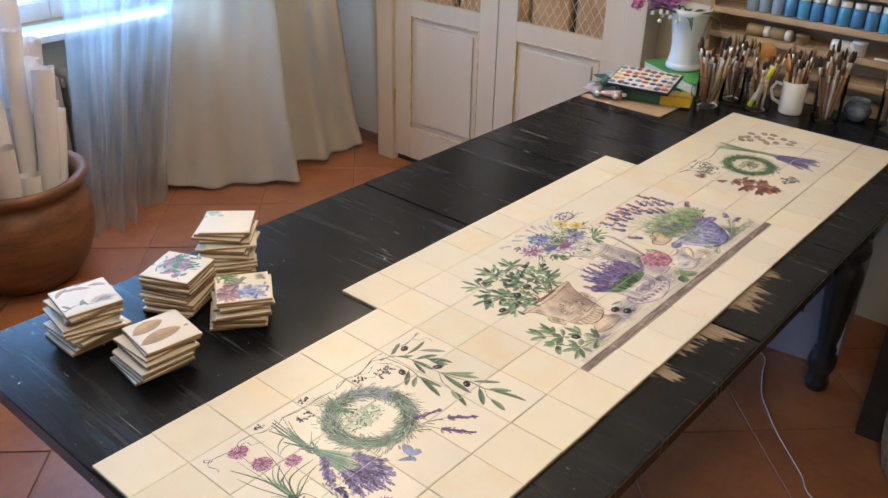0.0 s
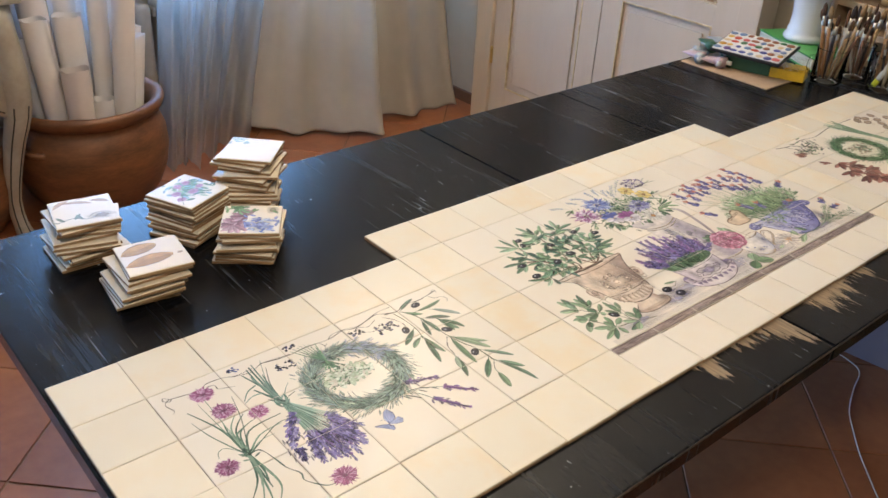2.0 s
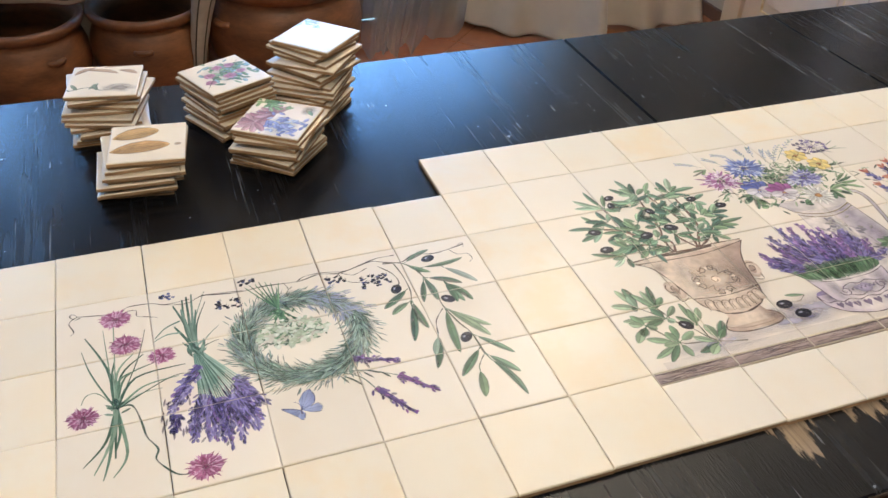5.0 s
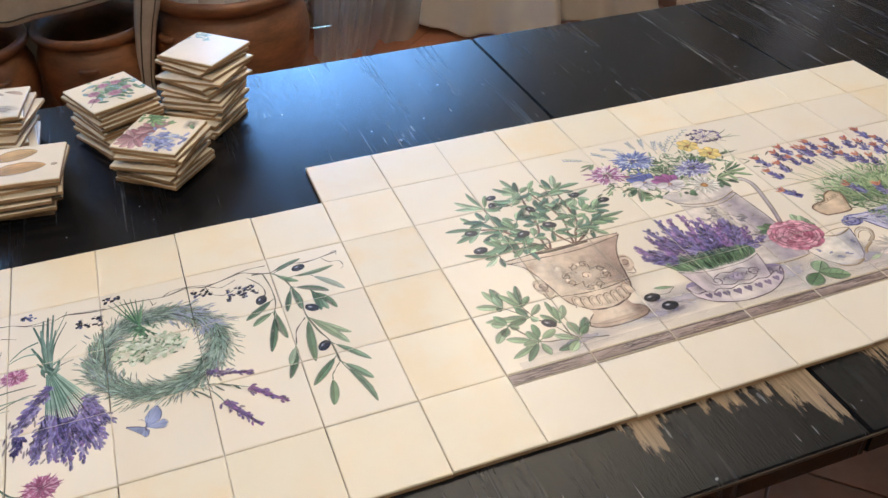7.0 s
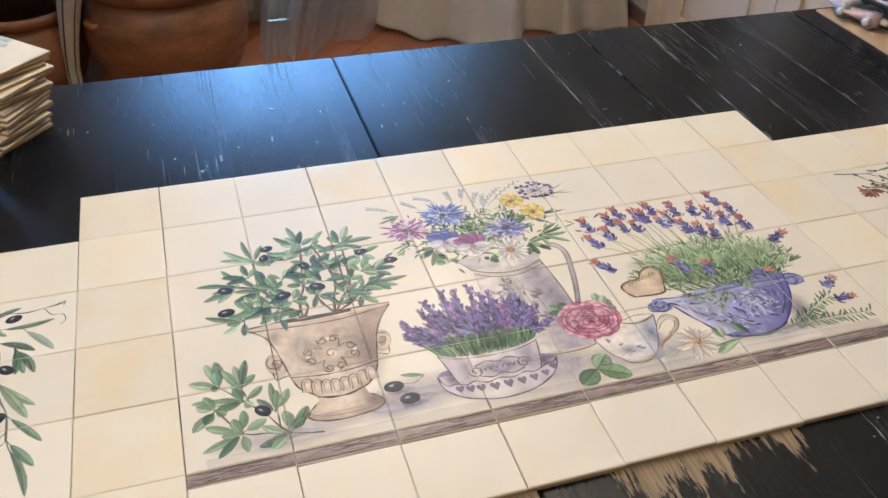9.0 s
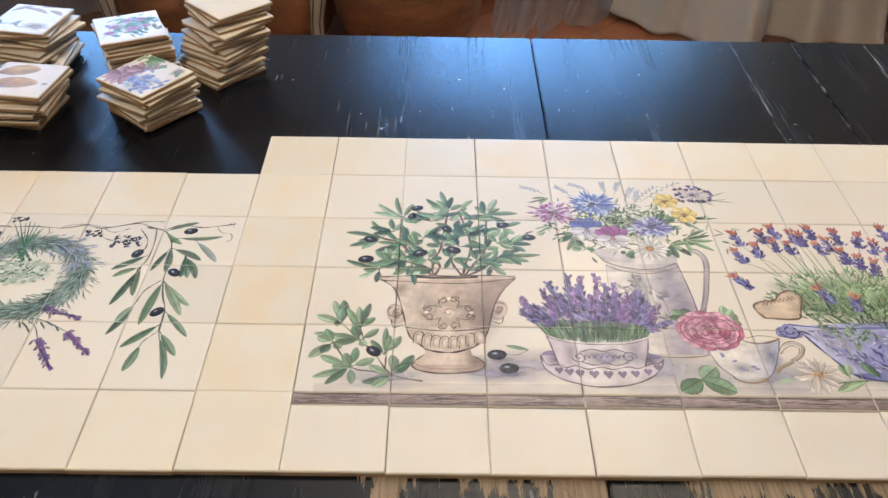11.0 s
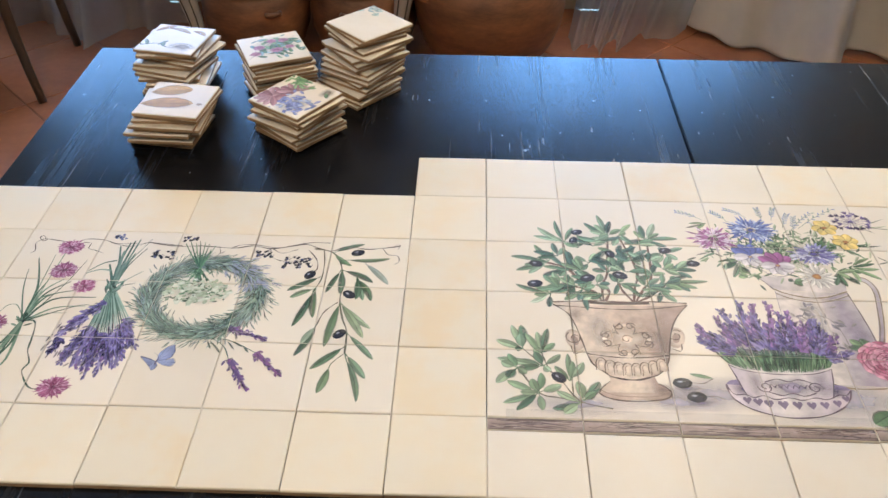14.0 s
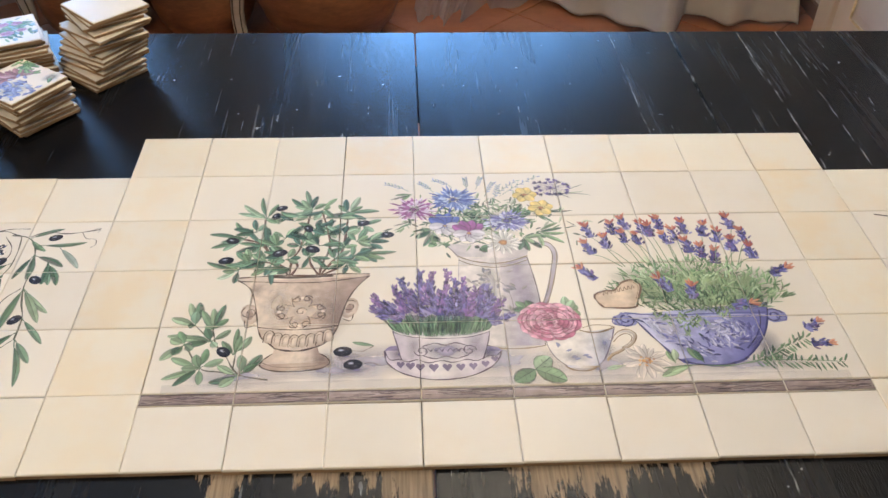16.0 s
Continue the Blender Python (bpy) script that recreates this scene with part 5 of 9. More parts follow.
def paint_bouquet(par):
    b = Brush(4)
    ST = [pig(c) for c in ("5f8270", "4a6e5c", "7c9a88", "8ca896", "3c5e50")]
    knot = (-0.356, 0.281)
    for k, (via, end, w) in enumerate((((-0.364, 0.322), (-0.363, 0.376), 0.0046), ((-0.359, 0.322), (-0.358, 0.380), 0.0050), ((-0.356, 0.322), (-0.352, 0.383), 0.0046), ((-0.355, 0.326), (-0.337, 0.384), 0.0016), ((-0.352, 0.326), (-0.338, 0.365), 0.0020), ((-0.363, 0.326), (-0.374, 0.368), 0.0048), ((-0.366, 0.308), (-0.376, 0.331), 0.0050), ((-0.364, 0.340), (-0.366, 0.359), 0.0048), ((-0.343, 0.304), (-0.329, 0.319), 0.0018), ((-0.346, 0.291), (-0.332, 0.296), 0.0018), ((-0.355, 0.317), (-0.350, 0.354), 0.0040), ((-0.363, 0.291), (-0.370, 0.302), 0.0036), ((-0.358, 0.317), (-0.359, 0.345), 0.0052))):
        c = tone(ST[k % 5], b.r.uniform(0.9, 1.15))
        b.stroke([knot, via, end], w, w * 0.4, tone(c, 1.05, 0.9), tone(c, 0.75), 9)
        b.stroke([knot, (via[0] - w * 0.3, via[1]), end], 0.0009, 0.0006, tone(c, 0.55), None, 8)
    b.stroke([(-0.400, 0.312), (-0.385, 0.320), (-0.370, 0.319)], 0.0010, 0.0030, ST[2], None, 9)
    b.stroke([(-0.398, 0.317), (-0.385, 0.332), (-0.369, 0.339)], 0.0012, 0.0026, ST[0], None, 9)
    for k in range(22):
        t = k / 21
        p, q = (-0.363, 0.206), (-0.315, 0.225)
        e = (p[0] + (q[0] - p[0]) * t, p[1] + (q[1] - p[1]) * t - 0.012 * math.sin(math.pi * t))
        c = tone(b.r.choice(ST), b.r.uniform(0.8, 1.3))
        b.stroke([(knot[0] + (t - 0.5) * 0.008, knot[1]), ((knot[0] + e[0]) / 2 + (t - 0.5) * 0.004, knot[1] * 0.5 + e[1] * 0.5), e], 0.0026, 0.0012, c, tone(c, 1.2, 0.8), 6)
    for p, q in (((-0.357, 0.261), (-0.386, 0.225)), ((-0.360, 0.252), (-0.390, 0.213)), ((-0.369, 0.233), (-0.392, 0.202)), ((-0.358, 0.217), (-0.377, 0.172)), ((-0.362, 0.206), (-0.374, 0.156)), ((-0.365, 0.202), (-0.373, 0.165)), ((-0.352, 0.211), (-0.354, 0.149)), ((-0.355, 0.206), (-0.361, 0.155)), ((-0.345, 0.208), (-0.340, 0.136)), ((-0.347, 0.202), (-0.348, 0.151)), ((-0.337, 0.206), (-0.327, 0.141)), ((-0.340, 0.202), (-0.338, 0.155)), ((-0.331, 0.209), (-0.314, 0.153)), ((-0.333, 0.202), (-0.323, 0.158)), ((-0.325, 0.217), (-0.307, 0.167)), ((-0.326, 0.206), (-0.310, 0.158)), ((-0.323, 0.234), (-0.298, 0.183)), ((-0.318, 0.221), (-0.304, 0.187)), ((-0.324, 0.225), (-0.307, 0.194))):
        b.head(p, q, 0.0120, LAV, 13)
    for _ in range(60):
        t = b.r.random()
        x, y = knot[0] - 0.045 + 0.085 * t, 0.205 + b.r.uniform(-0.03, 0.02)
        b.leaf(x, y, 255 + 40 * t, 0.012, 0.0026, tone(pig("40356c"), b.r.uniform(0.8, 1.2), 0.8))
    b.head((-0.386, 0.197), (-0.392, 0.175), 0.012, [pig("3f3372"), pig("57468a"), pig("4a3c80")], 12)
    for _ in range(18):
        b.leaf(knot[0] + b.r.uniform(-0.007, 0.007), knot[1] + b.r.uniform(-0.008, 0.010), b.r.uniform(40, 140), 0.014, 0.0034, b.r.choice(ST))
    return b.done("painted_lavender_bouquet", par, "painted bouquet of purple lavender tied with green stems", ZP + 0.00004)


def wreath(b, cx, cy, r, w, cols, n=1500, dusk=None):
    """Needles laid round a ring in overlapping tufts, bristling outward, open to the glaze within."""
    for k in range(64):
        a = 2 * math.pi * k / 64
        b.wash(cx + r * math.cos(a), cy + r * math.sin(a) * 0.97, w * 0.62, w * 0.55, tone(b.r.choice(cols), 1.25, 0.6), 10, 0.25)
    for k in range(n):
        a = b.r.uniform(0, 360)
        g = max(-0.5, min(0.62, b.r.gauss(0.02, 0.27)))
        d = r + g * w
        x, y = cx + d * math.cos(radians(a)), cy + d * math.sin(radians(a)) * 0.97
        c = tone(b.r.choice(cols), b.r.uniform(0.62, 1.3), b.r.uniform(0.65, 1.0))
        if dusk and 15 < a < 75 and b.r.random() < 0.55:
            c = dusk
        b.leaf(x, y, a - 92 + g * 105 + b.r.uniform(-20, 20), b.r.uniform(0.008, 0.017), b.r.uniform(0.0010, 0.0020), c, b.r.uniform(-0.2, 0.2))


def paint_wreath(par):
    b = Brush(5)
    GR = [pig(c) for c in ("93aa9a", "7c9684", "66846f", "a6b8a8", "8e9ca2", "4e6c5a", "aabcaa")]
    c0 = (-0.243, 0.276)
    wreath(b, c0[0], c0[1], 0.0655, 0.030, GR, 1500, pig("9a9eb8"))
    TIE = [pig(c) for c in ("4f7a56", "3d6848", "6a9268", "2f5840")]
    k0 = (-0.260, 0.328)
    for k, q in enumerate(((-0.291, 0.377), (-0.285, 0.380), (-0.278, 0.379), (-0.273, 0.382), (-0.266, 0.380), (-0.260, 0.377), (-0.251, 0.374), (-0.279, 0.366), (-0.255, 0.366))):
        b.stroke([k0, ((k0[0] + q[0]) / 2, (k0[1] + q[1]) / 2 - 0.002), q], 0.0026, 0.0008, TIE[k % 4], None, 6)
    for k, q in enumerate(((-0.269, 0.303), (-0.261, 0.296), (-0.254, 0.295), (-0.248, 0.297), (-0.242, 0.304), (-0.274, 0.310))):
        b.stroke([k0, ((k0[0] * 2 + q[0]) / 3, (k0[1] + q[1]) / 2), q], 0.0026, 0.0014, TIE[(k + 1) % 4], None, 6)
    for _ in range(26):
        b.leaf(k0[0] + b.r.gauss(0, 0.006), k0[1] - 0.012 + b.r.gauss(0, 0.008), b.r.uniform(200, 340), 0.009, 0.0028, b.r.choice(TIE))
    h = (-0.252, 0.283)
    b.wash(h[0], h[1], 0.040, 0.024, pig("a8bc98", 0.6))
    for k in range(230):
        a, d = b.r.uniform(0, 6.283), math.sqrt(b.r.random())
        x, y = h[0] + 0.040 * d * math.cos(a), h[1] + 0.0235 * d * math.sin(a)
        if b.r.random() < 0.42:
            c = b.r.choice([pig("5f8464"), pig("456c4e"), pig("7c9c76")])
            b.leaf(x, y, b.r.uniform(0, 360), 0.0065, 0.0026, c)
        else:
            c = b.r.choice([pig("d4dcc4"), pig("c0ccae"), pig("e2e6d4"), pig("aebc9c")])
            b.blob(x, y, b.r.uniform(0.0026, 0.0044), b.r.uniform(0.0020, 0.0032), c, tone(c, 0.82), 7, b.r.uniform(0, 90), 0.25)
    for p, v, q in (((-0.221, 0.204), (-0.194, 0.201), (-0.159, 0.182)), ((-0.215, 0.204), (-0.198, 0.191), (-0.188, 0.171)), ((-0.213, 0.208), (-0.205, 0.215), (-0.198, 0.221))):
        b.ink([p, v, q], 0.0013, pig("5a7262"), 10)
    SP = [pig(c) for c in ("74508e", "5e3f80", "8c5592", "84689e")]
    b.head((-0.199, 0.222), (-0.152, 0.203), 0.0105, SP, 13), b.head((-0.188, 0.172), (-0.158, 0.125), 0.0115, SP, 13), b.head((-0.160, 0.183), (-0.127, 0.149), 0.0110, SP, 13)
    for p, q in (((-0.219, 0.200), (-0.212, 0.186)), ((-0.216, 0.199), (-0.204, 0.187)), ((-0.209, 0.193), (-0.199, 0.179)), ((-0.195, 0.199), (-0.185, 0.186)), ((-0.191, 0.201), (-0.177, 0.191)), ((-0.177, 0.194), (-0.168, 0.182)), ((-0.211, 0.228), (-0.198, 0.243)), ((-0.205, 0.230), (-0.200, 0.249)), ((-0.208, 0.226), (-0.192, 0.235))):
        b.touch(p, q, 0.0028, pig("3f5c48"))
    return b.done("painted_wreath", par, "painted grey-green herb wreath with a hanging herb bunch", ZP + 0.00010)


def paint_butterfly(par):
    b = Brush(6)
    B1, B2, DK = pig("98a4cc"), pig("7480b4"), pig("4d527a")
    m = (-0.268, 0.165)
    for wing, c, tip in (([(-0.268, 0.178), (-0.262, 0.187), (-0.254, 0.192), (-0.251, 0.183), (-0.253, 0.172), (-0.260, 0.166)], B1, B2), ([(-0.258, 0.167), (-0.250, 0.170), (-0.246, 0.164), (-0.250, 0.158), (-0.260, 0.160)], tone(B1, 1.1), B1), ([(-0.275, 0.169), (-0.287, 0.172), (-0.279, 0.163), (-0.273, 0.157), (-0.268, 0.160)], tone(B1, 0.9), DK), ([(-0.273, 0.157), (-0.270, 0.152), (-0.266, 0.154), (-0.265, 0.160)], B1, B2)):
        b.k += 1
        for k in range(len(wing) - 1):
            b.poly([m, wing[k], wing[k + 1]], [c, tone(blend(c, tip, k / len(wing)), 1.0, 0.85), tone(blend(c, tip, (k + 1) / len(wing)), 1.0, 0.85)])
        b.ink(wing, 0.0007, pig("5a6090", 0.7), 14)
        for q in wing[1:-1]:
            b.ink([m, q], 0.0004, pig("6a74a4", 0.7), 5)
    b.ink([(-0.254, 0.191), (-0.251, 0.181), (-0.253, 0.173)], 0.0010, DK)
    b.ink([(-0.287, 0.171), (-0.280, 0.170), (-0.268, 0.165)], 0.0010, DK)
    b.stroke([(-0.268, 0.160), m, (-0.266, 0.170)], 0.0020, 0.0010, pig("5a5068"))
    b.ink([(-0.266, 0.170), (-0.270, 0.176), (-0.274, 0.178)], 0.0005, DK)
    return b.done("painted_butterfly", par, "painted small blue butterfly", ZP + 0.00002)


paint_branch(panel_a), paint_vine(panel_a), paint_chives(panel_a), paint_bouquet(panel_a), paint_wreath(panel_a), paint_butterfly(panel_a)


# ---- second panel: still life on a painted shelf
def paint_ground(par):
    b = Brush(7)
    lil = pig("b2abc0", 0.62)
    for x, y, rx, ry in ((0.345, 0.142, 0.085, 0.030), (0.490, 0.140, 0.075, 0.042), (0.60, 0.130, 0.08, 0.030), (0.20, 0.122, 0.08, 0.018), (0.76, 0.124, 0.11, 0.018), (0.30, 0.128, 0.06, 0.018)):
        b.wash(x, y, rx, ry, lil, 26, 0.1)
    b.stroke([(0.12, 0.106), (0.35, 0.108), (0.60, 0.107), (0.88, 0.106)], 0.012, 0.012, pig("c4bcc6", 0.16), None, 30)
    return b.done("painted_shadow_wash", par, "thin lilac wash under the painted vessels", ZP)


def paint_shelf(par):
    b = Brush(8, pitch=P)
    for i in range(1, 9):
        x0, x1 = i * P + 0.0008, (i + 1) * P - 0.0008
        f = b.r.uniform(0.92, 1.04)
        a, c = tone(pig("a8948c"), f), tone(pig("8a7670"), f)
        b.k += 1
        b.poly([(x0, 0.0838), (x1, 0.0838), (x1, 0.0985), (x0, 0.0985)], [c, c, a, a])
        for k in range(20):
            y = b.r.uniform(0.0848, 0.0975)
            s = b.r.uniform(x0, x1 - 0.03)
            e = min(x1, s + b.r.uniform(0.02, 0.07))
            h = b.r.uniform(-0.0020, 0.0020)
            b.ink([(s, y), (s * 0.7 + e * 0.3, y + h), (s * 0.3 + e * 0.7, y - h), (e, y)], 0.0009, b.r.choice([pig("665248"), pig("7c6860"), pig("bcaaa2"), pig("5c4c50")]), 8)
        b.ink([(x0, 0.0977), (x0 * 0.5 + x1 * 0.5, 0.0979), (x1, 0.0976)], 0.0016, pig("5e4e4a"), 10)
        b.ink([(x0, 0.0843), (x0 * 0.5 + x1 * 0.5, 0.0845), (x1, 0.0842)], 0.0012, pig("6c5a52"), 10)
    return b.done("painted_shelf_edge", par, "painted brown wood-grain shelf strip", ZP + 0.00004)


def paint_urn(par):
    b = Brush(9)
    L = [(0.180, 0.279), (0.196, 0.264), (0.203, 0.246), (0.209, 0.220), (0.213, 0.197)]
    R = [(0.341, 0.284), (0.324, 0.260), (0.314, 0.236), (0.308, 0.209), (0.306, 0.198)]
    L2, R2 = [(0.213, 0.197), (0.219, 0.180), (0.232, 0.167), (0.235, 0.163)], [(0.306, 0.198), (0.301, 0.183), (0.291, 0.169), (0.284, 0.165)]
    hi, mid, lo, ln = pig("e2cfb8"), pig("ccb49c"), pig("a68c7c"), pig("56402f")
    for c, s in (((0.201, 0.219), -1), ((0.318, 0.227), 1)):
        b.blob(c[0], c[1], 0.0105, 0.0175, tone(hi, 0.95), tone(mid, 0.85), 14, -12 * s)
        b.blob(c[0], c[1] - 0.001, 0.0045, 0.0085, tone(lo, 0.75), lo, 10, -12 * s)
        b.curl(c[0], c[1] + 0.003, 0.0105, 1.2, 0.8 if s > 0 else 2.2, ln, 0.0013)
        b.ink([(c[0] - s * 0.008, c[1] - 0.018), (c[0] + s * 0.002, c[1] - 0.022), (c[0] + s * 0.005, c[1] - 0.010)], 0.0013, ln)
    b.fill(L, R, tone(hi, 0.97), mid, lo)
    b.fill(L2, R2, tone(mid, 0.95), hi, lo)
    b.fill([(0.235, 0.164), (0.234, 0.155), (0.225, 0.146), (0.221, 0.139)], [(0.284, 0.165), (0.287, 0.154), (0.295, 0.148), (0.300, 0.141)], mid, hi, lo)
    b.fill([(0.221, 0.139), (0.226, 0.133), (0.242, 0.129)], [(0.300, 0.141), (0.297, 0.134), (0.280, 0.130)], tone(lo, 1.1), mid, tone(lo, 0.8))
    b.wash(0.300, 0.215, 0.020, 0.050, pig("94807c", 0.5))
    b.wash(0.232, 0.235, 0.016, 0.040, pig("e0d0bc", 0.6))
    b.wash(0.205, 0.262, 0.012, 0.016, pig("a07860", 0.5))
    b.wash(0.290, 0.145, 0.014, 0.010, pig("8a7068", 0.6))
    # rim
    b.fill([(0.180, 0.283), (0.181, 0.277)], [(0.341, 0.287), (0.340, 0.282)], tone(hi, 1.02), hi, mid)
    b.ink([(0.180, 0.283), (0.205, 0.285), (0.234, 0.287), (0.264, 0.286), (0.303, 0.288), (0.341, 0.287)], 0.0022, pig("6e5240"), 28)
    b.ink([(0.180, 0.277), (0.212, 0.275), (0.245, 0.273), (0.277, 0.273), (0.309, 0.277), (0.340, 0.283)], 0.0016, ln, 28)
    b.stroke([(0.218, 0.285), (0.238, 0.283), (0.264, 0.283), (0.296, 0.285)], 0.005, 0.004, pig("5a4438", 0.8), None, 14)
    for q in (L, R, L2, R2):
        b.ink(q, 0.0017, ln, 18)
    b.ink([(0.213, 0.197), (0.239, 0.193), (0.260, 0.192), (0.284, 0.194), (0.306, 0.198)], 0.0015, ln, 20)
    b.ink([(0.214, 0.195), (0.239, 0.191), (0.260, 0.190), (0.284, 0.191), (0.305, 0.195)], 0.0010, tone(hi, 1.1), 20)
    b.ink([(0.235, 0.163), (0.250, 0.159), (0.267, 0.159), (0.284, 0.165)], 0.0026, pig("4a3630"), 16)
    b.ink([(0.221, 0.138), (0.228, 0.132), (0.245, 0.128), (0.268, 0.128), (0.291, 0.132), (0.300, 0.140)], 0.0018, ln, 20)
    b.ink([(0.223, 0.142), (0.239, 0.135), (0.262, 0.134), (0.285, 0.136), (0.299, 0.144)], 0.0010, tone(lo, 0.8), 18)
    b.ink([(0.234, 0.155), (0.225, 0.146), (0.221, 0.138)], 0.0015, ln), b.ink([(0.287, 0.154), (0.295, 0.148), (0.300, 0.140)], 0.0015, ln)
    p, q = (0.223, 0.186), (0.300, 0.187)
    for k in range(8):
        t = (k + 0.5) / 8
        x, y = p[0] + (q[0] - p[0]) * t, p[1] + (q[1] - p[1]) * t - 0.010 * math.sin(math.pi * t)
        b.blob(x, y - 0.003, 0.0052, 0.0105, tone(hi, 1.05), tone(mid, 0.92), 12, (t - 0.5) * 30)
        b.ink([(x - 0.0062, y - 0.012), (x - 0.0058, y + 0.001), (x - 0.002, y + 0.0068), (x + 0.003, y + 0.006), (x + 0.0062, y - 0.001), (x + 0.0056, y - 0.012)], 0.0011, tone(ln, 1.2), 12)
        b.ink([(x - 0.003, y - 0.008), (x - 0.0028, y + 0.001), (x + 0.001, y + 0.003)], 0.0008, tone(lo, 0.85), 6)
    # scrolled rosette
    c = (0.261, 0.222)
    b.wash(c[0], c[1], 0.036, 0.030, tone(hi, 1.06, 0.7))
    for a in (0, 90, 180, 270):
        ca, sa = math.cos(radians(a)), math.sin(radians(a))
        x, y = c[0] + 0.0205 * ca, c[1] + 0.0185 * sa
        for s in (-1, 1):
            ox, oy = -sa * s * 0.0065, ca * s * 0.0065
            b.curl(x + ox + 0.003 * ca, y + oy + 0.003 * sa, 0.0062, 1.1, radians(a) + s * 1.2, ln, 0.0014)
            b.ink([(c[0] + 0.008 * ca + ox * 1.3, c[1] + 0.008 * sa + oy * 1.3), (x + ox * 1.8, y + oy * 1.8), (x + 0.009 * ca + ox * 0.6, y + 0.009 * sa + oy * 0.6)], 0.0012, tone(ln, 1.15), 8)
        b.blob(x + 0.005 * ca, y + 0.005 * sa, 0.0026, 0.0024, tone(hi, 1.12), hi, 8)
    b.blob(c[0], c[1], 0.0066, 0.0060, tone(hi, 1.15), mid, 12)
    b.curl(c[0], c[1], 0.0072, 1.0, 0.4, ln, 0.0014)
    return b.done("painted_urn", par, "painted stone-coloured garden urn with rosette", ZP + 0.00004)


def paint_olive_bush(par):
    b = Brush(10)
    bark = pig("84604e")
    for q in ([(0.239, 0.286), (0.234, 0.301), (0.223, 0.312), (0.206, 0.344), (0.200, 0.401)], [(0.241, 0.286), (0.243, 0.317), (0.252, 0.343), (0.260, 0.418)], [(0.278, 0.287), (0.282, 0.311), (0.289, 0.348), (0.274, 0.418)], [(0.280, 0.287), (0.293, 0.311), (0.306, 0.337), (0.310, 0.411)], [(0.282, 0.287), (0.303, 0.301), (0.328, 0.329)], [(0.277, 0.287), (0.267, 0.306), (0.263, 0.322)], [(0.244, 0.287), (0.250, 0.306), (0.236, 0.317)], [(0.234, 0.296), (0.210, 0.312), (0.181, 0.302)], [(0.223, 0.312), (0.201, 0.347), (0.176, 0.358)]):
        b.ink(q, 0.0034, bark, 16)
        b.ink([(x + 0.0010, y) for x, y in q], 0.0010, pig("54382e"), 16)
    OL = [pig(c) for c in ("6a8a68", "4f7258", "7f9c74", "6c8e70", "3e6050", "8fa984", "587c6c")]
    PALE = [pig(c) for c in ("9db894", "b0c6a4", "8cac8c")]
    W = 0.0100
    b.fan((0.202, 0.401), [(0.192, 0.448), (0.168, 0.432), (0.162, 0.413), (0.183, 0.413), (0.215, 0.433)], W * 0.85, OL, PALE, 0.6)
    b.fan((0.260, 0.417), [(0.250, 0.463), (0.231, 0.445), (0.267, 0.450), (0.237, 0.427), (0.227, 0.404), (0.279, 0.432), (0.245, 0.441)], W, OL, PALE, 0.25)
    b.fan((0.274, 0.417), [(0.294, 0.444), (0.265, 0.396), (0.282, 0.409), (0.285, 0.426)], W, OL, PALE, 0.2)
    b.fan((0.310, 0.410), [(0.325, 0.447), (0.296, 0.429), (0.352, 0.414), (0.280, 0.401), (0.329, 0.425), (0.335, 0.397), (0.306, 0.442)], W, OL, PALE, 0.25)
    b.fan((0.329, 0.383), [(0.355, 0.395), (0.324, 0.395), (0.315, 0.362), (0.345, 0.370), (0.310, 0.376)], W * 0.9, OL, PALE, 0.2)
    b.fan((0.179, 0.360), [(0.162, 0.394), (0.131, 0.369), (0.137, 0.341), (0.153, 0.335), (0.185, 0.380), (0.156, 0.360), (0.148, 0.353)], W, OL[:4], PALE, 0.6)
    b.fan((0.202, 0.346), [(0.207, 0.381), (0.180, 0.376), (0.172, 0.350), (0.191, 0.331), (0.170, 0.332), (0.217, 0.357)], W, OL)
    b.fan((0.208, 0.344), [(0.229, 0.353), (0.202, 0.385), (0.223, 0.331), (0.187, 0.348)], W, OL)
    b.fan((0.230, 0.359), [(0.215, 0.373), (0.240, 0.379), (0.248, 0.381), (0.256, 0.388), (0.221, 0.344)], W, OL, PALE, 0.15)
    b.fan((0.252, 0.342), [(0.233, 0.346), (0.276, 0.366), (0.262, 0.379), (0.273, 0.351), (0.263, 0.325), (0.241, 0.363)], W, OL)
    b.fan((0.285, 0.375), [(0.289, 0.399), (0.276, 0.363), (0.308, 0.389), (0.296, 0.357), (0.273, 0.381), (0.299, 0.371)], W, OL, PALE, 0.15)
    b.fan((0.306, 0.337), [(0.310, 0.353), (0.291, 0.331), (0.324, 0.342), (0.317, 0.364), (0.288, 0.358), (0.299, 0.348)], W, OL)
    b.fan((0.323, 0.350), [(0.354, 0.355), (0.373, 0.363), (0.335, 0.378), (0.344, 0.341), (0.312, 0.369), (0.337, 0.362)], W, OL[1:])
    b.fan((0.327, 0.328), [(0.375, 0.329), (0.350, 0.309), (0.343, 0.320), (0.360, 0.315), (0.354, 0.342), (0.336, 0.337)], W, OL)
    b.fan((0.313, 0.309), [(0.291, 0.310), (0.288, 0.298), (0.330, 0.289), (0.340, 0.326), (0.308, 0.287), (0.319, 0.327), (0.322, 0.300)], W, OL)
    b.fan((0.210, 0.314), [(0.186, 0.313), (0.181, 0.301), (0.231, 0.322), (0.197, 0.294), (0.191, 0.329), (0.202, 0.332)], W, OL)
    b.fan((0.217, 0.307), [(0.221, 0.269), (0.194, 0.287), (0.211, 0.287), (0.229, 0.309), (0.223, 0.329)], W, OL)
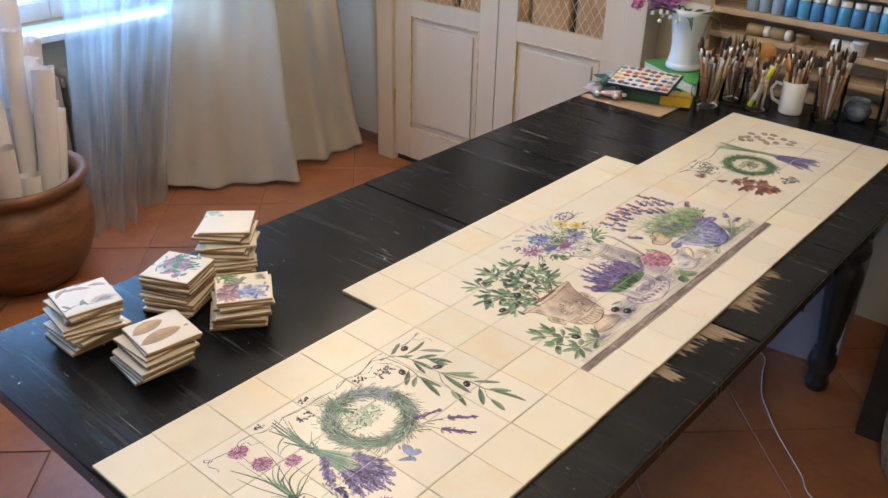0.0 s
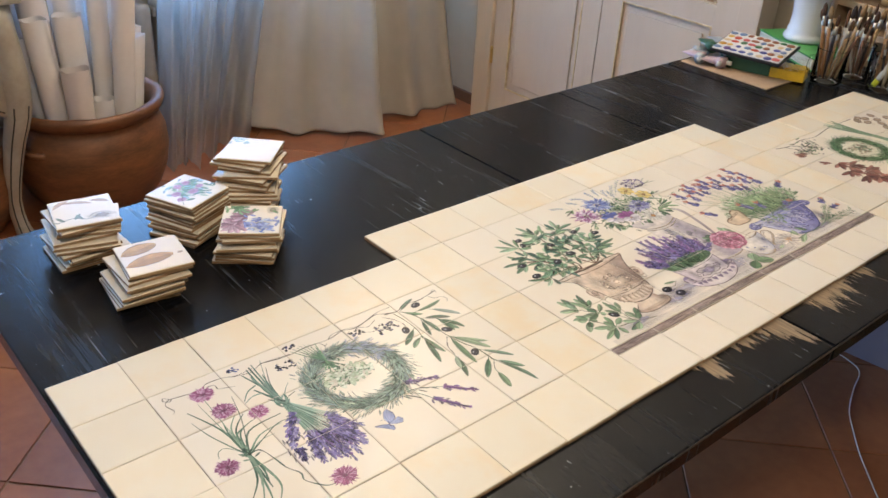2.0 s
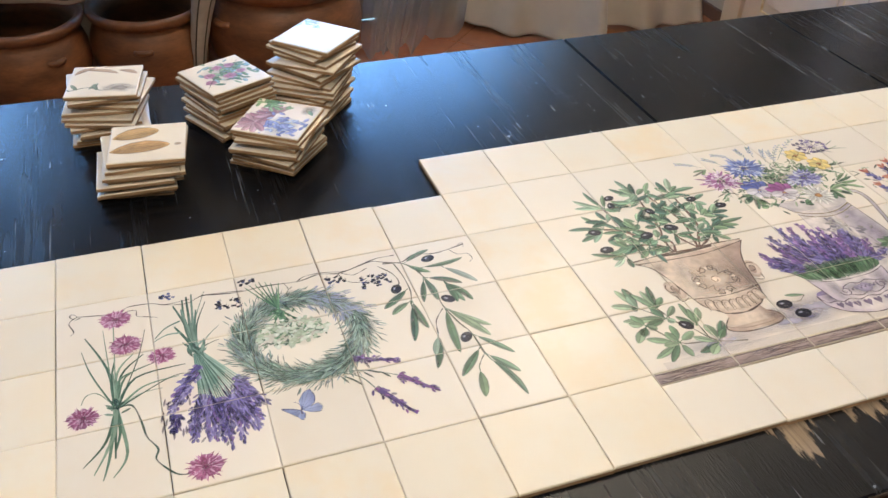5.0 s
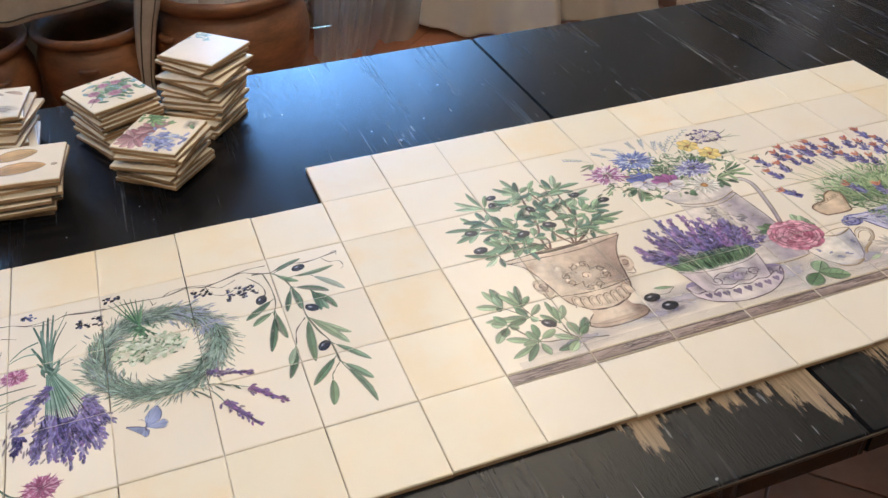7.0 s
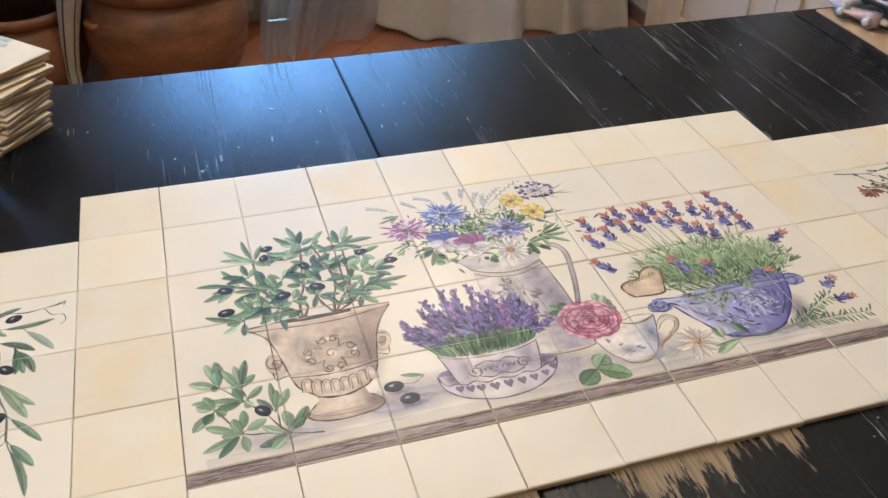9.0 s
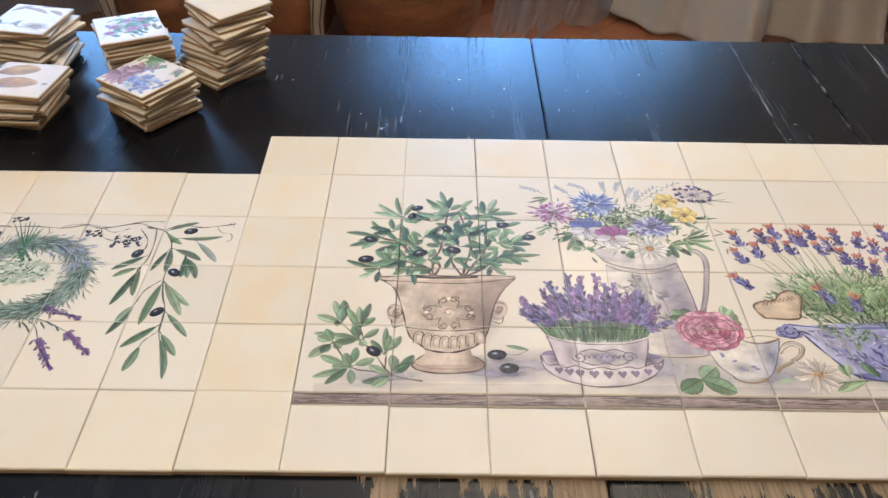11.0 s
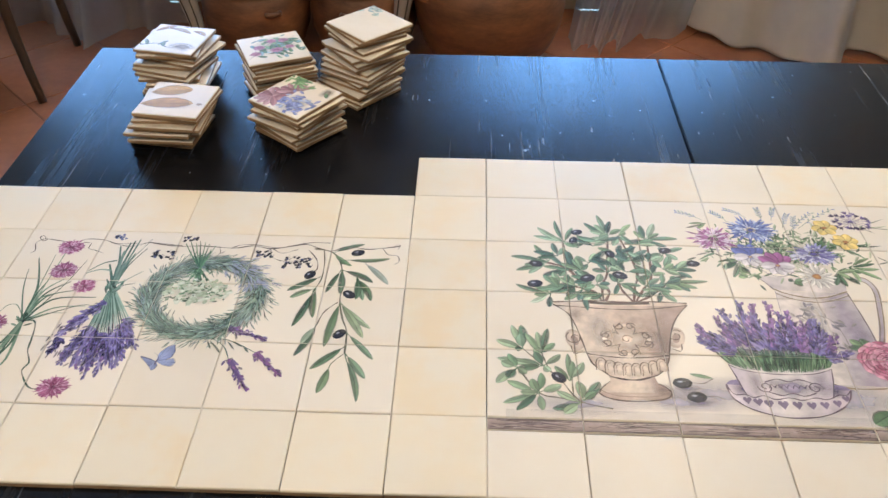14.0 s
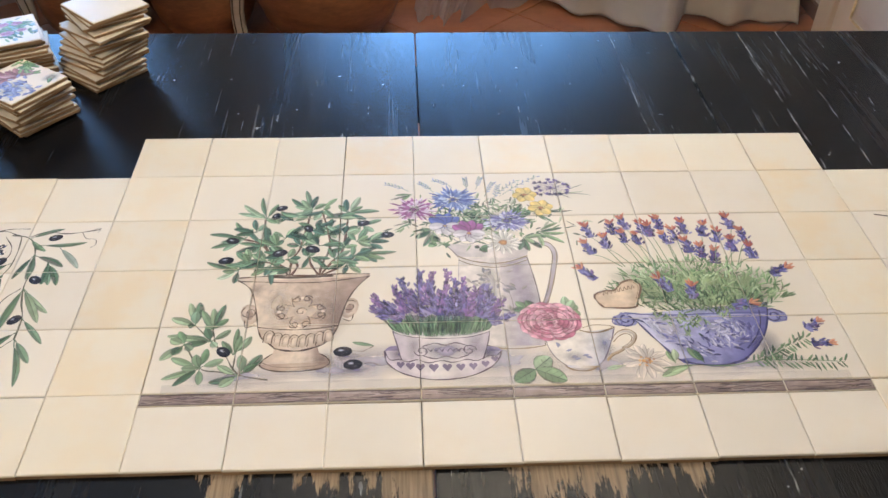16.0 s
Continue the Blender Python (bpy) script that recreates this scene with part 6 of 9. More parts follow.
    b.fan((0.178, 0.298), [(0.153, 0.281), (0.175, 0.273), (0.158, 0.296), (0.136, 0.314), (0.159, 0.312)], W, OL, PALE, 0.35)
    b.fan((0.236, 0.317), [(0.253, 0.320), (0.223, 0.311), (0.243, 0.338), (0.251, 0.310)], W, OL)
    b.fan((0.263, 0.321), [(0.256, 0.299), (0.270, 0.333), (0.281, 0.310), (0.257, 0.333), (0.291, 0.317)], W * 0.9, OL)
    b.fan((0.289, 0.296), [(0.275, 0.317), (0.307, 0.306), (0.282, 0.305)], W * 0.8, OL)
    for p in ((0.192, 0.372), (0.219, 0.389), (0.239, 0.394), (0.246, 0.406), (0.268, 0.377), (0.275, 0.343), (0.292, 0.400), (0.306, 0.365), (0.296, 0.316), (0.319, 0.321), (0.243, 0.301), (0.200, 0.317), (0.221, 0.344), (0.190, 0.312), (0.262, 0.354), (0.337, 0.348), (0.232, 0.327), (0.282, 0.365)):
        a0 = math.degrees(math.atan2(p[1] - 0.290, p[0] - 0.262))
        b.fan(p, [(p[0] + ln_ * math.cos(radians(a0 + d)), p[1] + 0.8 * ln_ * math.sin(radians(a0 + d))) for d, ln_ in ((b.r.uniform(-80, 80), b.r.uniform(0.022, 0.036)) for _ in range(4))], W, OL, PALE, 0.2)
    for p, a, s in (((0.220, 0.423), 20, 0.9), ((0.214, 0.405), 70, 0.85), ((0.163, 0.355), -15, 1.0), ((0.160, 0.316), 10, 1.1), ((0.226, 0.329), 20, 1.1), ((0.267, 0.336), -25, 1.1), ((0.259, 0.378), -60, 0.9), ((0.331, 0.388), 20, 0.95), ((0.363, 0.363), 5, 0.95)):
        b.olive(p[0], p[1], a, s)
    # the cut sprig that lies beside the urn, and two loose olives
    for q in ([(0.233, 0.116), (0.204, 0.123), (0.192, 0.135), (0.181, 0.155), (0.163, 0.176), (0.140, 0.203)], [(0.193, 0.131), (0.193, 0.155), (0.193, 0.180)], [(0.203, 0.123), (0.179, 0.129), (0.156, 0.136), (0.134, 0.173)], [(0.168, 0.172), (0.162, 0.196)]):
        b.ink(q, 0.0018, pig("6a644e"), 18)
    SG = [pig(c) for c in ("7a9470", "648460", "8ea480", "547458")]
    b.fan((0.141, 0.202), [(0.129, 0.240), (0.140, 0.241), (0.111, 0.215), (0.139, 0.226), (0.132, 0.202)], W * 1.18, SG, PALE, 0.3)
    b.fan((0.162, 0.195), [(0.150, 0.216), (0.145, 0.227), (0.158, 0.230), (0.171, 0.236), (0.153, 0.202), (0.178, 0.212)], W * 1.18, SG, PALE, 0.2)
    b.fan((0.163, 0.176), [(0.183, 0.194), (0.154, 0.197), (0.137, 0.185), (0.111, 0.186), (0.133, 0.170), (0.170, 0.167)], W * 1.18, SG, PALE, 0.3)
    b.fan((0.134, 0.172), [(0.124, 0.193), (0.116, 0.181), (0.110, 0.148), (0.144, 0.163), (0.122, 0.156)], W * 1.18, SG, PALE, 0.3)
    b.fan((0.156, 0.136), [(0.160, 0.165), (0.149, 0.156), (0.122, 0.152), (0.117, 0.120), (0.131, 0.110), (0.181, 0.148), (0.159, 0.111), (0.136, 0.136)], W * 1.2, SG, PALE, 0.15)
    b.fan((0.191, 0.154), [(0.191, 0.196), (0.196, 0.184), (0.208, 0.183), (0.175, 0.176)], W, SG)
    b.fan((0.203, 0.126), [(0.199, 0.154), (0.223, 0.154), (0.217, 0.139)], W * 1.25, SG)
    b.fan((0.200, 0.123), [(0.169, 0.114), (0.181, 0.108), (0.175, 0.139)], W * 1.2, SG)
    p = (0.179, 0.159)
    b.olive(p[0], p[1], -45, 1.05)
    b.touch((0.348, 0.164), (0.323, 0.170), 0.0060, G[2])
    b.ink([(0.323, 0.157), (0.335, 0.156), (0.342, 0.160), (0.348, 0.164)], 0.0009, TWIG), b.ink([(0.336, 0.137), (0.346, 0.138), (0.355, 0.133)], 0.0009, TWIG)
    for p in ((0.313, 0.156), (0.325, 0.136)):
        b.wash(p[0] + 0.004, p[1] - 0.008, 0.018, 0.006, pig("8880a0", 0.7))
        b.olive(p[0], p[1], 4, 1.2)
    return b.done("painted_olive_bush", par, "painted potted olive bush with black olives", ZP + 0.00012)


def paint_lavender_pot(par):
    b = Brush(12)
    wht, lil, ln, deep = pig("e2d8cf"), pig("c2b4ba"), pig("5e4a58"), pig("84749a")
    b.fill([(0.360, 0.156), (0.366, 0.162), (0.381, 0.164)], [(0.493, 0.152), (0.488, 0.158), (0.477, 0.160)], deep, lil, deep)
    b.fill([(0.360, 0.156), (0.362, 0.141), (0.370, 0.129), (0.385, 0.119), (0.413, 0.111)], [(0.493, 0.152), (0.488, 0.139), (0.476, 0.126), (0.454, 0.116), (0.421, 0.111)], tone(lil, 1.12), wht, lil)
    b.wash(0.378, 0.150, 0.014, 0.012, pig("5c4c7c", 0.85)), b.wash(0.478, 0.150, 0.016, 0.010, pig("65588a", 0.8))
    b.fill([(0.369, 0.186), (0.373, 0.170), (0.379, 0.142)], [(0.482, 0.184), (0.478, 0.164), (0.471, 0.140)], tone(lil, 1.1), wht, lil)
    b.wash(0.464, 0.160, 0.016, 0.026, pig("a093a8", 0.5)), b.wash(0.393, 0.160, 0.010, 0.026, pig("ab9fac", 0.5))
    b.ink([(0.360, 0.156), (0.362, 0.140), (0.370, 0.129), (0.385, 0.119), (0.415, 0.111), (0.451, 0.114), (0.476, 0.126), (0.488, 0.139), (0.493, 0.152)], 0.0017, ln, 40)
    b.ink([(0.360, 0.156), (0.366, 0.142), (0.377, 0.142), (0.386, 0.138), (0.397, 0.141), (0.409, 0.136), (0.424, 0.139), (0.437, 0.136), (0.452, 0.140), (0.464, 0.138), (0.478, 0.145), (0.486, 0.145), (0.493, 0.152)], 0.0015, ln, 50)
    for q in ([(0.369, 0.186), (0.373, 0.170), (0.379, 0.142)], [(0.482, 0.184), (0.478, 0.164), (0.471, 0.140)]):
        b.ink(q, 0.0014, ln, 12)
    for p, s in (((0.378, 0.134), 0.9), ((0.389, 0.132), 1.0), ((0.400, 0.130), 1.0), ((0.415, 0.129), 1.1), ((0.430, 0.129), 1.05), ((0.445, 0.129), 1.0), ((0.459, 0.130), 0.95), ((0.473, 0.133), 0.9), ((0.484, 0.140), 0.8)):
        x, y = p
        b.k += 1
        b.poly([(x, y - 0.0062 * s), (x + 0.0052 * s, y + 0.001 * s), (x + 0.0042 * s, y + 0.0044 * s), (x + 0.0014 * s, y + 0.0048 * s), (x, y + 0.0022 * s), (x - 0.0014 * s, y + 0.0048 * s), (x - 0.0042 * s, y + 0.0044 * s), (x - 0.0052 * s, y + 0.001 * s)], tone(pig("7c6a84"), b.r.uniform(0.85, 1.1)))
    c = (0.429, 0.154)
    b.wash(c[0], c[1], 0.034, 0.015, pig("a79ab2", 0.9))
    for s in (-1, 1):
        b.curl(c[0] + s * 0.027, c[1], 0.0085, 1.3, 0 if s > 0 else 3.1, ln, 0.0014)
        b.ink([(c[0] - 0.026, c[1] + s * 0.007), (c[0] - 0.012, c[1] + s * 0.012), (c[0], c[1] + s * 0.0085), (c[0] + 0.012, c[1] + s * 0.012), (c[0] + 0.026, c[1] + s * 0.007)], 0.0015, ln, 18)
    for k in range(7):
        x = c[0] - 0.020 + k * 0.0064
        b.ink([(x - 0.003, c[1] - 0.002), (x, c[1] + 0.004), (x + 0.003, c[1] - 0.001), (x + 0.004, c[1] + 0.002)], 0.0010, pig("4e3f58"), 6)
    GR = [pig(c) for c in ("4c7050", "3a5c40", "64885e", "809e74", "2e4c38")]
    p, q = (0.371, 0.182), (0.480, 0.181)
    b.fill([(0.375, 0.212), (0.371, 0.184)], [(0.481, 0.210), (0.481, 0.182)], pig("62805e", 0.5), pig("52704e", 0.6), pig("62805e", 0.5))
    for k in range(260):
        t = b.r.random()
        x, y0 = p[0] + (q[0] - p[0]) * t, p[1] - 0.009 * math.sin(math.pi * t) + b.r.uniform(-0.001, 0.004)
        b.leaf(x, y0, 90 + (0.5 - t) * 44 + b.r.uniform(-15, 15), b.r.uniform(0.026, 0.050), b.r.uniform(0.0016, 0.0030), tone(b.r.choice(GR), b.r.uniform(0.75, 1.3)))
    b.ink([(0.369, 0.187), (0.382, 0.180), (0.399, 0.177), (0.424, 0.175), (0.459, 0.177), (0.482, 0.185)], 0.0024, tone(wht, 1.06), 26)
    b.ink([(0.369, 0.186), (0.382, 0.179), (0.399, 0.175), (0.424, 0.173), (0.459, 0.175), (0.482, 0.183)], 0.0011, ln, 26)
    for x, y, rx, ry in ((0.395, 0.222, 0.030, 0.022), (0.430, 0.228, 0.034, 0.028), (0.465, 0.222, 0.030, 0.022)):
        b.wash(x, y, rx, ry, pig("8878aa", 0.75), 18, 0.2)
    warm = [pig("865c9c"), pig("9c72ac"), pig("65508c"), pig("ac86b6")]
    for k, (p, q) in enumerate((((0.364, 0.207), (0.346, 0.246)), ((0.369, 0.210), (0.345, 0.223)), ((0.381, 0.209), (0.358, 0.236)), ((0.386, 0.215), (0.370, 0.261)), ((0.380, 0.202), (0.362, 0.218)), ((0.395, 0.220), (0.380, 0.277)), ((0.400, 0.216), (0.389, 0.251)), ((0.412, 0.211), (0.392, 0.242)), ((0.403, 0.233), (0.404, 0.290)), ((0.408, 0.229), (0.420, 0.288)), ((0.420, 0.214), (0.415, 0.271)), ((0.424, 0.211), (0.426, 0.251)), ((0.428, 0.215), (0.439, 0.292)), ((0.434, 0.210), (0.435, 0.242)), ((0.438, 0.214), (0.447, 0.275)), ((0.447, 0.214), (0.458, 0.276)), ((0.442, 0.210), (0.449, 0.251)), ((0.456, 0.214), (0.459, 0.256)), ((0.463, 0.210), (0.472, 0.257)), ((0.469, 0.209), (0.482, 0.263)), ((0.477, 0.208), (0.489, 0.258)), ((0.480, 0.205), (0.500, 0.234)), ((0.483, 0.199), (0.510, 0.210)), ((0.472, 0.206), (0.490, 0.241)), ((0.459, 0.208), (0.465, 0.246)))):
        b.head(p, q, 0.0138, LAV if k % 3 else warm, 14)
    return b.done("painted_lavender_pot", par, "painted lavender in a white and lilac oval pot", ZP + 0.00022)


def paint_jug(par):
    b = Brush(13)
    hi, mid, lo, ln = pig("dcd1c6"), pig("c2b7b6"), pig("9f94a0"), pig("5c4e50")
    gold = pig("93805e")
    L = [(0.454, 0.315), (0.451, 0.279), (0.448, 0.232), (0.449, 0.161)]
    R = [(0.541, 0.314), (0.545, 0.277), (0.547, 0.231), (0.544, 0.159)]
    b.fill(L, R, hi, tone(hi, 0.98), lo)
    b.fill([(0.504, 0.301), (0.504, 0.250), (0.500, 0.197), (0.498, 0.160)], [(0.541, 0.312), (0.548, 0.249), (0.547, 0.205), (0.544, 0.159)], tone(mid, 1.02), lo, mid)
    b.wash(0.535, 0.22, 0.014, 0.06, pig("8c82a0", 0.5)), b.wash(0.488, 0.26, 0.014, 0.045, pig("dcd4cc", 0.8))
    b.fill([(0.436, 0.343), (0.446, 0.329), (0.453, 0.316)], [(0.548, 0.339), (0.544, 0.327), (0.541, 0.314)], mid, hi, tone(mid, 0.95))
    b.stroke([(0.560, 0.343), (0.573, 0.337), (0.578, 0.319), (0.571, 0.287), (0.562, 0.254), (0.553, 0.227)], 0.0074, 0.0070, tone(mid, 1.05), lo, 24)
    b.ink([(0.560, 0.347), (0.575, 0.340), (0.580, 0.319), (0.574, 0.287), (0.565, 0.254), (0.555, 0.227)], 0.0014, gold, 24)
    b.ink([(0.560, 0.339), (0.571, 0.333), (0.574, 0.316), (0.568, 0.287), (0.560, 0.254), (0.550, 0.227)], 0.0013, tone(gold, 0.8), 24)
    for d, w in ((0.0, 0.0022), (0.0075, 0.0018)):
        q = [(0.453, 0.318), (0.466, 0.310), (0.482, 0.305), (0.501, 0.303), (0.520, 0.307), (0.542, 0.317)]
        b.ink([(x, y - d) for x, y in q], w, tone(gold, 0.95 - 15 * d), 24)
        b.ink([(x, y - d + 0.0016) for x, y in q], 0.0008, tone(hi, 1.15), 24)
    b.ink(R, 0.0014, ln, 20), b.ink(L, 0.0010, mid, 16)
    b.ink([(0.472, 0.164), (0.488, 0.157), (0.505, 0.155), (0.528, 0.156), (0.544, 0.159)], 0.0020, gold, 18)
    b.ink([(0.436, 0.343), (0.446, 0.329), (0.453, 0.316)], 0.0012, ln, 10)
    for p in ((0.481, 0.273), (0.491, 0.278), (0.472, 0.255), (0.508, 0.250), (0.513, 0.223), (0.520, 0.250), (0.499, 0.273)):
        for _ in range(5):
            b.leaf(p[0] + b.r.gauss(0, 0.006), p[1] + b.r.gauss(0, 0.010), b.r.uniform(0, 360), 0.011, 0.0042, b.r.choice([pig("9f9a92"), pig("8d8890"), pig("b6ada4"), pig("79747c")]))
    b.ink([(0.474, 0.269), (0.485, 0.285), (0.493, 0.273), (0.506, 0.264), (0.513, 0.241), (0.514, 0.214)], 0.0009, pig("8a857c"), 20)
    # leaves of the bouquet
    GB = [pig(c) for c in ("5d7d58", "466847", "7c9a6c", "34573f", "93aa7e", "68876a")]
    b.fan((0.559, 0.364), [(0.591, 0.384), (0.597, 0.362), (0.594, 0.341), (0.571, 0.352), (0.565, 0.335), (0.595, 0.373)], 0.0078, GB)
    b.fan((0.541, 0.353), [(0.546, 0.326), (0.563, 0.331), (0.533, 0.328), (0.554, 0.342), (0.565, 0.358)], 0.0095, GB)
    b.fan((0.424, 0.373), [(0.399, 0.356), (0.409, 0.338), (0.421, 0.341), (0.404, 0.372)], 0.0110, GB)
    b.fan((0.431, 0.344), [(0.415, 0.339), (0.444, 0.339), (0.423, 0.359)], 0.0095, GB)
    b.fan((0.395, 0.390), [(0.370, 0.381), (0.382, 0.390), (0.371, 0.371)], 0.0034, GB)
    b.fan((0.396, 0.451), [(0.366, 0.439), (0.373, 0.449), (0.381, 0.437)], 0.0050, GB)
    b.fan((0.530, 0.392), [(0.535, 0.420), (0.550, 0.406), (0.546, 0.426), (0.558, 0.411)], 0.0120, GB[:4])
    b.fan((0.476, 0.392), [(0.478, 0.418), (0.489, 0.415), (0.468, 0.412), (0.491, 0.401), (0.481, 0.404)], 0.0100, GB)
    b.fan((0.482, 0.333), [(0.476, 0.338), (0.491, 0.325), (0.496, 0.338), (0.485, 0.328)], 0.0100, GB[:4])
    b.fan((0.561, 0.408), [(0.603, 0.414), (0.616, 0.410), (0.577, 0.388), (0.588, 0.381)], 0.0040, GB)
    b.fan((0.600, 0.450), [(0.648, 0.444), (0.640, 0.471), (0.640, 0.455), (0.618, 0.437)], 0.0016, GB)
    b.wash(0.50, 0.385, 0.060, 0.034, pig("93a880", 0.6), 20, 0.2)
    for _ in range(420):
        p = (0.489, 0.389)
        x, y = p[0] + b.r.gauss(0, 0.047), p[1] + b.r.gauss(0, 0.024)
        b.leaf(x, y, b.r.uniform(10, 170), b.r.uniform(0.009, 0.019), b.r.uniform(0.0020, 0.0042), tone(b.r.choice(GB + [pig("c2c8a8"), pig("a9b894")]), b.r.uniform(0.75, 1.25)))
    for p, q in (((0.392, 0.458), (0.361, 0.475)), ((0.427, 0.454), (0.408, 0.476)), ((0.453, 0.466), (0.428, 0.483)), ((0.473, 0.457), (0.472, 0.487)), ((0.506, 0.438), (0.544, 0.480)), ((0.518, 0.444), (0.575, 0.490)), ((0.497, 0.444), (0.511, 0.475)), ((0.509, 0.432), (0.518, 0.469)), ((0.486, 0.460), (0.495, 0.488))):
        b.ink([p, ((p[0] + q[0]) / 2, (p[1] + q[1]) / 2 + 0.003), q], 0.0008, pig("7f978a"), 8)
        for k in range(11):
            t = 0.25 + 0.75 * k / 10
            a = math.degrees(math.atan2(q[1] - p[1], q[0] - p[0])) + (38 if k % 2 else -38)
            b.leaf(p[0] + (q[0] - p[0]) * t, p[1] + (q[1] - p[1]) * t + 0.003 * math.sin(math.pi * t), a, 0.0066, 0.0021, tone(b.r.choice([pig("8ea2c4"), pig("7a96b0"), pig("a3b4c4"), pig("86a494"), pig("98a6d0")]), b.r.uniform(0.85, 1.1)))
    p = (0.399, 0.417)
    b.bloom(p[0], p[1], 0.034, pig("b872a6"), pig("7c346c"), 48, 0.9, pig("e4d2de"), 0.12)
    p = (0.453, 0.438)
    b.bloom(p[0], p[1], 0.036, pig("7e90c8"), pig("3c4a90"), 52, 0.85, pig("c2cce6"), 0.12)
    p = (0.522, 0.389)
    b.bloom(p[0], p[1], 0.033, pig("928fc4"), pig("544a8c"), 46, 0.75, pig("d0d0e4"), 0.12)
    p = (0.593, 0.462)
    b.starry(p[0], p[1], 0.028, [pig("5c4a82"), pig("463866"), pig("7a689c")], 22, 0.8)
    for p, r in (((0.553, 0.447), 0.018), ((0.572, 0.417), 0.018)):
        for k, a in enumerate((10, 70, 125, 190, 250, 310)):
            b.leaf(p[0], p[1], a + b.r.uniform(-8, 8), r, r * 0.85, tone(pig("e6cf82"), b.r.uniform(0.9, 1.05)), 0, 0.9, pig("dfbf5c"))
        for _ in range(7):
            b.leaf(p[0], p[1], b.r.uniform(180, 360), 0.007, 0.0018, pig("6e4426"))
        b.blob(p[0], p[1], 0.0040, 0.0030, pig("a8622c"), pig("c98f45", 0.5), 8)
    for p, top, dk in (((0.439, 0.380), pig("5868b8"), pig("333e86")), ((0.470, 0.364), pig("a8589a"), pig("6c2f66"))):
        for a in (40, 75, 110, 145):
            b.leaf(p[0], p[1] + 0.002, a, 0.026, 0.017, tone(top, b.r.uniform(0.85, 1.1)), 0, 0.8, tone(top, 0.9))
        for a in (-160, -120, -80, -40, -10, 190):
            b.leaf(p[0], p[1] + 0.002, a, 0.022, 0.016, pig("cfc7cc"), 0, 0.88, pig("ddd6d6"))
        for a in (-140, -100, -60):
            b.stroke([p, (p[0] + 0.010 * math.cos(radians(a)), p[1] + 0.010 * math.sin(radians(a)))], 0.0012, 0.0005, dk, None, 3)
        b.blob(p[0], p[1], 0.0036, 0.0028, pig("d4ac44"), dk, 8)
        b.ink([(p[0] - 0.024, p[1] - 0.008), (p[0] - 0.012, p[1] - 0.020), (p[0] + 0.004, p[1] - 0.021), (p[0] + 0.022, p[1] - 0.008)], 0.0010, pig("958a96"), 14)
    p = (0.513, 0.344)
    for k in range(15):
        a = k * 24 + b.r.uniform(-6, 6)
        b.leaf(p[0], p[1], a, 0.025 * b.r.uniform(0.85, 1.08), 0.0078, pig("d9d4c8"), 0, 0.78, pig("e6e0d6"))
        b.stroke([p, (p[0] + 0.018 * math.cos(radians(a + 11)), p[1] + 0.018 * math.sin(radians(a + 11)))], 0.0010, 0.0005, pig("9a947e"), None, 3)
    b.blob(p[0], p[1], 0.0062, 0.0050, pig("c88a34"), pig("8c5a28"), 10, 0, 0.15)
    return b.done("painted_flower_jug", par, "painted grey enamel jug with blue, yellow and pink flowers", ZP + 0.00004)


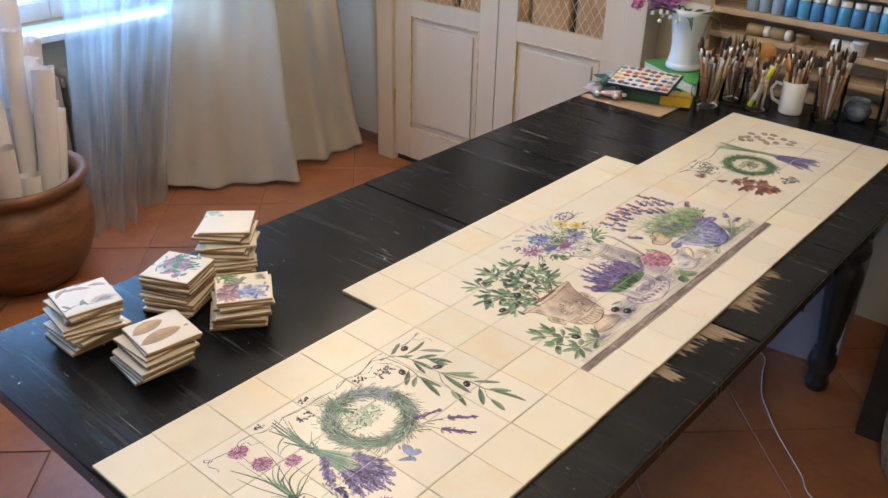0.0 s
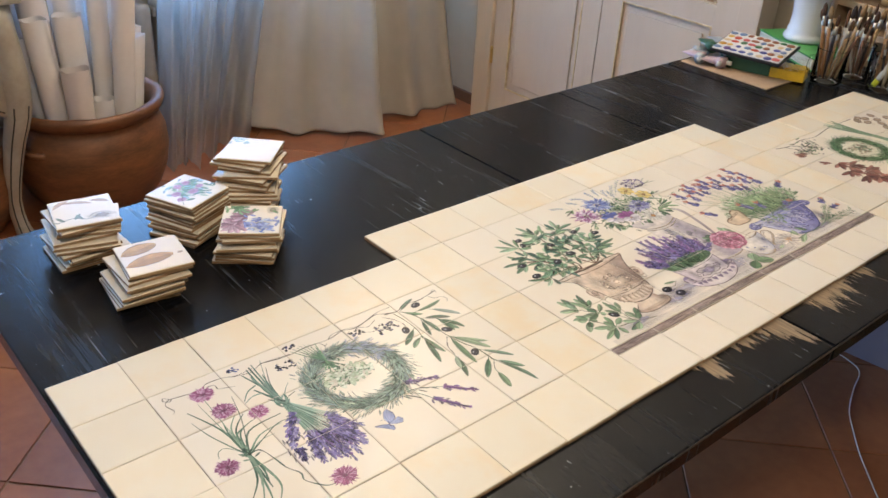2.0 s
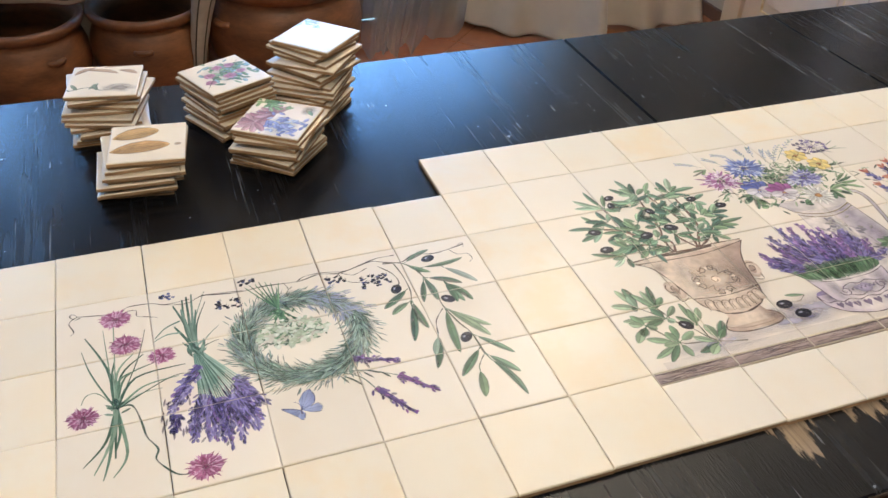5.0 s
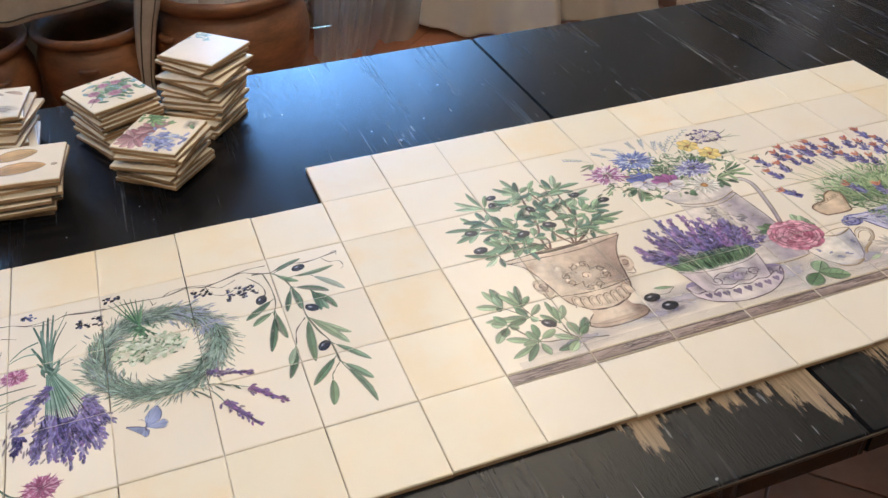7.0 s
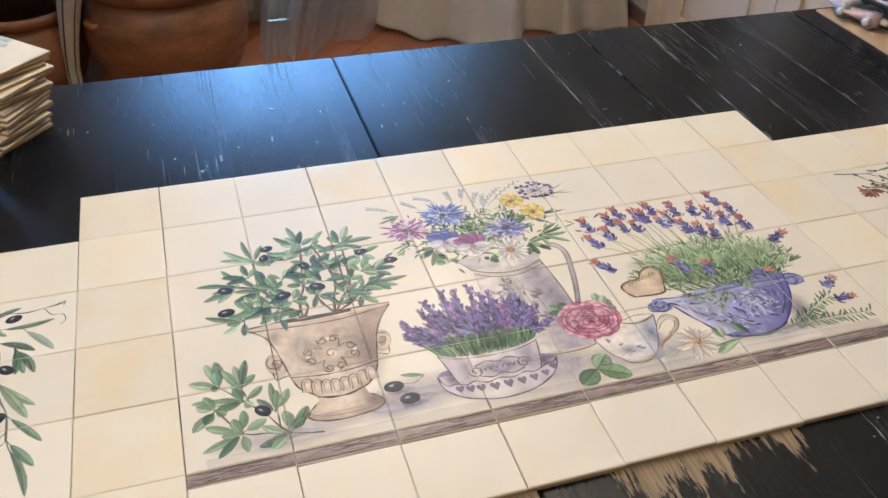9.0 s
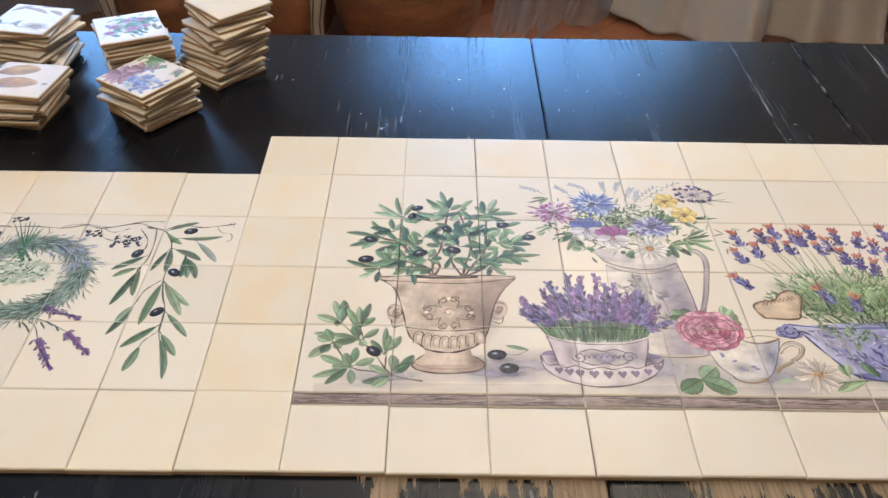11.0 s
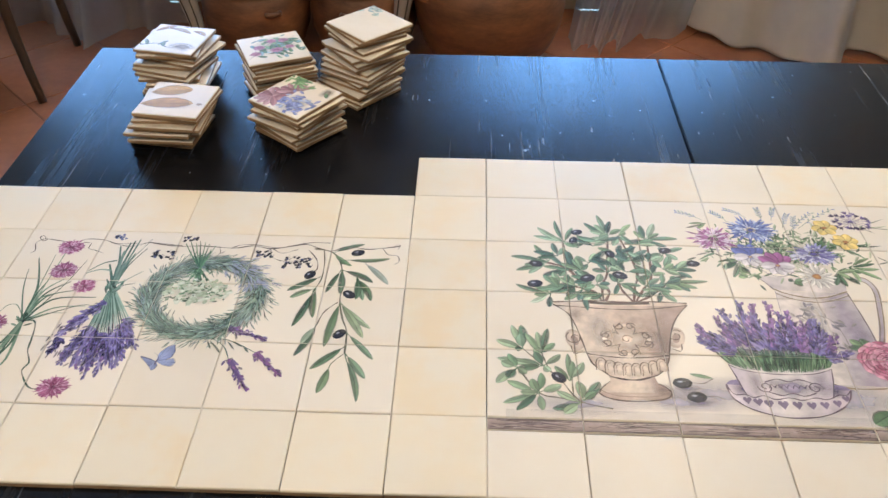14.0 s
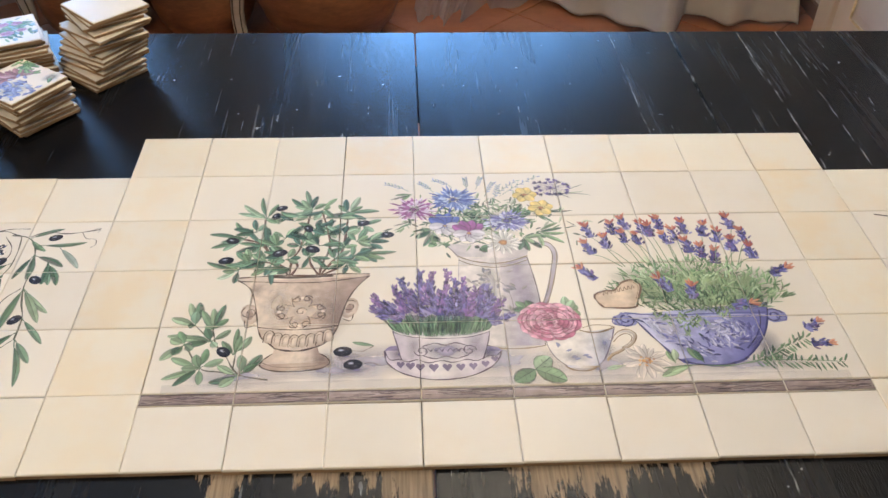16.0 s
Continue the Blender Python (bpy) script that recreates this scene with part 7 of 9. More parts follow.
def paint_cup(par):
    b = Brush(14)
    GL = [pig(c) for c in ("78966c", "5e7e58", "8ea882", "4a6c4e")]
    b.fan((0.537, 0.214), [(0.517, 0.232), (0.512, 0.219), (0.530, 0.234), (0.532, 0.222)], 0.0130, GL)
    b.fan((0.574, 0.213), [(0.578, 0.240), (0.591, 0.224), (0.593, 0.208), (0.587, 0.233)], 0.0150, GL)
    for q in ((0.547, 0.141), (0.503, 0.106), (0.561, 0.105)):
        p = (0.528, 0.123)
        b.touch(p, q, 0.0240, tone(b.r.choice(GL[:3]), 1.05), 0.05, 0.72)
        b.ink([p, q], 0.0010, pig("3f5c44"), 8)
        for t in (0.3, 0.5, 0.7):
            m = (p[0] + (q[0] - p[0]) * t, p[1] + (q[1] - p[1]) * t)
            d = (-(q[1] - p[1]) * 0.22, (q[0] - p[0]) * 0.22)
            for s in (-1, 1):
                b.ink([m, (m[0] + s * d[0] + (q[0] - p[0]) * 0.12, m[1] + s * d[1] + (q[1] - p[1]) * 0.12)], 0.0006, pig("4c6a50", 0.8), 4)
    rose = (0.554, 0.198)
    hi, blu, gold = pig("e6ddd0"), pig("b9b8c4"), pig("94784e")
    L = [(0.545, 0.173), (0.547, 0.156), (0.553, 0.140), (0.564, 0.127)]
    R = [(0.628, 0.184), (0.619, 0.159), (0.608, 0.136), (0.599, 0.126)]
    b.fill(L, R, tone(hi, 0.94), hi, blu)
    b.fill([(0.563, 0.128), (0.565, 0.124)], [(0.599, 0.126), (0.595, 0.122)], blu, hi, gold)
    b.wash(0.612, 0.160, 0.012, 0.022, pig("8e8fae", 0.6)), b.wash(0.575, 0.140, 0.016, 0.010, pig("a2a2ba", 0.6))
    for p in ((0.558, 0.155), (0.566, 0.149), (0.595, 0.138), (0.584, 0.142), (0.574, 0.136), (0.561, 0.157)):
        b.leaf(p[0], p[1], b.r.uniform(0, 180), 0.008, 0.0036, pig("8f92b0"))
    b.ink([(0.587, 0.182), (0.599, 0.178), (0.613, 0.179), (0.629, 0.186)], 0.0024, gold, 16)
    b.ink([(0.591, 0.186), (0.605, 0.190), (0.620, 0.189), (0.629, 0.186)], 0.0012, tone(gold, 1.1), 14)
    b.stroke([(0.621, 0.165), (0.631, 0.176), (0.642, 0.179), (0.650, 0.172), (0.644, 0.159), (0.631, 0.150), (0.619, 0.143), (0.611, 0.134)], 0.0046, 0.0030, tone(hi, 0.88), tone(gold, 1.1), 24)
    b.ink([(0.622, 0.166), (0.631, 0.178), (0.643, 0.182), (0.652, 0.173), (0.645, 0.158), (0.631, 0.148), (0.619, 0.141), (0.611, 0.133)], 0.0014, gold, 26)
    b.ink([(0.623, 0.162), (0.631, 0.171), (0.640, 0.175), (0.646, 0.170), (0.642, 0.161), (0.631, 0.153)], 0.0011, tone(gold, 0.85), 22)
    b.ink([(0.562, 0.127), (0.570, 0.121), (0.582, 0.119), (0.592, 0.121), (0.600, 0.126)], 0.0020, gold, 16)
    b.ink(L, 0.0012, pig("776c78"), 14), b.ink(R, 0.0013, pig("6a6074"), 14)
    # rose: petals in turns, each with a dark foot and a pale lip
    dk, md, lt = pig("8a3658"), pig("b8607e"), pig("dba0b0")
    b.blob(rose[0], rose[1], 0.036, 0.030, pig("b05c7c"), pig("c07890"), 24, 0, 0.06)
    for n, rr, ln_, w in ((13, 0.62, 0.026, 0.026), (12, 0.48, 0.024, 0.024), (10, 0.34, 0.020, 0.020), (8, 0.20, 0.016, 0.016), (6, 0.08, 0.011, 0.011)):
        ph = b.r.uniform(0, 60)
        for k in range(n):
            a = ph + 360 * k / n + b.r.uniform(-6, 6)
            x, y = rose[0] + 0.036 * rr * math.cos(radians(a)), rose[1] + 0.028 * rr * math.sin(radians(a))
            b.leaf(x, y, a + b.r.uniform(-28, 28), ln_ * 0.62, w * 0.9, tone(b.r.choice([md, md, dk, lt]), b.r.uniform(0.85, 1.08)), 0, 0.8, b.r.choice([lt, md, tone(lt, 1.08)]))
            x, y = rose[0] + 0.038 * (rr + 0.20) * math.cos(radians(a)), rose[1] + 0.030 * (rr + 0.20) * math.sin(radians(a))
            t = radians(a + 90)
            s = w * 0.42
            b.ink([(x - s * math.cos(t), y - s * math.sin(t) * 0.8), (x + 0.002 * math.cos(radians(a)), y + 0.002 * math.sin(radians(a))), (x + s * math.cos(t), y + s * math.sin(t) * 0.8)], 0.0013, b.r.choice([dk, tone(dk, 0.8), tone(lt, 1.1)]), 6)
    for k in range(5):
        b.ink([(rose[0] - 0.010 + 0.003 * k, rose[1] + 0.004 - 0.002 * k), (rose[0], rose[1] + 0.007 - 0.003 * k), (rose[0] + 0.012 - 0.002 * k, rose[1] + 0.003 - 0.002 * k)], 0.0014, pig("5e1f3c"), 8)
    return b.done("painted_cup_with_rose", par, "painted white teacup with a pink rose", ZP + 0.00020)


def paint_bowl(par):
    b = Brush(15)
    hi, blu, dk, ln = pig("c4c2d8"), pig("8c8cbc"), pig("5f5e9c"), pig("3c3c74")
    L = [(0.648, 0.206), (0.657, 0.195), (0.668, 0.174), (0.680, 0.153), (0.692, 0.134), (0.703, 0.128)]
    R = [(0.823, 0.223), (0.814, 0.193), (0.800, 0.165), (0.779, 0.141), (0.764, 0.130), (0.752, 0.126)]
    for c, s in (((0.645, 0.198), -1), ((0.824, 0.200), 1)):
        b.blob(c[0], c[1], 0.0150, 0.0115, tone(blu, 1.1), tone(blu, 0.85), 14, 0, 0.12)
        b.curl(c[0], c[1], 0.0125, 1.5, 0.3 if s > 0 else 2.8, ln, 0.0022)
        b.curl(c[0] + s * 0.010, c[1] - 0.003, 0.0075, 1.2, 2.0, dk, 0.0018)
    b.fill(L, R, hi, tone(blu, 1.12), dk)
    b.fill([(0.692, 0.134), (0.698, 0.127), (0.718, 0.124)], [(0.776, 0.138), (0.767, 0.129), (0.742, 0.124)], dk, blu, dk)
    b.wash(0.690, 0.185, 0.020, 0.028, pig("cfcbd8", 0.8)), b.wash(0.71, 0.150, 0.028, 0.014, pig("5c5c9c", 0.7), 18, 0.2, -35)
    b.wash(0.80, 0.150, 0.022, 0.030, pig("43447e", 0.7)), b.wash(0.755, 0.185, 0.034, 0.014, pig("c2c0d8", 0.75))
    c = (0.761, 0.173)
    for k in range(110):
        a, d = b.r.uniform(0, 360), b.r.random() ** 0.7
        x, y = c[0] + 0.036 * d * math.cos(radians(a)), c[1] + 0.025 * d * math.sin(radians(a))
        b.leaf(x, y, a + 90 + b.r.uniform(-30, 30), b.r.uniform(0.007, 0.016), b.r.uniform(0.0018, 0.0050), tone(b.r.choice([hi, dk, ln, blu, tone(hi, 1.12)]), b.r.uniform(0.85, 1.1)), 0.3)
    for k in range(60):
        t = b.r.random()
        x, y = 0.668 + 0.060 * t + b.r.gauss(0, 0.006), 0.200 - 0.062 * t + b.r.gauss(0, 0.006)
        b.leaf(x, y, b.r.uniform(-80, 10), b.r.uniform(0.008, 0.016), b.r.uniform(0.0016, 0.0040), tone(b.r.choice([hi, blu, dk, ln]), b.r.uniform(0.9, 1.15)), 0.2)
    b.ink(L, 0.0024, ln, 22), b.ink(R, 0.0022, ln, 22)
    b.ink([(0.692, 0.133), (0.707, 0.127), (0.730, 0.123), (0.755, 0.126), (0.773, 0.134)], 0.0026, ln, 20)
    b.ink([(0.645, 0.210), (0.669, 0.206), (0.701, 0.204), (0.737, 0.205), (0.779, 0.206), (0.816, 0.206)], 0.0022, dk, 28)
    b.ink([(0.645, 0.206), (0.668, 0.202), (0.700, 0.200), (0.735, 0.201), (0.778, 0.203), (0.815, 0.202)], 0.0012, tone(hi, 1.1), 28)
    b.ink([(0.809, 0.210), (0.805, 0.191), (0.794, 0.169), (0.776, 0.148)], 0.0018, ln, 16)
    # herb mass: pale and sunlit above, dark and deep below, with drooping sprays
    GG = [pig(c) for c in ("86a272", "6c8e62", "9cb486", "587c56", "acc098", "4a6c50")]
    m = (0.747, 0.250)
    for x, y, rx, ry in ((-0.05, 0.004, 0.065, 0.040), (0.045, 0.002, 0.065, 0.042), (0.0, 0.016, 0.075, 0.034), (0.02, -0.02, 0.08, 0.025)):
        b.wash(m[0] + x, m[1] + y, rx, ry, pig("a3ba86", 0.95), 22, 0.15)
    for k in range(760):
        a, d = b.r.uniform(0, 6.283), b.r.random() ** 0.55
        x, y = m[0] + 0.108 * d * math.cos(a), m[1] - 0.006 + 0.054 * d * math.sin(a) * (1.05 if math.sin(a) > 0 else 0.72)
        low = max(0.0, min(1.0, (m[1] + 0.028 - y) / 0.075))
        c = tone(b.r.choice(GG[:5] if low < 0.5 else GG), b.r.uniform(0.7, 1.3) * (1.20 - 0.55 * low))
        b.leaf(x, y, 90 + (m[0] - x) * 430 + b.r.gauss(0, 34), b.r.uniform(0.010, 0.021), b.r.uniform(0.0016, 0.0036), c, b.r.uniform(-0.2, 0.2))
    for p in ((0.715, 0.199), (0.723, 0.192), (0.717, 0.186), (0.707, 0.204), (0.695, 0.206), (0.734, 0.197), (0.684, 0.212), (0.768, 0.210)):
        for _ in range(8):
            b.leaf(p[0] + b.r.gauss(0, 0.004), p[1] + b.r.gauss(0, 0.005), -90 + b.r.uniform(-70, 70), b.r.uniform(0.008, 0.015), 0.0030, tone(b.r.choice(GG), b.r.uniform(0.65, 1.0)))
    violet = [pig(c) for c in ("6866b0", "52509c", "8280c4", "80609e", "9692cc", "443e80")]
    orange = [pig("d27a54"), pig("e0926a"), pig("bc5a44")]
    for k, (p, a, s) in enumerate((((0.631, 0.357), 118, 1), ((0.626, 0.323), 122, 1), ((0.647, 0.334), 108, 1), ((0.662, 0.362), 112, 1), ((0.681, 0.372), 115, 1), ((0.673, 0.345), 108, 0.9), ((0.691, 0.341), 110, 0.9), ((0.703, 0.362), 112, 1), ((0.712, 0.357), 112, 1), ((0.726, 0.371), 108, 1), ((0.730, 0.341), 118, 0.9), ((0.743, 0.348), 110, 1), ((0.756, 0.361), 104, 1.1), ((0.755, 0.323), 112, 1.05), ((0.778, 0.356), 90, 1.1), ((0.767, 0.313), 100, 1), ((0.779, 0.302), 92, 1.1), ((0.794, 0.343), 92, 1), ((0.822, 0.370), 108, 1.1), ((0.813, 0.324), 104, 1.1), ((0.833, 0.344), 108, 1), ((0.832, 0.310), 100, 1.05), ((0.845, 0.280), 42, 1.1), ((0.622, 0.275), 142, 1.1), ((0.711, 0.251), 128, 1.1), ((0.734, 0.237), 96, 1), ((0.780, 0.223), 30, 1.0))):
        x, y, a = p[0], p[1] - 0.006, a - 16
        if y > 0.30:
            b.stroke([(x, y), (x * 0.88 + m[0] * 0.12, y * 0.6 + 0.30 * 0.4), (x * 0.72 + m[0] * 0.28, 0.292)], 0.0009, 0.0013, pig("8a9c78"), pig("6f8a60"), 7)
        b.spike(x, y, a, 0.027 * s, 0.0135 * s, violet, 10)
        tx, ty = x + 0.022 * s * math.cos(radians(a)), y + 0.022 * s * math.sin(radians(a))
        for d in (-36, -12, 12, 34):
            b.leaf(tx, ty, a + d + b.r.uniform(-8, 8), b.r.uniform(0.010, 0.017) * s, 0.0038, b.r.choice(orange))
    H = [(0.623, 0.219), (0.617, 0.228), (0.615, 0.240), (0.626, 0.248), (0.641, 0.249), (0.652, 0.262), (0.666, 0.267), (0.675, 0.256), (0.667, 0.232), (0.659, 0.218)]
    b.k += 1
    cx, cy = sum(p[0] for p in H) / 10, sum(p[1] for p in H) / 10
    for k in range(10):
        b.poly([(cx, cy), H[k], H[(k + 1) % 10]], [pig("e0c8aa"), pig("cdb294"), pig("cdb294")])
    b.ink(H + H[:1], 0.0026, pig("7a5a44"), 40)
    b.ink([(x * 0.9 + cx * 0.1, y * 0.9 + cy * 0.1) for x, y in H[2:9]], 0.0010, pig("94765a"), 24)
    for k in range(8):
        x = cx - 0.018 + 0.0052 * k
        b.ink([(x, cy - 0.002 + 0.0014 * k), (x + 0.002, cy + 0.006 + 0.0014 * k), (x + 0.004, cy + 0.0014 * k)], 0.0010, pig("7c5c46"), 5)
    # loose daisy, leaves and the sprig on the shelf
    p = (0.654, 0.132)
    for k in range(14):
        a = k * 25.7 + b.r.uniform(-9, 9)
        b.leaf(p[0], p[1], a, 0.027 * b.r.uniform(0.75, 1.1), 0.0100, pig("d8cbbc"), b.r.uniform(-0.2, 0.2), 0.8, pig("e0d4c6"))
        b.stroke([p, (p[0] + 0.020 * math.cos(radians(a + 12)), p[1] + 0.020 * math.sin(radians(a + 12)))], 0.0009, 0.0004, pig("a28c74", 0.8), None, 3)
    for _ in range(26):
        b.blob(p[0] + b.r.gauss(0, 0.0045), p[1] + b.r.gauss(0, 0.0035), 0.0016, 0.0013, b.r.choice([pig("c08440"), pig("9a6230"), pig("d8a458")]), None, 6)
    b.fan((0.706, 0.124), [(0.667, 0.108), (0.679, 0.114)], 0.0110, GG[1:4])
    b.fan((0.687, 0.127), [(0.681, 0.147), (0.690, 0.149)], 0.0085, GG)
    b.fan((0.720, 0.127), [(0.706, 0.151), (0.712, 0.147)], 0.0100, GG)
    b.fan((0.630, 0.126), [(0.608, 0.121)], 0.0090, GG)
    b.ink([(0.671, 0.120), (0.706, 0.124), (0.744, 0.122), (0.766, 0.125), (0.790, 0.131), (0.818, 0.145)], 0.0018, pig("63805a"), 24)
    b.stroke([(0.79, 0.130), (0.84, 0.128), (0.88, 0.124)], 0.0014, 0.0008, pig("6a8a60"))
    for k in range(70):
        t = k / 69
        x, y = (0.775 + 0.105 * t, 0.128 - 0.004 * t) if k % 2 else (0.785 + 0.065 * t, 0.131 + 0.032 * t)
        b.leaf(x, y, (62 if k % 4 < 2 else -62) + b.r.uniform(-24, 24), b.r.uniform(0.009, 0.016), 0.0030, tone(b.r.choice([pig("66865e"), pig("7c9870"), pig("4e7050")]), b.r.uniform(0.8, 1.15)))
    for x, y, a in ((0.855, 0.176, 35), (0.853, 0.152, 5)):
        b.spike(x, y, a, 0.022, 0.013, violet, 9)
        for d in (-25, 0, 25):
            b.leaf(x + 0.020 * math.cos(radians(a)), y + 0.020 * math.sin(radians(a)), a + d, 0.012, 0.004, pig("e0976f"))
    return b.done("painted_bowl_of_lavender", par, "painted blue bowl of green-leaved lavender with a clay heart", ZP + 0.00004)


for fn in (paint_ground, paint_shelf, paint_urn, paint_olive_bush, paint_jug, paint_lavender_pot, paint_cup, paint_bowl):
    fn(panel_b)


# ---- third panel: wreath, lavender, dry leaves, mushrooms and berries
def paint_third(par):
    b = Brush(16)
    GR = [pig(c) for c in ("7ea070", "66905e", "52804e", "98b888", "3e6a40", "4c8052")]
    wreath(b, 1.212, 0.276, 0.060, 0.027, GR, 1300)
    for k in range(90):
        c = b.r.choice([pig("a98c74"), pig("8a9a78"), pig("5f7a62"), pig("c4ae94"), pig("7a5c4c")])
        b.blob(1.214 + b.r.gauss(0, 0.017), 0.276 + b.r.gauss(0, 0.010), 0.0040, 0.0032, c, tone(c, 0.8), 7, 0, 0.2)
    b.done("painted_wreath", par, "painted green herb wreath", ZP + 0.00004)
    b = Brush(17)
    for k in range(34):
        t = k / 33
        c = tone(b.r.choice(G + GS), b.r.uniform(0.9, 1.35))
        b.stroke([(1.322 + t * 0.020, 0.240), (1.318 + t * 0.016, 0.285), (1.302 + t * 0.022, 0.33), (1.272 + t * 0.050, 0.385 + b.r.uniform(0, 0.03))], 0.0026, 0.0014, c, tone(c, 1.25, 0.8), 7)
    for k in range(18):
        t = k / 17
        b.spike(1.318 + t * 0.028, 0.248 - 0.03 * b.r.random(), 250 + t * 40, 0.060 + 0.045 * b.r.random(), 0.0140, LAV, 15)
    b.done("painted_lavender_bouquet", par, "painted bunch of purple lavender", ZP + 0.00026)
    b = Brush(18)
    reds = [pig(c) for c in ("a0604e", "8a4a3c", "b07460", "743e32")]
    for x, y, a0, big in ((1.058, 0.345, -100, 0.022), (1.050, 0.338, 200, 0.018), (1.078, 0.262, -80, 0.034), (1.092, 0.240, -60, 0.040), (1.066, 0.225, -100, 0.040), (1.098, 0.205, -70, 0.042), (1.074, 0.190, -95, 0.042), (1.094, 0.170, -75, 0.040), (1.120, 0.205, -50, 0.028), (1.062, 0.285, -140, 0.020)):
        for d in (-75, -45, -18, 8, 35, 65):
            b.leaf(x, y, a0 + d + b.r.uniform(-8, 8), big * b.r.uniform(0.7, 1.1), big * 0.32, tone(b.r.choice(reds), b.r.uniform(0.85, 1.2)), 0.1, 0.75)
        b.ink([(x, y), (x + big * 0.9 * math.cos(radians(a0)), y + big * 0.9 * math.sin(radians(a0)))], 0.0010, pig("5a2c24"), 6)
    b.done("painted_dry_leaf_spray", par, "painted russet oak leaves", ZP + 0.00012)
    b = Brush(19)
    for x, y in ((1.455, 0.375), (1.440, 0.350), (1.425, 0.330), (1.455, 0.315), (1.475, 0.285), (1.470, 0.255), (1.400, 0.355), (1.385, 0.375), (1.430, 0.290), (1.410, 0.310), (1.445, 0.255), (1.420, 0.372), (1.478, 0.345), (1.488, 0.320), (1.405, 0.385)):
        b.blob(x, y, 0.0135, 0.0095, pig("c0a68a"), pig("86684e"), 14, b.r.uniform(0, 90), 0.12)
        b.ink([(x - 0.011, y - 0.003), (x, y - 0.008), (x + 0.011, y - 0.002)], 0.0016, pig("4e3828"), 8)
        b.stroke([(x, y - 0.006), (x + 0.002, y - 0.018)], 0.004, 0.003, pig("b8a48c"), None, 3)
    for x, y in ((1.165, 0.155), (1.185, 0.165), (1.18, 0.147), (1.205, 0.155), (1.195, 0.140)):
        for _ in range(12):
            b.leaf(x, y, b.r.uniform(0, 360), 0.013, 0.0055, b.r.choice([pig("5f7262"), pig("8a937c"), pig("4e5e6c"), pig("a39a80")]))
    for q in ([(1.03, 0.392), (1.08, 0.382), (1.13, 0.388), (1.19, 0.380), (1.27, 0.392), (1.38, 0.392)], [(1.08, 0.382), (1.10, 0.360), (1.12, 0.345)], [(1.13, 0.388), (1.15, 0.365), (1.14, 0.345)], [(1.06, 0.387), (1.07, 0.365), (1.09, 0.350)]):
        b.ink(q, 0.0022, pig("4a3c32"), 22)
    for _ in range(70):
        x, y = b.r.gauss(1.105, 0.028), b.r.gauss(0.350, 0.018)
        b.blob(x, y, 0.0030, 0.0026, pig("4a4a48"), pig("24242a"), 7)
        if _ % 2 == 0:
            b.leaf(x, y, b.r.uniform(0, 360), 0.014, 0.0050, b.r.choice([G[2], pig("8a8a68"), G[1]]))
    b.ink([(1.36, 0.30), (1.42, 0.25), (1.45, 0.20), (1.46, 0.15)], 0.0018, pig("a58a6c"), 14)
    b.done("painted_mushroom_border", par, "painted brown mushrooms and dark berry twigs", ZP + 0.00002)


paint_third(panel_c)


# ---- the painted tops of the stacked tiles
def paint_top(key, fn, label):
    t = STACKS[key][0]
    b = Brush(30 + ord(key), half=0.0485)
    fn(b)
    b.done("painted_motif", t, label, 0.00585)


def top_a(b):
    for x, y, a, ln in ((-0.03, 0.036, -16, 0.05), (-0.005, 0.044, 6, 0.045), (-0.045, 0.020, 42, 0.038), (0.016, 0.034, -26, 0.032)):
        b.leaf(x, y, a, ln, 0.011, pig("d4a880", 0.75), 0.22, 0.88, pig("e0c0a2", 0.6))
        b.ink([(x, y), (x + ln * 0.8 * math.cos(radians(a)), y + ln * 0.8 * math.sin(radians(a)) + 0.003)], 0.0008, pig("b08660", 0.6), 8)
    b.ink([(-0.046, -0.032), (-0.02, -0.022), (0.0, -0.032), (0.02, -0.026)], 0.0022, pig("7c8272"), 16)
    for x, y, a in ((-0.034, -0.030, 120), (-0.018, -0.028, 60), (-0.044, -0.030, 170), (-0.006, -0.032, 110)):
        b.leaf(x, y, a, 0.022, 0.007, pig("869680"))
    b.wash(0.024, -0.026, 0.026, 0.015, pig("b4a69a", 0.8))
    b.ink([(0.002, -0.028), (0.018, -0.014), (0.040, -0.020)], 0.0012, pig("8a7c72"), 10)


def petal(b, x, y, a, ln, w, col, vein):
    b.leaf(x, y, a, ln, w, tone(col, 1.0, 0.85), 0.08, 0.86, tone(col, 0.88, 0.8))
    for d in (-0.3, -0.15, 0.0, 0.15, 0.3):
        ca, sa = math.cos(radians(a)), math.sin(radians(a))
        p = [(x + ca * ln * t - sa * w * d * math.sin(math.pi * t), y + sa * ln * t + ca * w * d * math.sin(math.pi * t)) for t in (0.08, 0.4, 0.7, 0.92)]
        b.ink(p, 0.0009, vein, 10)


def top_b(b):
    petal(b, -0.047, 0.014, 16, 0.064, 0.034, pig("dcae62"), pig("a8742e", 0.7))
    petal(b, -0.049, -0.022, 9, 0.080, 0.034, pig("d8a456"), pig("a06c2c", 0.7))
    b.blob(0.040, -0.010, 0.005, 0.004, pig("9a7a5c"), pig("b3a48c"), 8, 0, 0.2)


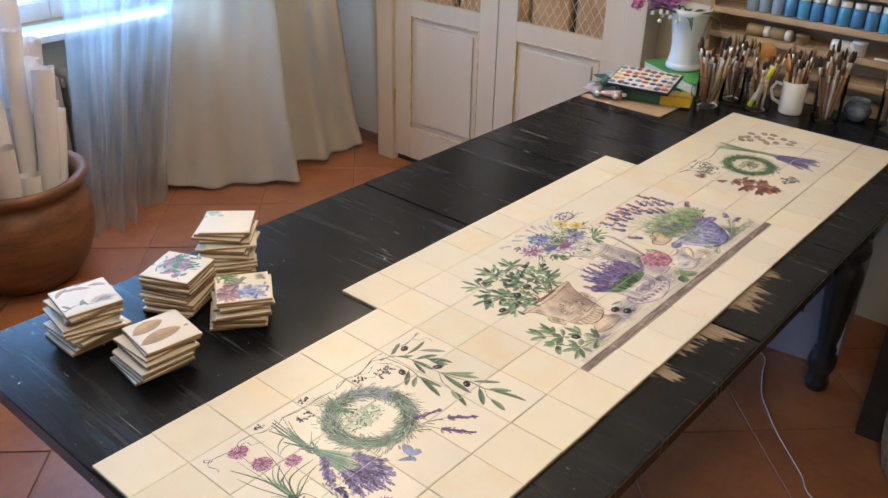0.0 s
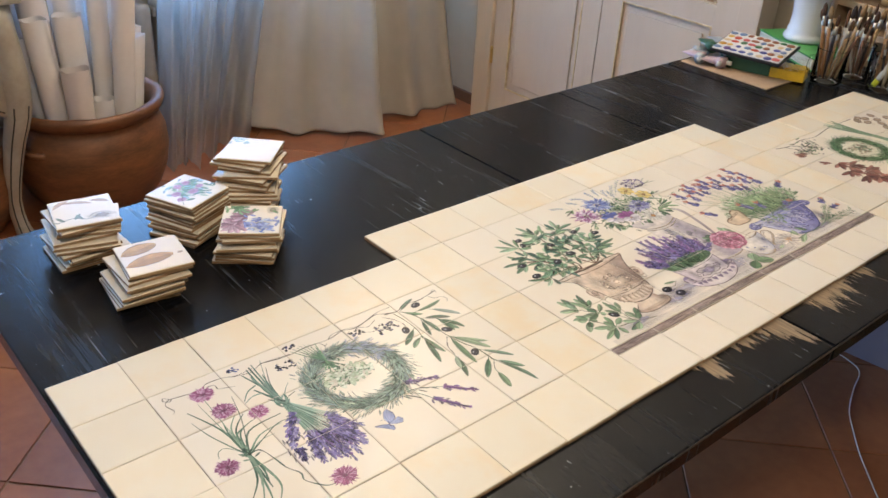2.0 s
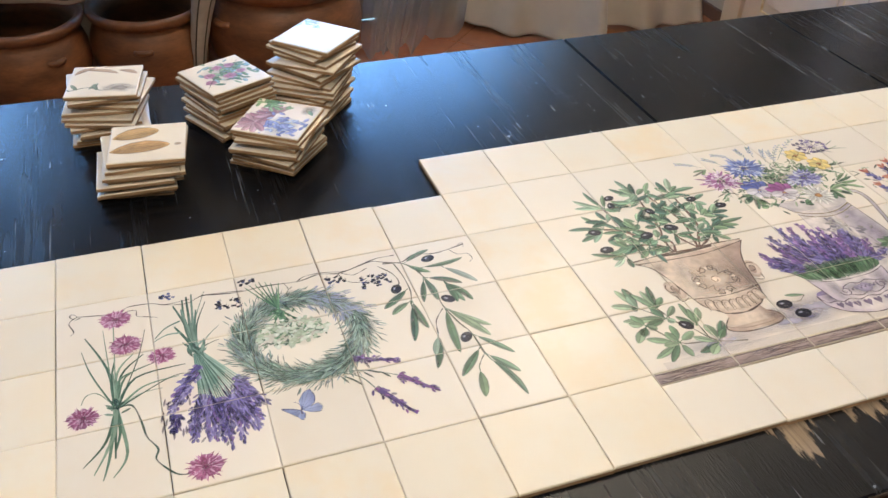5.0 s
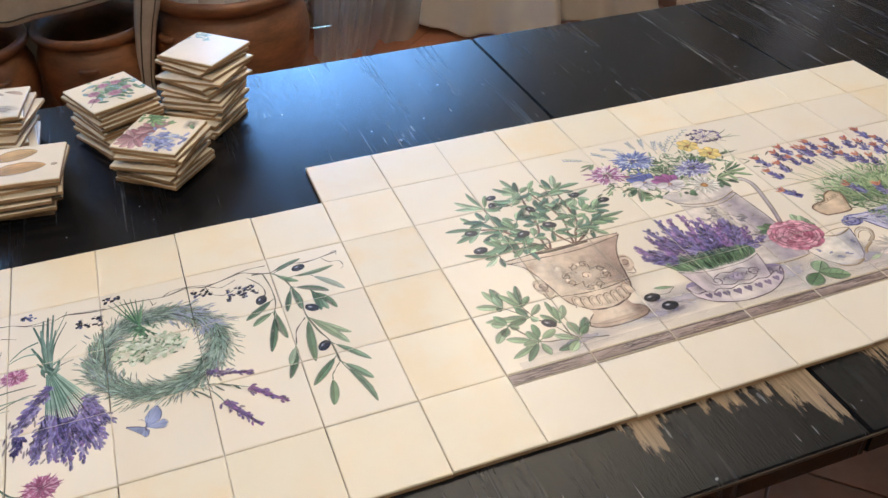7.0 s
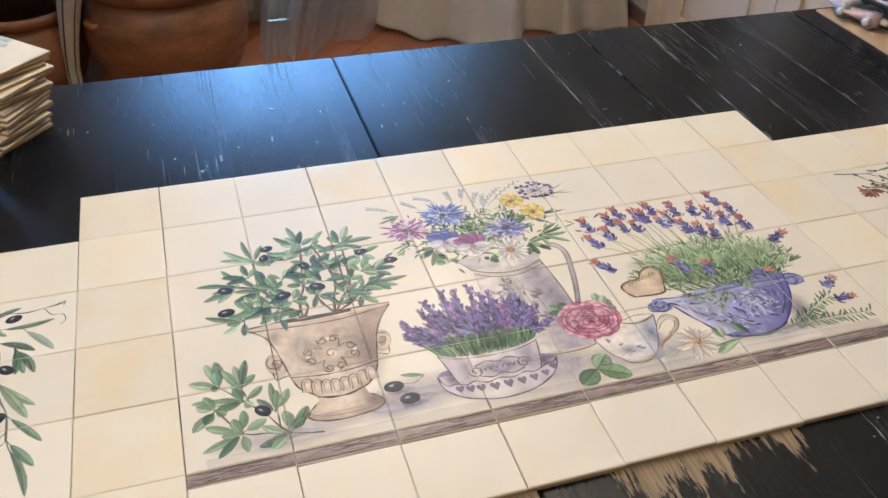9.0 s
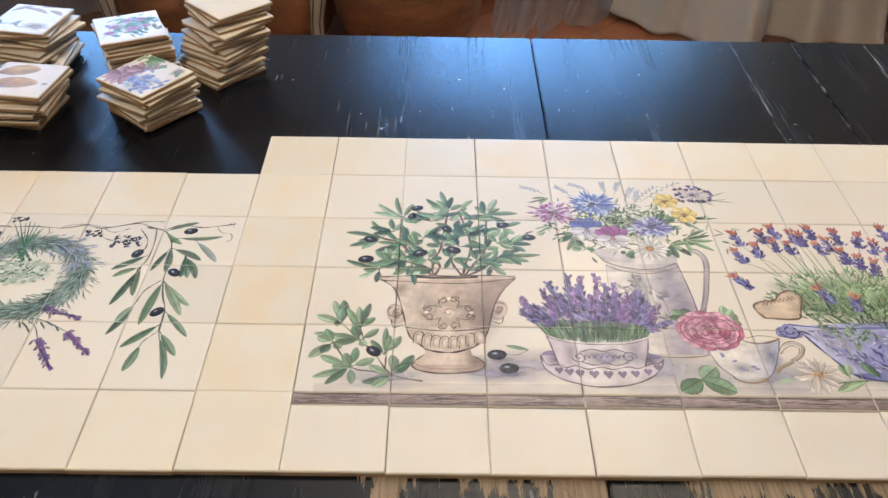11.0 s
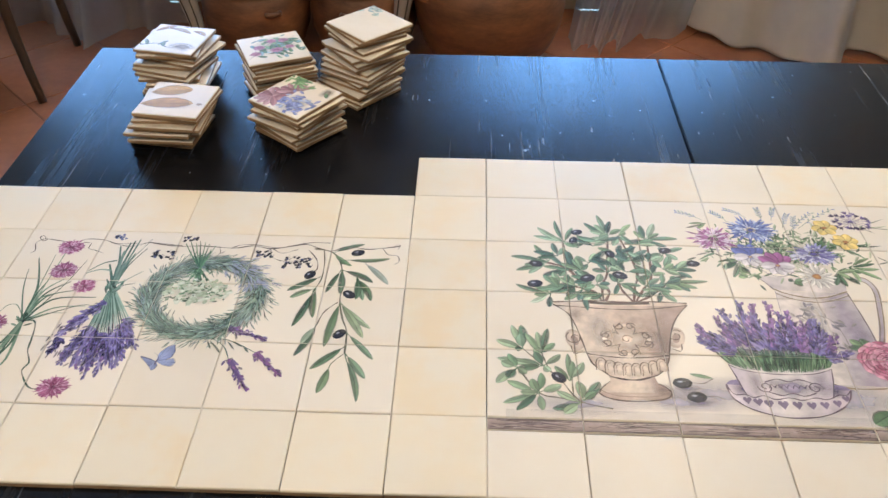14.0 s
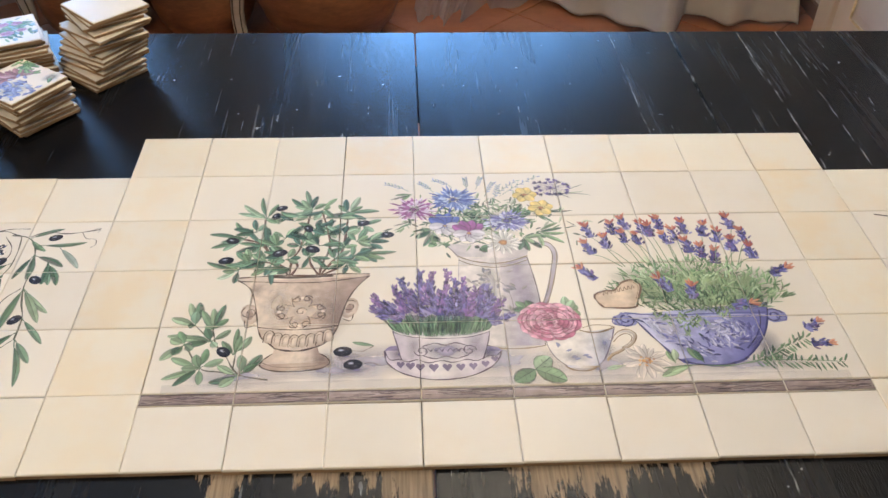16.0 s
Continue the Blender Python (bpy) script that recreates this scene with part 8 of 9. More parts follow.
def top_c(b):
    b.wash(0.004, 0.004, 0.040, 0.034, pig("a8bcb4", 0.6))
    for _ in range(80):
        b.leaf(b.r.gauss(0.006, 0.021), b.r.gauss(0.004, 0.018), b.r.uniform(0, 360), b.r.uniform(0.010, 0.020), b.r.uniform(0.004, 0.008), tone(b.r.choice([pig("6f9468"), pig("5a8062"), pig("86a87c"), pig("7aa4a4"), pig("8ab0b4"), pig("466e54")]), b.r.uniform(0.85, 1.15)))
    for x, y, r in ((-0.022, 0.006, 0.011), (0.004, -0.010, 0.012), (0.022, 0.022, 0.010), (0.002, 0.024, 0.010), (-0.032, -0.014, 0.010), (0.026, -0.004, 0.009)):
        b.blob(x, y, r * 0.8, r * 0.7, pig("c07894", 0.9), pig("d4a0b4", 0.6), 16, 0, 0.2)
        b.bloom(x, y, r, pig("c88aa6"), pig("9c4a70"), 18)
    b.ink([(-0.045, -0.030), (-0.02, -0.006), (0.01, 0.006), (0.04, 0.030)], 0.0011, pig("5c5446"), 16)


def top_d(b):
    for x, y, a0 in ((-0.008, 0.016, 90), (0.010, 0.008, 55), (-0.022, 0.026, 125)):
        for d in (-80, -50, -20, 10, 40, 70, 100):
            b.leaf(x, y, a0 + d, 0.030, 0.012, tone(b.r.choice([pig("b07c80"), pig("9a646c"), pig("c09496")]), b.r.uniform(0.9, 1.12), 0.9), 0.1)
    b.wash(-0.022, -0.016, 0.030, 0.028, pig("9aa4c6", 0.7))
    for _ in range(70):
        b.leaf(b.r.gauss(-0.022, 0.014), b.r.gauss(-0.016, 0.015), b.r.uniform(0, 360), b.r.uniform(0.008, 0.014), 0.0060, tone(b.r.choice([pig("7a84b8"), pig("8f97c4"), pig("a4b0c8"), pig("6470a4")]), b.r.uniform(0.85, 1.1)))
    for _ in range(34):
        b.leaf(b.r.gauss(0.036, 0.007), b.r.gauss(0.024, 0.010), b.r.uniform(0, 360), 0.014, 0.006, tone(b.r.choice([pig("7aa066"), pig("8ab078"), pig("5c8858")]), b.r.uniform(0.85, 1.1)))
    b.wash(0.034, -0.034, 0.016, 0.012, pig("a89c80", 0.85))
    b.leaf(0.020, -0.044, 40, 0.016, 0.007, pig("6a8c60"))


def top_e(b):
    for _ in range(22):
        b.leaf(b.r.gauss(0.036, 0.007), b.r.gauss(0.036, 0.007), b.r.uniform(0, 360), 0.014, 0.005, b.r.choice([pig("a9c4b4"), pig("bcd0c4"), pig("9ab8b4")]))


paint_top("a", top_a, "pale brown painted petals")
paint_top("b", top_b, "ochre painted leaves")
paint_top("c", top_c, "painted pink berries and green leaves")
paint_top("d", top_d, "painted red leaves and blue flowers")
paint_top("e", top_e, "small pale green painted sprig")


# ---------------------------------------------------------------- paint rack and tools at the far end of the table
GLASS = bpy.data.materials.new("clear_glass")
GLASS.use_nodes = True
_n, _l = GLASS.node_tree.nodes, GLASS.node_tree.links
_g, _t, _m, _f = _n.new("ShaderNodeBsdfGlossy"), _n.new("ShaderNodeBsdfTransparent"), _n.new("ShaderNodeMixShader"), _n.new("ShaderNodeFresnel")
_g.inputs["Roughness"].default_value = 0.04
_t.inputs[0].default_value = (0.94, 0.96, 0.95, 1)
_f.inputs[0].default_value = 1.38
_l.new(_f.outputs[0], _m.inputs[0])
_l.new(_t.outputs[0], _m.inputs[1])
_l.new(_g.outputs[0], _m.inputs[2])
_l.new(_m.outputs[0], _n["Material Output"].inputs[0])


def flat_mat(name, c, rough=0.5, metal=0.0):
    return mat(name, c, rough, metal, vary=[v * 0.82 for v in c], scale=20)


CAPWHITE = flat_mat("white_plastic_cap", (0.72, 0.70, 0.67), 0.4)
BLUES = [flat_mat("bottle_blue", c, 0.3) for c in ((0.07, 0.24, 0.46), (0.06, 0.30, 0.50), (0.06, 0.21, 0.42), (0.05, 0.30, 0.34), (0.24, 0.33, 0.40))]
GOLDJAR = flat_mat("bronze_powder", (0.28, 0.19, 0.09), 0.4)
HANDLES = [flat_mat("brush_handle", c, 0.4) for c in ((0.42, 0.26, 0.12), (0.22, 0.10, 0.05), (0.03, 0.02, 0.02), (0.50, 0.36, 0.20), (0.34, 0.17, 0.07), (0.55, 0.48, 0.38))]
FERRULE = flat_mat("brush_ferrule", (0.55, 0.50, 0.42), 0.3, 0.9)
BRISTLES = [flat_mat("brush_hair", c, 0.8) for c in ((0.06, 0.025, 0.012), (0.10, 0.04, 0.015), (0.03, 0.018, 0.012), (0.30, 0.18, 0.08))]
SPOON = flat_mat("orange_beech", (0.52, 0.24, 0.07), 0.5)
BOOKGREEN = flat_mat("green_book_cover", (0.07, 0.32, 0.08), 0.4)
PAGES = mat("book_pages", (0.66, 0.62, 0.52), 0.8, scale=3, stretch=(1, 1, 90), vary=(0.48, 0.44, 0.36))
TINBLACK = flat_mat("black_tin", (0.02, 0.02, 0.022), 0.35)
BOXGREEN = flat_mat("dark_green_box", (0.03, 0.10, 0.05), 0.5)
BOXYELLOW = flat_mat("yellow_plastic", (0.68, 0.42, 0.03), 0.35)
TUBE = mat("crumpled_tube", (0.42, 0.43, 0.45), 0.35, 0.3, scale=30, vary=(0.25, 0.28, 0.30), bump=0.6, bump_scale=60)
TUBEPINK = mat("lilac_tube", (0.48, 0.34, 0.36), 0.4, 0.1, scale=30, bump=0.5, bump_scale=60)
NEON = flat_mat("yellow_marker", (0.72, 0.74, 0.05), 0.4)
POTBLUE = mat("blue_white_glaze", (0.20, 0.24, 0.28), 0.25, vary=(0.02, 0.035, 0.09), scale=22)
PINKS = [flat_mat("pink_petal", c, 0.7) for c in ((0.50, 0.10, 0.30), (0.40, 0.12, 0.36), (0.58, 0.20, 0.42))]
BELL = flat_mat("white_bell", (0.70, 0.70, 0.58), 0.6)
LEAFG = flat_mat("flower_leaf", (0.045, 0.11, 0.04), 0.5)
SHELF_Z = (0.772, 0.850, 0.930, 1.012, 1.125)
rack = thing("paint_rack", "pale wooden paint rack with stepped narrow shelves", "rack")
for i, z in enumerate(SHELF_Z):
    part("shelf", boxed(1.873, 1.985, -0.45, 0.74, z - 0.020, z, 0.002), RACKWOOD, rack)
for y in (0.741, -0.4625):
    part("side_panel", boxed(1.875, 1.985, y, y + 0.012, TOP + 0.001, 1.28, 0.002), RACKWOOD, rack)
part("back_panel", boxed(1.9855, 1.992, -0.45, 0.74, TOP + 0.001, 1.28), RACKWOOD, rack)


def bottle(at, h, r, body, label, lying=0.0, cap_h=0.018):
    b = thing("paint_bottle", label, "bottle", at, 0, "bottles on the paint rack")
    if lying:
        b.matrix_world = pose(at[0], at[1], at[2] + r, 90, 0, lying)
    part("body", lathe(bmesh.new(), [(r * 0.9, 0), (r, 0.003), (r, h - cap_h - 0.008), (r * 0.82, h - cap_h)], 20), body, b, "", True)
    part("cap", lathe(bmesh.new(), [(r * 0.86, h - cap_h), (r * 0.9, h - cap_h + 0.002), (r * 0.9, h - 0.002), (r * 0.8, h)], 20), CAPWHITE, b, "white screw cap", True)
    return b


for k in range(22):
    y = 0.62 - k * 0.0425
    col = BLUES[4] if k < 3 else BLUES[k % 3] if k < 13 else BLUES[3]
    bottle((1.906, y, SHELF_Z[3]), 0.076, 0.0192, col, "small blue paint bottle with a white cap" if k >= 3 else "small grey-blue paint bottle with a white cap")
bottle((1.900, 0.62, SHELF_Z[2]), 0.075, 0.020, GOLDJAR, "jar of bronze powder lying on its side", 4)
bottle((1.905, 0.54, SHELF_Z[2]), 0.07, 0.020, GOLDJAR, "jar of bronze powder lying on its side", -3)
bottle((1.900, 0.34, SHELF_Z[2]), 0.075, 0.019, CAPWHITE, "white labelled jar lying on its side", 8)


def tub(at, r, h, m, label):
    return tagged(part("tub", lathe(bmesh.new(), [(r * 0.88, 0), (r * 0.92, 0.002), (r, h * 0.75), (r * 1.06, h * 0.76), (r * 1.06, h * 0.98), (r * 0.98, h)], 20, Matrix.Translation(at)), m, None, "", True), label, "tub", "small tubs on the paint rack")


tub((1.905, 0.435, SHELF_Z[2]), 0.02, 0.032, GOLDJAR, "small tub of ochre paint on the rack")
tub((1.905, 0.255, SHELF_Z[2]), 0.022, 0.045, CAPWHITE, "small white tub on the rack")
tub((1.905, 0.13, SHELF_Z[1]), 0.022, 0.048, CAPWHITE, "small white tub on the rack")
tub((1.905, 0.05, SHELF_Z[2]), 0.022, 0.040, CAPWHITE, "small white tub on the rack")
tagged(part("spatula", boxed(1.885, 1.90, 0.05, 0.20, SHELF_Z[2] + 0.0005, SHELF_Z[2] + 0.006, 0.002), CAPWHITE), "flat white plastic spatula lying on the rack", "spatula")
bru = random.Random(21)


def brush(at, length, lean, azimuth, fat=1.0, group=""):
    """A brush standing on its handle's end, hair upward."""
    b = thing("paint_brush", "artist's brush with wooden handle standing hair upward", "brush", at, 0, group)
    b.matrix_world = Matrix.Translation(at) @ Matrix.Rotation(radians(azimuth), 4, "Z") @ Matrix.Rotation(radians(lean), 4, "Y")
    r = 0.0032 * fat
    part("handle", lathe(bmesh.new(), [(r * 0.5, 0), (r * 0.9, length * 0.1), (r * 1.25, length * 0.55), (r, length * 0.70)], 8), bru.choice(HANDLES), b, "", True)
    part("ferrule", lathe(bmesh.new(), [(r * 1.02, length * 0.70), (r * 1.15, length * 0.72), (r * 1.2, length * 0.83)], 8), FERRULE, b, "", True)
    part("hair", lathe(bmesh.new(), [(r * 1.2, length * 0.83), (r * 1.7, length * 0.90), (r * 1.2, length * 0.97), (r * 0.2, length)], 8), bru.choice(BRISTLES), b, "", True)
    return b


def jar(at, r, h, label, handle=None):
    j = thing("glass_jar", label, "jar", at, 0, "jars holding brushes")
    part("body", lathe(bmesh.new(), [(r * 0.5, 0.0), (r * 0.95, 0.001), (r, 0.006), (r * 1.02, h)], 30, None, False), GLASS, j, "", True).visible_shadow = False
    part("rim", tube(bmesh.new(), [(r * 1.02 * math.cos(q * math.pi / 15), r * 1.02 * math.sin(q * math.pi / 15), h) for q in range(31)], 0.0014, 6), GLASS, j, "", True)
    if handle is not None:
        d = Vector((math.cos(radians(handle)), math.sin(radians(handle)), 0))
        part("handle", tube(bmesh.new(), [d * (r * 1.0) + Vector((0, 0, h * 0.8)), d * (r + 0.022) + Vector((0, 0, h * 0.78)), d * (r + 0.026) + Vector((0, 0, h * 0.5)), d * (r + 0.016) + Vector((0, 0, h * 0.25)), d * (r * 1.0) + Vector((0, 0, h * 0.18))], 0.004, 8), GLASS, j, "", True)
    return j


def fill_jar(at, r, h, n, tall, group):
    for k in range(n):
        a = 360 * k / n + bru.uniform(-15, 15)
        rr = r * bru.uniform(0.15, 0.55)
        length = tall * bru.uniform(0.74, 1.14)
        lean = math.degrees(math.atan2((r * 0.85 - rr), h)) * bru.uniform(0.5, 1.35) * (1 if k % 4 else 0.2)
        brush((at[0] + rr * math.cos(radians(a)), at[1] + rr * math.sin(radians(a)), at[2] + 0.013), length, lean, a, bru.uniform(0.8, 1.5), group)


for (x, y), r, h, n, tall, hd in (((1.63, 0.600), 0.043, 0.098, 15, 0.195, 150), ((1.742, 0.575), 0.040, 0.10, 11, 0.19, None), ((1.70, 0.468), 0.043, 0.10, 11, 0.19, 165), ((1.742, 0.262), 0.043, 0.15, 15, 0.21, None), ((1.80, 0.085), 0.043, 0.13, 9, 0.20, None)):
    jar((x, y, TOP + 0.0005), r, h, "clear glass jar full of artist's brushes" if hd is None else "clear glass mug full of artist's brushes", hd)
    fill_jar((x, y, TOP), r, h, n, tall, "brushes in the jars")
mug = thing("mug", "plain white porcelain mug holding brushes and a wooden spoon", "mug", (1.748, 0.375, TOP + 0.0005))
part("body", lathe(bmesh.new(), [(0.025, 0.0), (0.035, 0.001), (0.037, 0.006), (0.039, 0.103), (0.038, 0.105), (0.036, 0.102), (0.034, 0.012), (0.02, 0.008)], 36), WHITE, mug, "", True)
d = Vector((math.cos(radians(125)), math.sin(radians(125)), 0))
part("handle", tube(bmesh.new(), [d * 0.038 + Vector((0, 0, 0.090)), d * 0.060 + Vector((0, 0, 0.098)), d * 0.071 + Vector((0, 0, 0.075)), d * 0.062 + Vector((0, 0, 0.045)), d * 0.037 + Vector((0, 0, 0.03))], [0.006, 0.006, 0.0055, 0.0055, 0.006], 10), WHITE, mug, "", True)
fill_jar((1.748, 0.375, TOP), 0.034, 0.10, 11, 0.21, "brushes in the jars")


def spoon(at, lean, azimuth, length):
    s = thing("wooden_spoon", "round orange-stained wooden paddle standing among the brushes", "spoon", at, 0, "wooden paddles")
    s.matrix_world = Matrix.Translation(at) @ Matrix.Rotation(radians(azimuth), 4, "Z") @ Matrix.Rotation(radians(lean), 4, "Y")
    part("handle", tube(bmesh.new(), [(0, 0, 0), (0, 0, length * 0.75)], [0.004, 0.005], 8), SPOON, s, "", True)
    part("paddle", lathe(bmesh.new(), [(0.004, -0.003), (0.029, -0.0028), (0.031, 0), (0.029, 0.0028), (0.004, 0.003)], 24, Matrix.Translation((0, 0, length * 0.75 + 0.028)) @ Matrix.Rotation(radians(90), 4, "Y")), SPOON, s, "", True)


spoon((1.735, 0.385, TOP + 0.014), 9, 130, 0.165)
spoon((1.715, 0.475, TOP + 0.014), 6, 20, 0.185)
mk = thing("marker_pen", "white marker pen with neon yellow cap leaning in a jar", "marker", (1.690, 0.490, TOP + 0.014), 0)
mk.matrix_world = Matrix.Translation((1.672, 0.482, TOP + 0.014)) @ Matrix.Rotation(radians(-62), 4, "Z") @ Matrix.Rotation(radians(22), 4, "Y")
part("barrel", lathe(bmesh.new(), [(0.006, 0.022), (0.008, 0.026), (0.008, 0.10), (0.0065, 0.101)], 14), WHITE, mk, "", True)
part("cap", lathe(bmesh.new(), [(0.0075, 0.1015), (0.009, 0.103), (0.009, 0.142), (0.007, 0.146)], 14), NEON, mk, "neon yellow cap", True)
part("end_plug", lathe(bmesh.new(), [(0.005, 0.0), (0.0078, 0.002), (0.0078, 0.0215), (0.006, 0.0218)], 14), NEON, mk, "neon yellow plug", True)
bp = thing("blue_jar", "small round blue and white glazed jar", "jar", (1.828, 0.195, TOP + 0.0005))
part("body", lathe(bmesh.new(), [(0.02, 0), (0.026, 0.002), (0.040, 0.022), (0.042, 0.034), (0.034, 0.052), (0.028, 0.057), (0.034, 0.066), (0.031, 0.067), (0.024, 0.056), (0.03, 0.03), (0.015, 0.008)], 30), POTBLUE, bp, "", True)

# the book with the flower vase
bk2 = thing("book", "thick book with a bright green cover lying flat", "book", (1.812, 0.775, TOP + 0.0005), 62)
part("cover", boxed(-0.155, 0.155, -0.075, 0.075, 0.036, 0.040, 0.001), BOOKGREEN, bk2)
part("cover", boxed(-0.155, 0.155, -0.075, 0.075, 0.0, 0.004, 0.001), BOOKGREEN, bk2)
part("page_block", boxed(-0.152, 0.152, -0.072, 0.072, 0.0041, 0.0359), PAGES, bk2)
vs = thing("vase", "tall pale porcelain vase filled with cut flowers", "vase", (1.832, 0.800, TOP + 0.0412))
part("body", lathe(bmesh.new(), [(0.03, 0.0), (0.060, 0.001), (0.064, 0.010), (0.060, 0.020), (0.054, 0.026), (0.056, 0.034), (0.052, 0.042), (0.050, 0.08), (0.056, 0.14), (0.066, 0.19), (0.072, 0.21), (0.069, 0.211), (0.062, 0.19), (0.05, 0.13), (0.046, 0.06), (0.02, 0.05)], 40), VASE, vs, "", True)
fl = thing("flower_bunch", "bunch of pink and purple garden flowers with green leaves", "flowers", (1.832, 0.815, TOP + 0.255))
frng = random.Random(8)
for k, (dx, dy, dz, rad, mi) in enumerate(((-0.08, 0.15, -0.005, 0.024, 0), (-0.05, 0.09, 0.015, 0.035, 1), (-0.06, 0.03, 0.02, 0.034, 1), (-0.02, 0.12, 0.04, 0.036, 2), (-0.03, 0.0, 0.05, 0.036, 0), (0.0, 0.06, 0.07, 0.04, 1))):
    bm = bmesh.new()
    for _ in range(70):
        v = Vector((frng.gauss(0, 1), frng.gauss(0, 1), frng.gauss(0, 1))).normalized()
        c = Vector((dx, dy, dz)) + v * rad * frng.uniform(0.55, 1)
        s = v.orthogonal().normalized()
        u = v.cross(s)
        a = frng.uniform(0, 6.28)
        e1, e2 = s * math.cos(a) + u * math.sin(a), u * math.cos(a) - s * math.sin(a)
        w = rad * 0.32
        bm.faces.new([bm.verts.new(c + p) for p in (-e1 * w, -e2 * w * 0.6, e1 * w + v * w * 0.5, e2 * w * 0.6)])
    part("blossom", bm, PINKS[mi], fl)
for k in range(16):
    a = frng.uniform(0, 360)
    ln = frng.uniform(0.09, 0.17)
    droop = frng.uniform(0.2, 0.9)
    bm = bmesh.new()
    c, s = math.cos(radians(a)), math.sin(radians(a))
    rows = []
    for t in (0, 0.25, 0.5, 0.75, 1.0):
        w = 0.012 * math.sin(math.pi * min(0.98, t + 0.08))
        z = -0.05 + 0.10 * t - droop * 0.13 * t * t
        rows.append([bm.verts.new((c * ln * t - s * sg * w, s * ln * t + c * sg * w, z + (0.004 if sg else 0))) for sg in (-1, 0, 1)])
    for p, q in zip(rows, rows[1:]):
        for i in (0, 1):
            bm.faces.new((p[i], p[i + 1], q[i + 1], q[i]))
    part("leaf", bm, LEAFG, fl, "", True)
for k in range(12):
    x, y, z = frng.uniform(-0.09, -0.03), frng.uniform(-0.02, 0.10), frng.uniform(-0.055, -0.01)
    part("bell_flower", lathe(bmesh.new(), [(0.002, 0.012), (0.006, 0.008), (0.008, 0.0), (0.006, -0.001)], 8, Matrix.Translation((x, y, z))), BELL, fl, "", True)

# cardboard sheet with paint box and tubes
cb = tagged(part("cardboard_sheet", boxed(1.405, 1.625, 0.652, 0.945, TOP + 0.0005, TOP + 0.004, 0.001, Matrix.Translation((0, 0, 0))), CARD), "brown cardboard sheet lying on the table", "cardboard")
ZC = TOP + 0.0042
tagged(part("storage_box", boxed(-0.05, 0.05, -0.075, 0.075, 0, 0.045, 0.004, pose(1.535, 0.795, ZC, 0, 0, 15)), BOXGREEN), "dark green plastic storage box", "box")
pal = thing("paint_palette", "black tin watercolour palette smeared with bright paints", "palette", (1.535, 0.795, ZC + 0.052), 15)
pal.matrix_world = pose(1.530, 0.785, ZC + 0.056, 0, -9, 10)
part("tray", boxed(-0.076, 0.076, -0.105, 0.105, 0, 0.008, 0.002), TINBLACK, pal)
part("mixing_plate", boxed(-0.071, 0.071, -0.100, 0.100, 0.0085, 0.011, 0.001), CAPWHITE, pal)
PAINTS = [flat_mat("wet_paint", c, 0.3) for c in ((0.55, 0.06, 0.02), (0.60, 0.28, 0.02), (0.05, 0.06, 0.24), (0.10, 0.04, 0.18), (0.04, 0.14, 0.05), (0.30, 0.10, 0.04), (0.14, 0.22, 0.36), (0.62, 0.40, 0.10), (0.60, 0.10, 0.10), (0.66, 0.50, 0.30))]
prg = random.Random(5)
for i in range(5):
    for j in range(8):
        bm = lathe(bmesh.new(), [(0.002, 0.0), (0.0105, 0.0), (0.008, 0.0016), (0.002, 0.0022)], 9, Matrix.Translation((-0.056 + i * 0.028 + prg.uniform(-0.003, 0.003), -0.087 + j * 0.025 + prg.uniform(-0.003, 0.003), 0.0112)) @ Matrix.Diagonal((prg.uniform(0.8, 1.2), prg.uniform(0.8, 1.3), 1, 1)))
        part("paint_patch", bm, prg.choice(PAINTS), pal, "", True)
yb = thing("yellow_box", "small yellow plastic box with its clear lid open", "box", (1.555, 0.680, ZC), 20)
part("body", boxed(-0.034, 0.034, -0.052, 0.052, 0, 0.030, 0.004), BOXYELLOW, yb)
for k in range(5):
    part("compartment", boxed(-0.028, 0.028, -0.046 + k * 0.019, -0.031 + k * 0.019, 0.0301, 0.0335, 0.001), BOXYELLOW, yb, "raised yellow compartment")
part("lid", boxed(-0.036, -0.034, -0.052, 0.052, 0.0305, 0.072, 0.0005), GLASS, yb, "clear plastic lid")
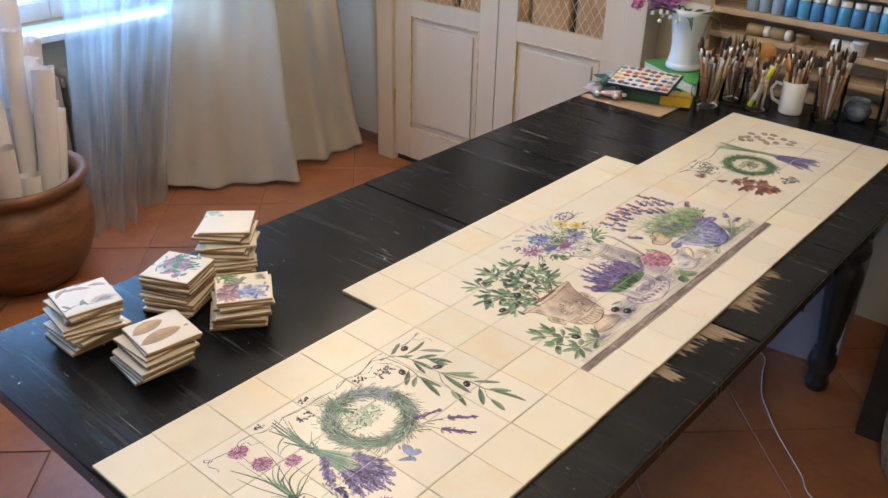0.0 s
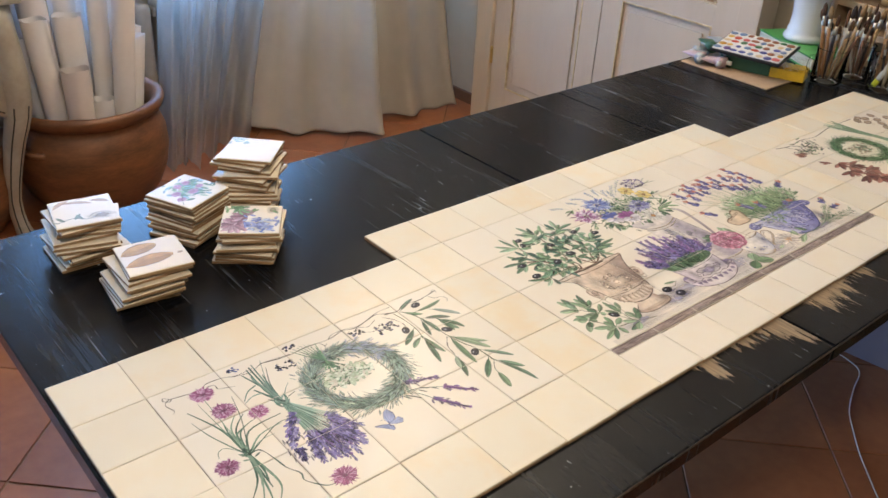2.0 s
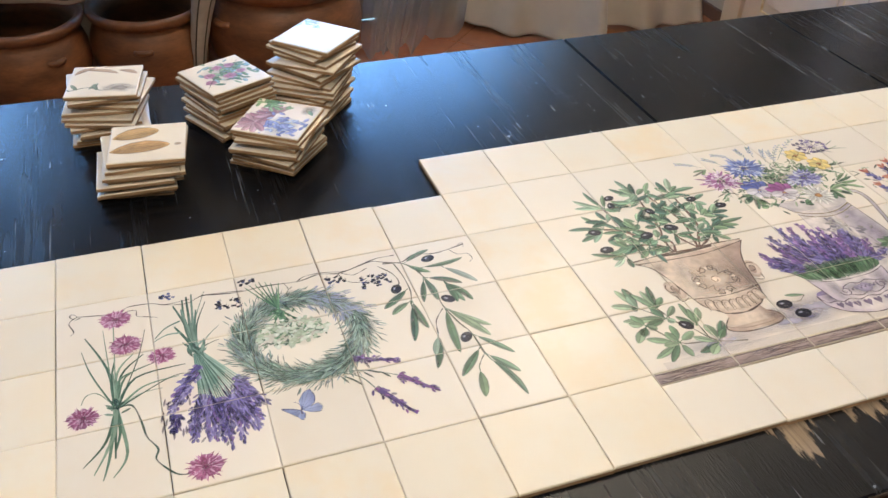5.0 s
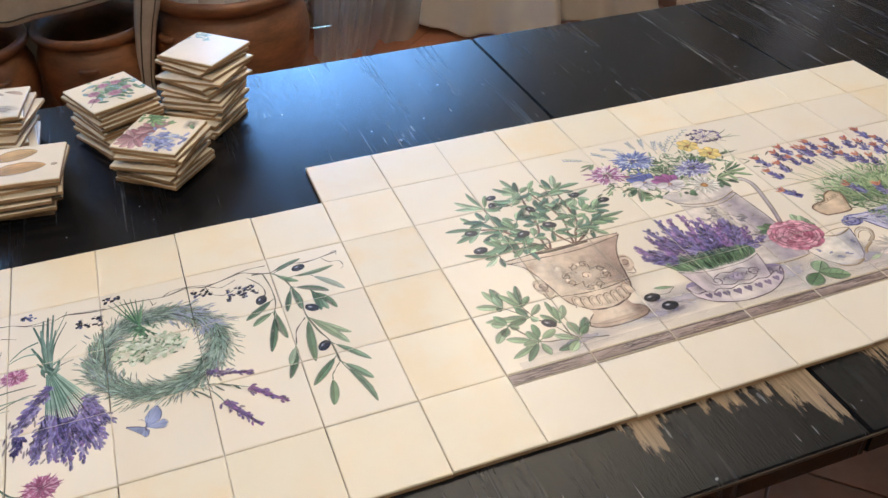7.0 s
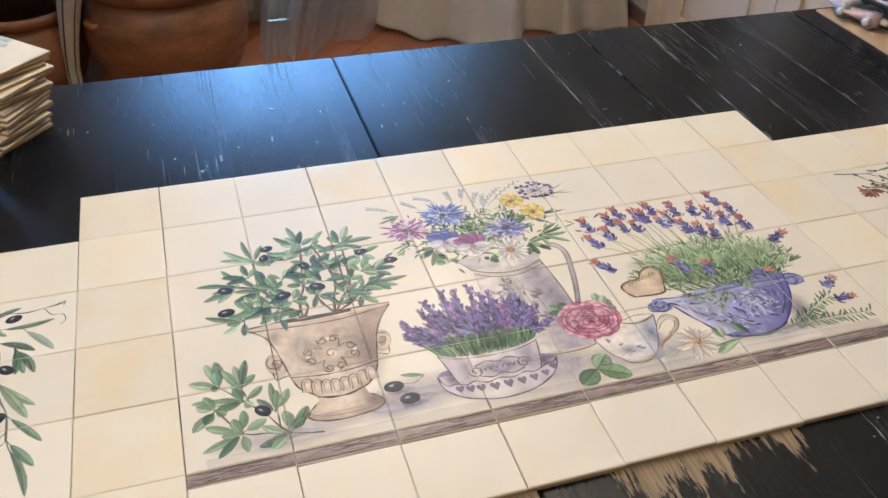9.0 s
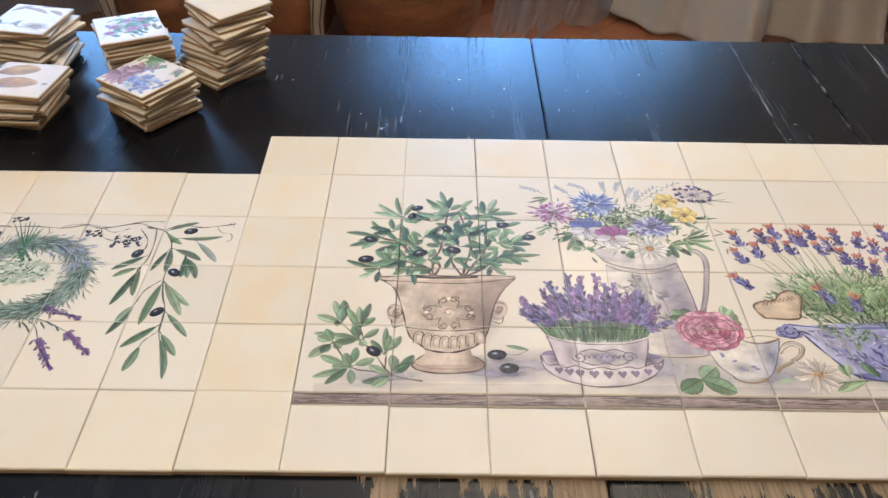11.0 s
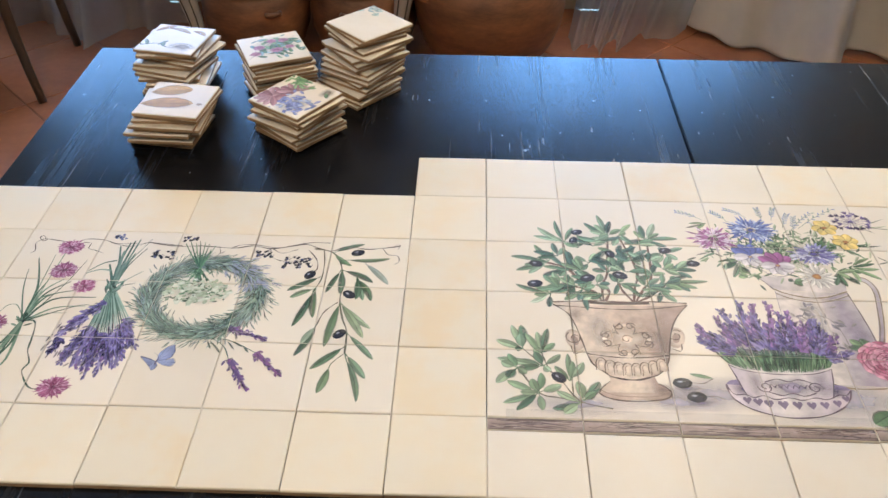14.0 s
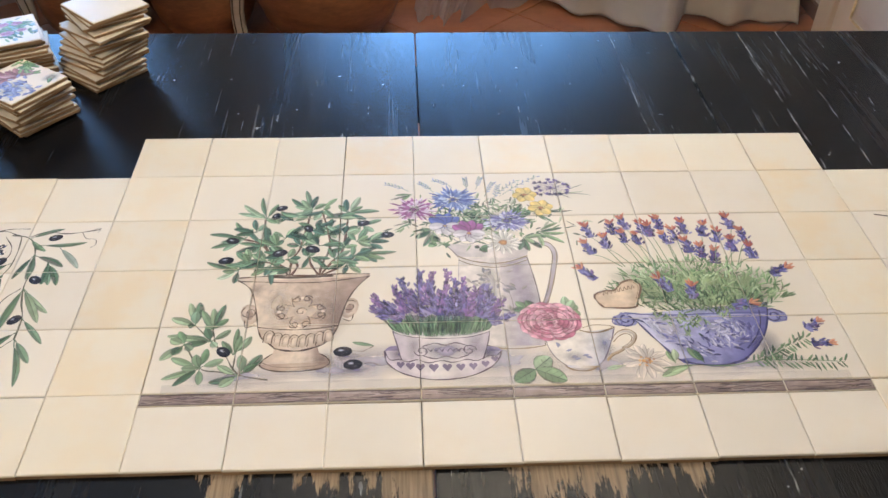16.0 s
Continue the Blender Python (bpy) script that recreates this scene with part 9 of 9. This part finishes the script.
for i, (x, y, a, m_, ln) in enumerate(((1.46, 0.915, 30, TUBE, 0.09), (1.49, 0.885, 75, TUBE, 0.10), (1.445, 0.865, 110, TUBEPINK, 0.085), (1.47, 0.845, 20, TUBEPINK, 0.07), (1.55, 0.915, 60, TUBE, 0.09), (1.52, 0.93, -20, TUBE, 0.10), (1.50, 0.92, 50, BOXGREEN, 0.09), (1.445, 0.925, 80, TUBEPINK, 0.07))):
    t = thing("paint_tube", "crumpled metal paint tube lying on the cardboard", "paint tube", (x, y, ZC), a, "paint tubes")
    z0 = 0.018 + (0.026 if i in (1, 4, 6) else 0)
    bm = bmesh.new()
    rings = []
    for k in range(7):
        f = k / 6
        ring = [bm.verts.new(((f - 0.5) * ln, (0.015 + 0.008 * f) * math.cos(q) + 0.003 * noise.noise(Vector((f * 5, q, i))), z0 + (0.015 * (1 - f) + 0.002) * math.sin(q) + 0.002 * noise.noise(Vector((f * 6, q + 3, i))))) for q in [2 * math.pi * s / 12 for s in range(12)]]
        rings.append(ring)
    for p, q in zip(rings, rings[1:]):
        for s in range(12):
            bm.faces.new((p[s], p[(s + 1) % 12], q[(s + 1) % 12], q[s]))
    bm.faces.new(rings[0][::-1]), bm.faces.new(rings[-1])
    part("body", bm, m_, t, "", True)
    part("cap", lathe(bmesh.new(), [(0.006, 0), (0.007, 0.001), (0.0065, 0.014), (0.005, 0.015)], 12, Matrix.Translation((-ln * 0.5 - 0.001, 0, z0)) @ Matrix.Rotation(radians(-90), 4, "Y")), CAPWHITE, t, "", True)

# ceiling lamp above the near side of the table
cl = thing("ceiling_lamp", "round warm ceiling lamp over the table", "lamp", (-0.65, -0.62, 2.56), 0, "")
part("plate", lathe(bmesh.new(), [(0.02, 0.18), (0.20, 0.18), (0.20, 0.189), (0.02, 0.189)], 36), WHITE, cl)
part("bowl", lathe(bmesh.new(), [(0.30, 0.0), (0.31, 0.03), (0.28, 0.1), (0.19, 0.178)], 36), LAMPGLASS, cl, "", True)
# unseen pendant, added only as a fixture for the fills
pl = thing("pendant_lamp", "unseen pendant bowl added to carry the two fill lights", "lamp", (0.75, 1.45, 2.10))
part("bowl", lathe(bmesh.new(), [(0.02, 0.0), (0.14, 0.008), (0.22, 0.04), (0.25, 0.085), (0.245, 0.086), (0.21, 0.048), (0.13, 0.02), (0.02, 0.014)], 40), WHITE, pl, "", True)
part("cord", tube(bmesh.new(), [(0.24, 0, 0.08), (0.12, 0, 0.36), (0, 0, 0.64)], 0.004, 6), BRASS, pl, "", True)


# ---------------------------------------------------------------- floor tiles, nearest part of the floor first
FT = 0.40
FTILE = floor_tile_mesh(FT - 0.006, 0.012)
c45 = math.sqrt(0.5)
count = 0
for i in range(-14, 15):
    for j in range(-14, 15):
        # joint lines at x - y = -1.788 + k * 0.566 and x + y = 0.638 + k * 0.566
        d, s = -1.788 + (i + 0.5) * FT / c45, 0.638 + (j + 0.5) * FT / c45
        x, y = (s + d) / 2, (s - d) / 2
        if X0 + 0.02 < x < X1 + 0.12 and Y0 - 0.1 < y < Y1 + 0.12 and count < 300:
            t = new("floor_tile", FTILE)
            t.parent = floor
            t.matrix_local = pose(x, y, 0, 0, 0, 45)
            count += 1
